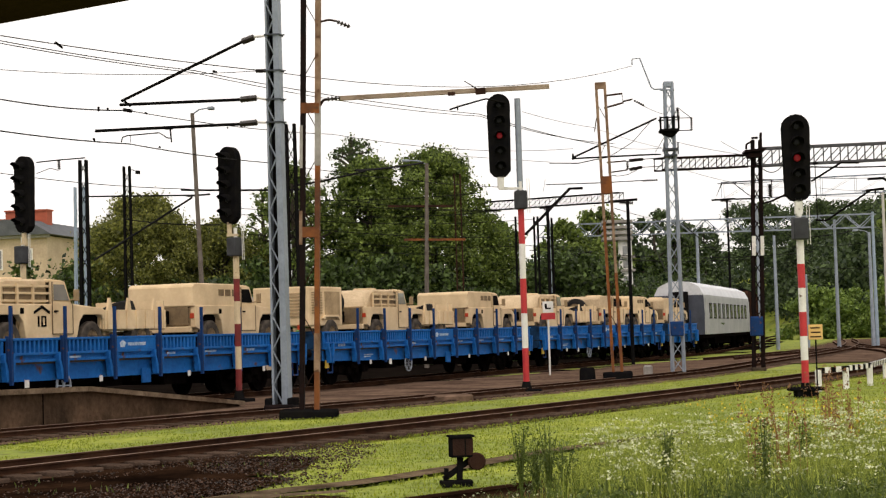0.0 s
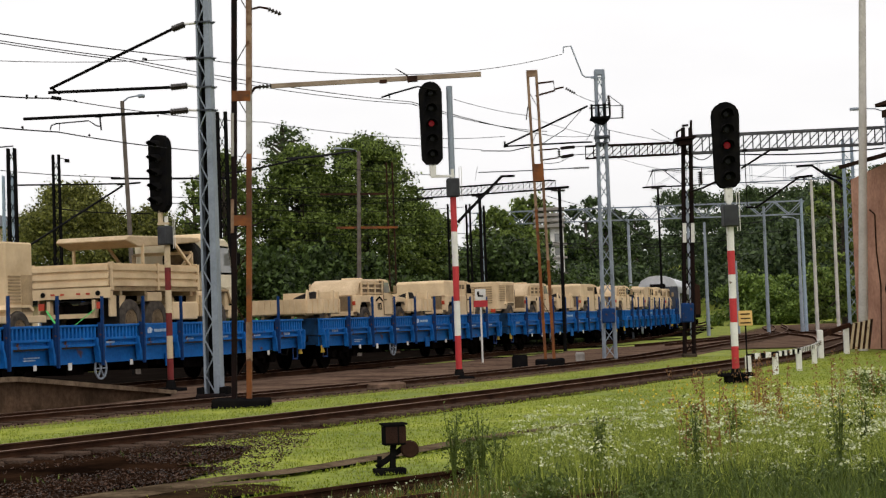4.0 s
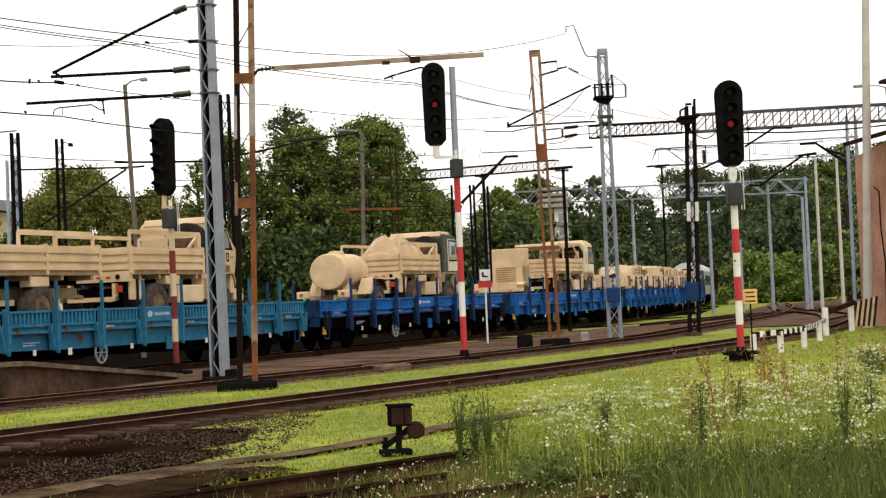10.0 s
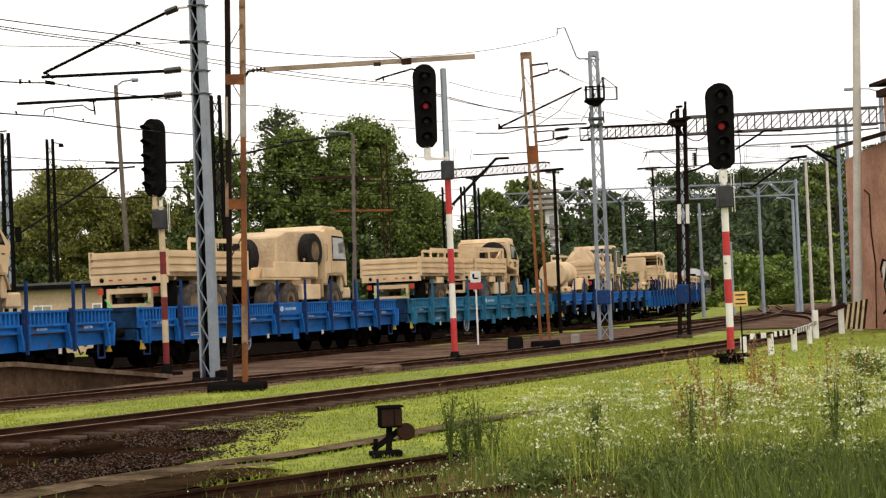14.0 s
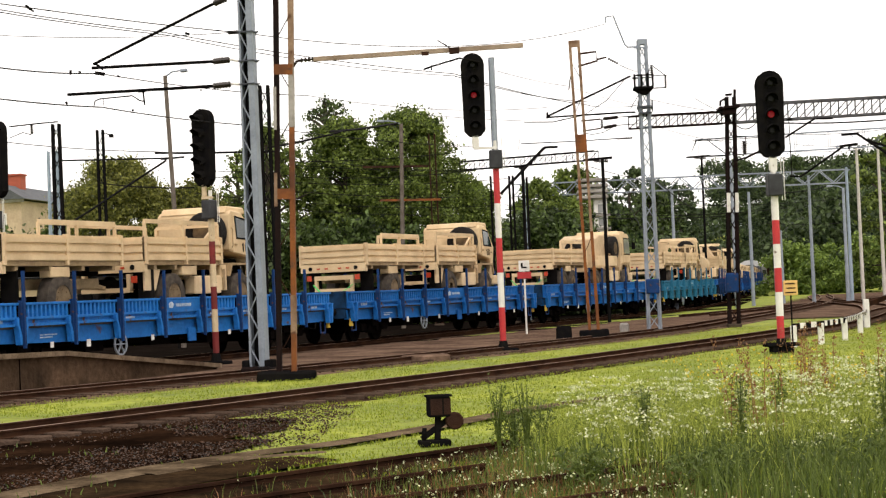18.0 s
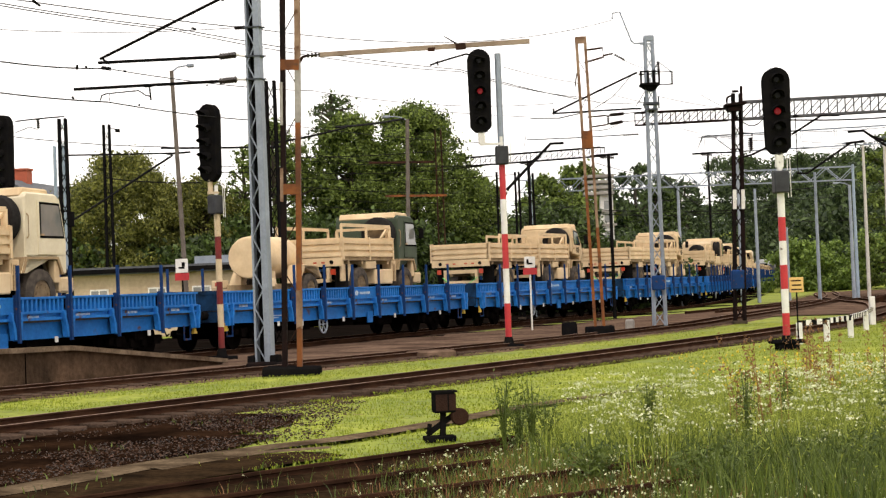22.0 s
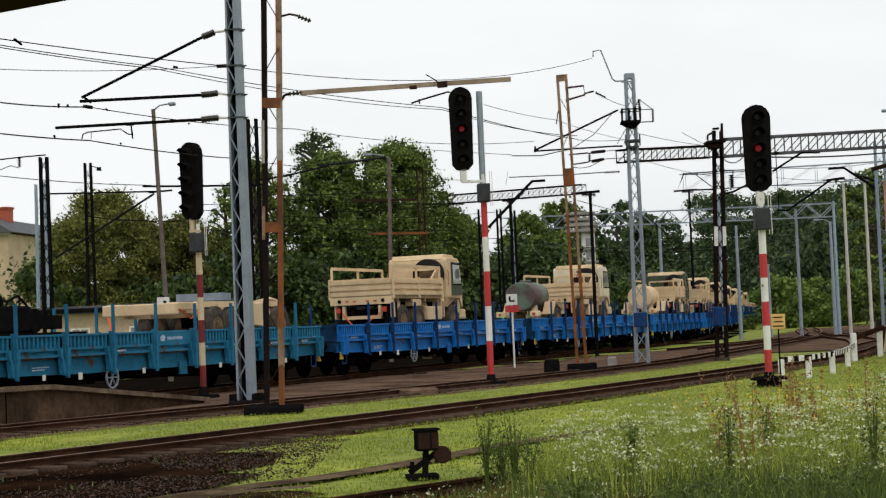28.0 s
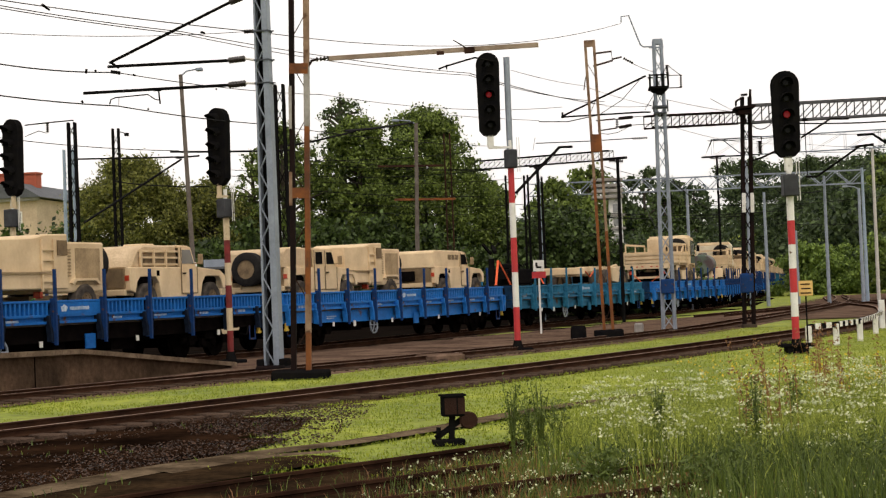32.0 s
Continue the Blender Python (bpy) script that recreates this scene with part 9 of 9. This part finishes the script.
tagged(new("small_white_flowers", cards_mesh("small_white_flowers", np.repeat(sel, 3, axis=0) + rng.normal(size=(len(sel) * 3, 3)) * 0.012, 0.02, BLOSSOM, aspect=0.9)), "tiny white flowers beside sunken rails", "flowers", kind="stuff")
for x, y, h, r in ((-0.12, 16.5, 0.78, 0.10), (0.02, 16.8, 0.66, 0.10), (0.14, 16.3, 0.80, 0.12), (0.3, 16.9, 0.6, 0.12), (1.25, 16.3, 0.75, 0.06), (2.1, 15.8, 0.8, 0.05), (3.3, 15.3, 0.9, 0.06), (2.7, 17.4, 0.75, 0.05), (3.9, 16.9, 0.8, 0.06)):
    shrub(x, y, h, r, WEED_DARK, "tall dark wild plant standing above weeds", 420, 0.042)
# dead leaves where the oily earth meets the grass
xy = scatter(30000, -8.5, -2.2, 14, 26)
dn = side_of(LINE_NEAR, xy)
far_ = 0.5 * np.abs(xy[:, 0] + 3.6 - 0.15 * (xy[:, 1] - 20)) + 0.25 * np.abs(rng.normal(size=len(xy)))
thin_ = rng.uniform(0, 1, len(xy)) < 0.13
xy = xy[(dn > 0.85) & ((far_ < 0.55 + 0.5 * rng.uniform(0, 1, len(xy))) | thin_) & (side_of([(-5.6, 13.0), (-4.3, 15.6), (-3.5, 17.3), (-2.8, 18.4), (-2.0, 19.3), (-1.09, 20.8), (-0.39, 22.3), (0.4, 23.9), (2.6, 27.2)], xy) < -0.25) & patchy(xy, 1.1, -0.35)]
q = np.column_stack([xy, rng.uniform(0.025, 0.045, len(xy))])
tagged(new("leaf_litter", cards_mesh("leaf_litter", q, 0.034, LITTER, squash=0.2, aspect=0.6)), "dead brown leaves on bare earth", "leaf litter", kind="stuff")


# ---- movement ----
def travelled(t):
    """Metres along the line of the train's mark, gathering speed from 6 to 8.7 m/s."""
    k = t / 16
    return 47.44 + k * (97.869 + k * (-5.589 + k * (35.741 + k * (-29.757 + k * (10.853 - 1.4655 * k)))))


def motions():
    for ob, lead, length, up in MOVING:
        walk(ob, [(t, Matrix.Translation((0, 0, up)) @ train_pose(travelled(t) + lead, length)) for t in range(33)])


motions()
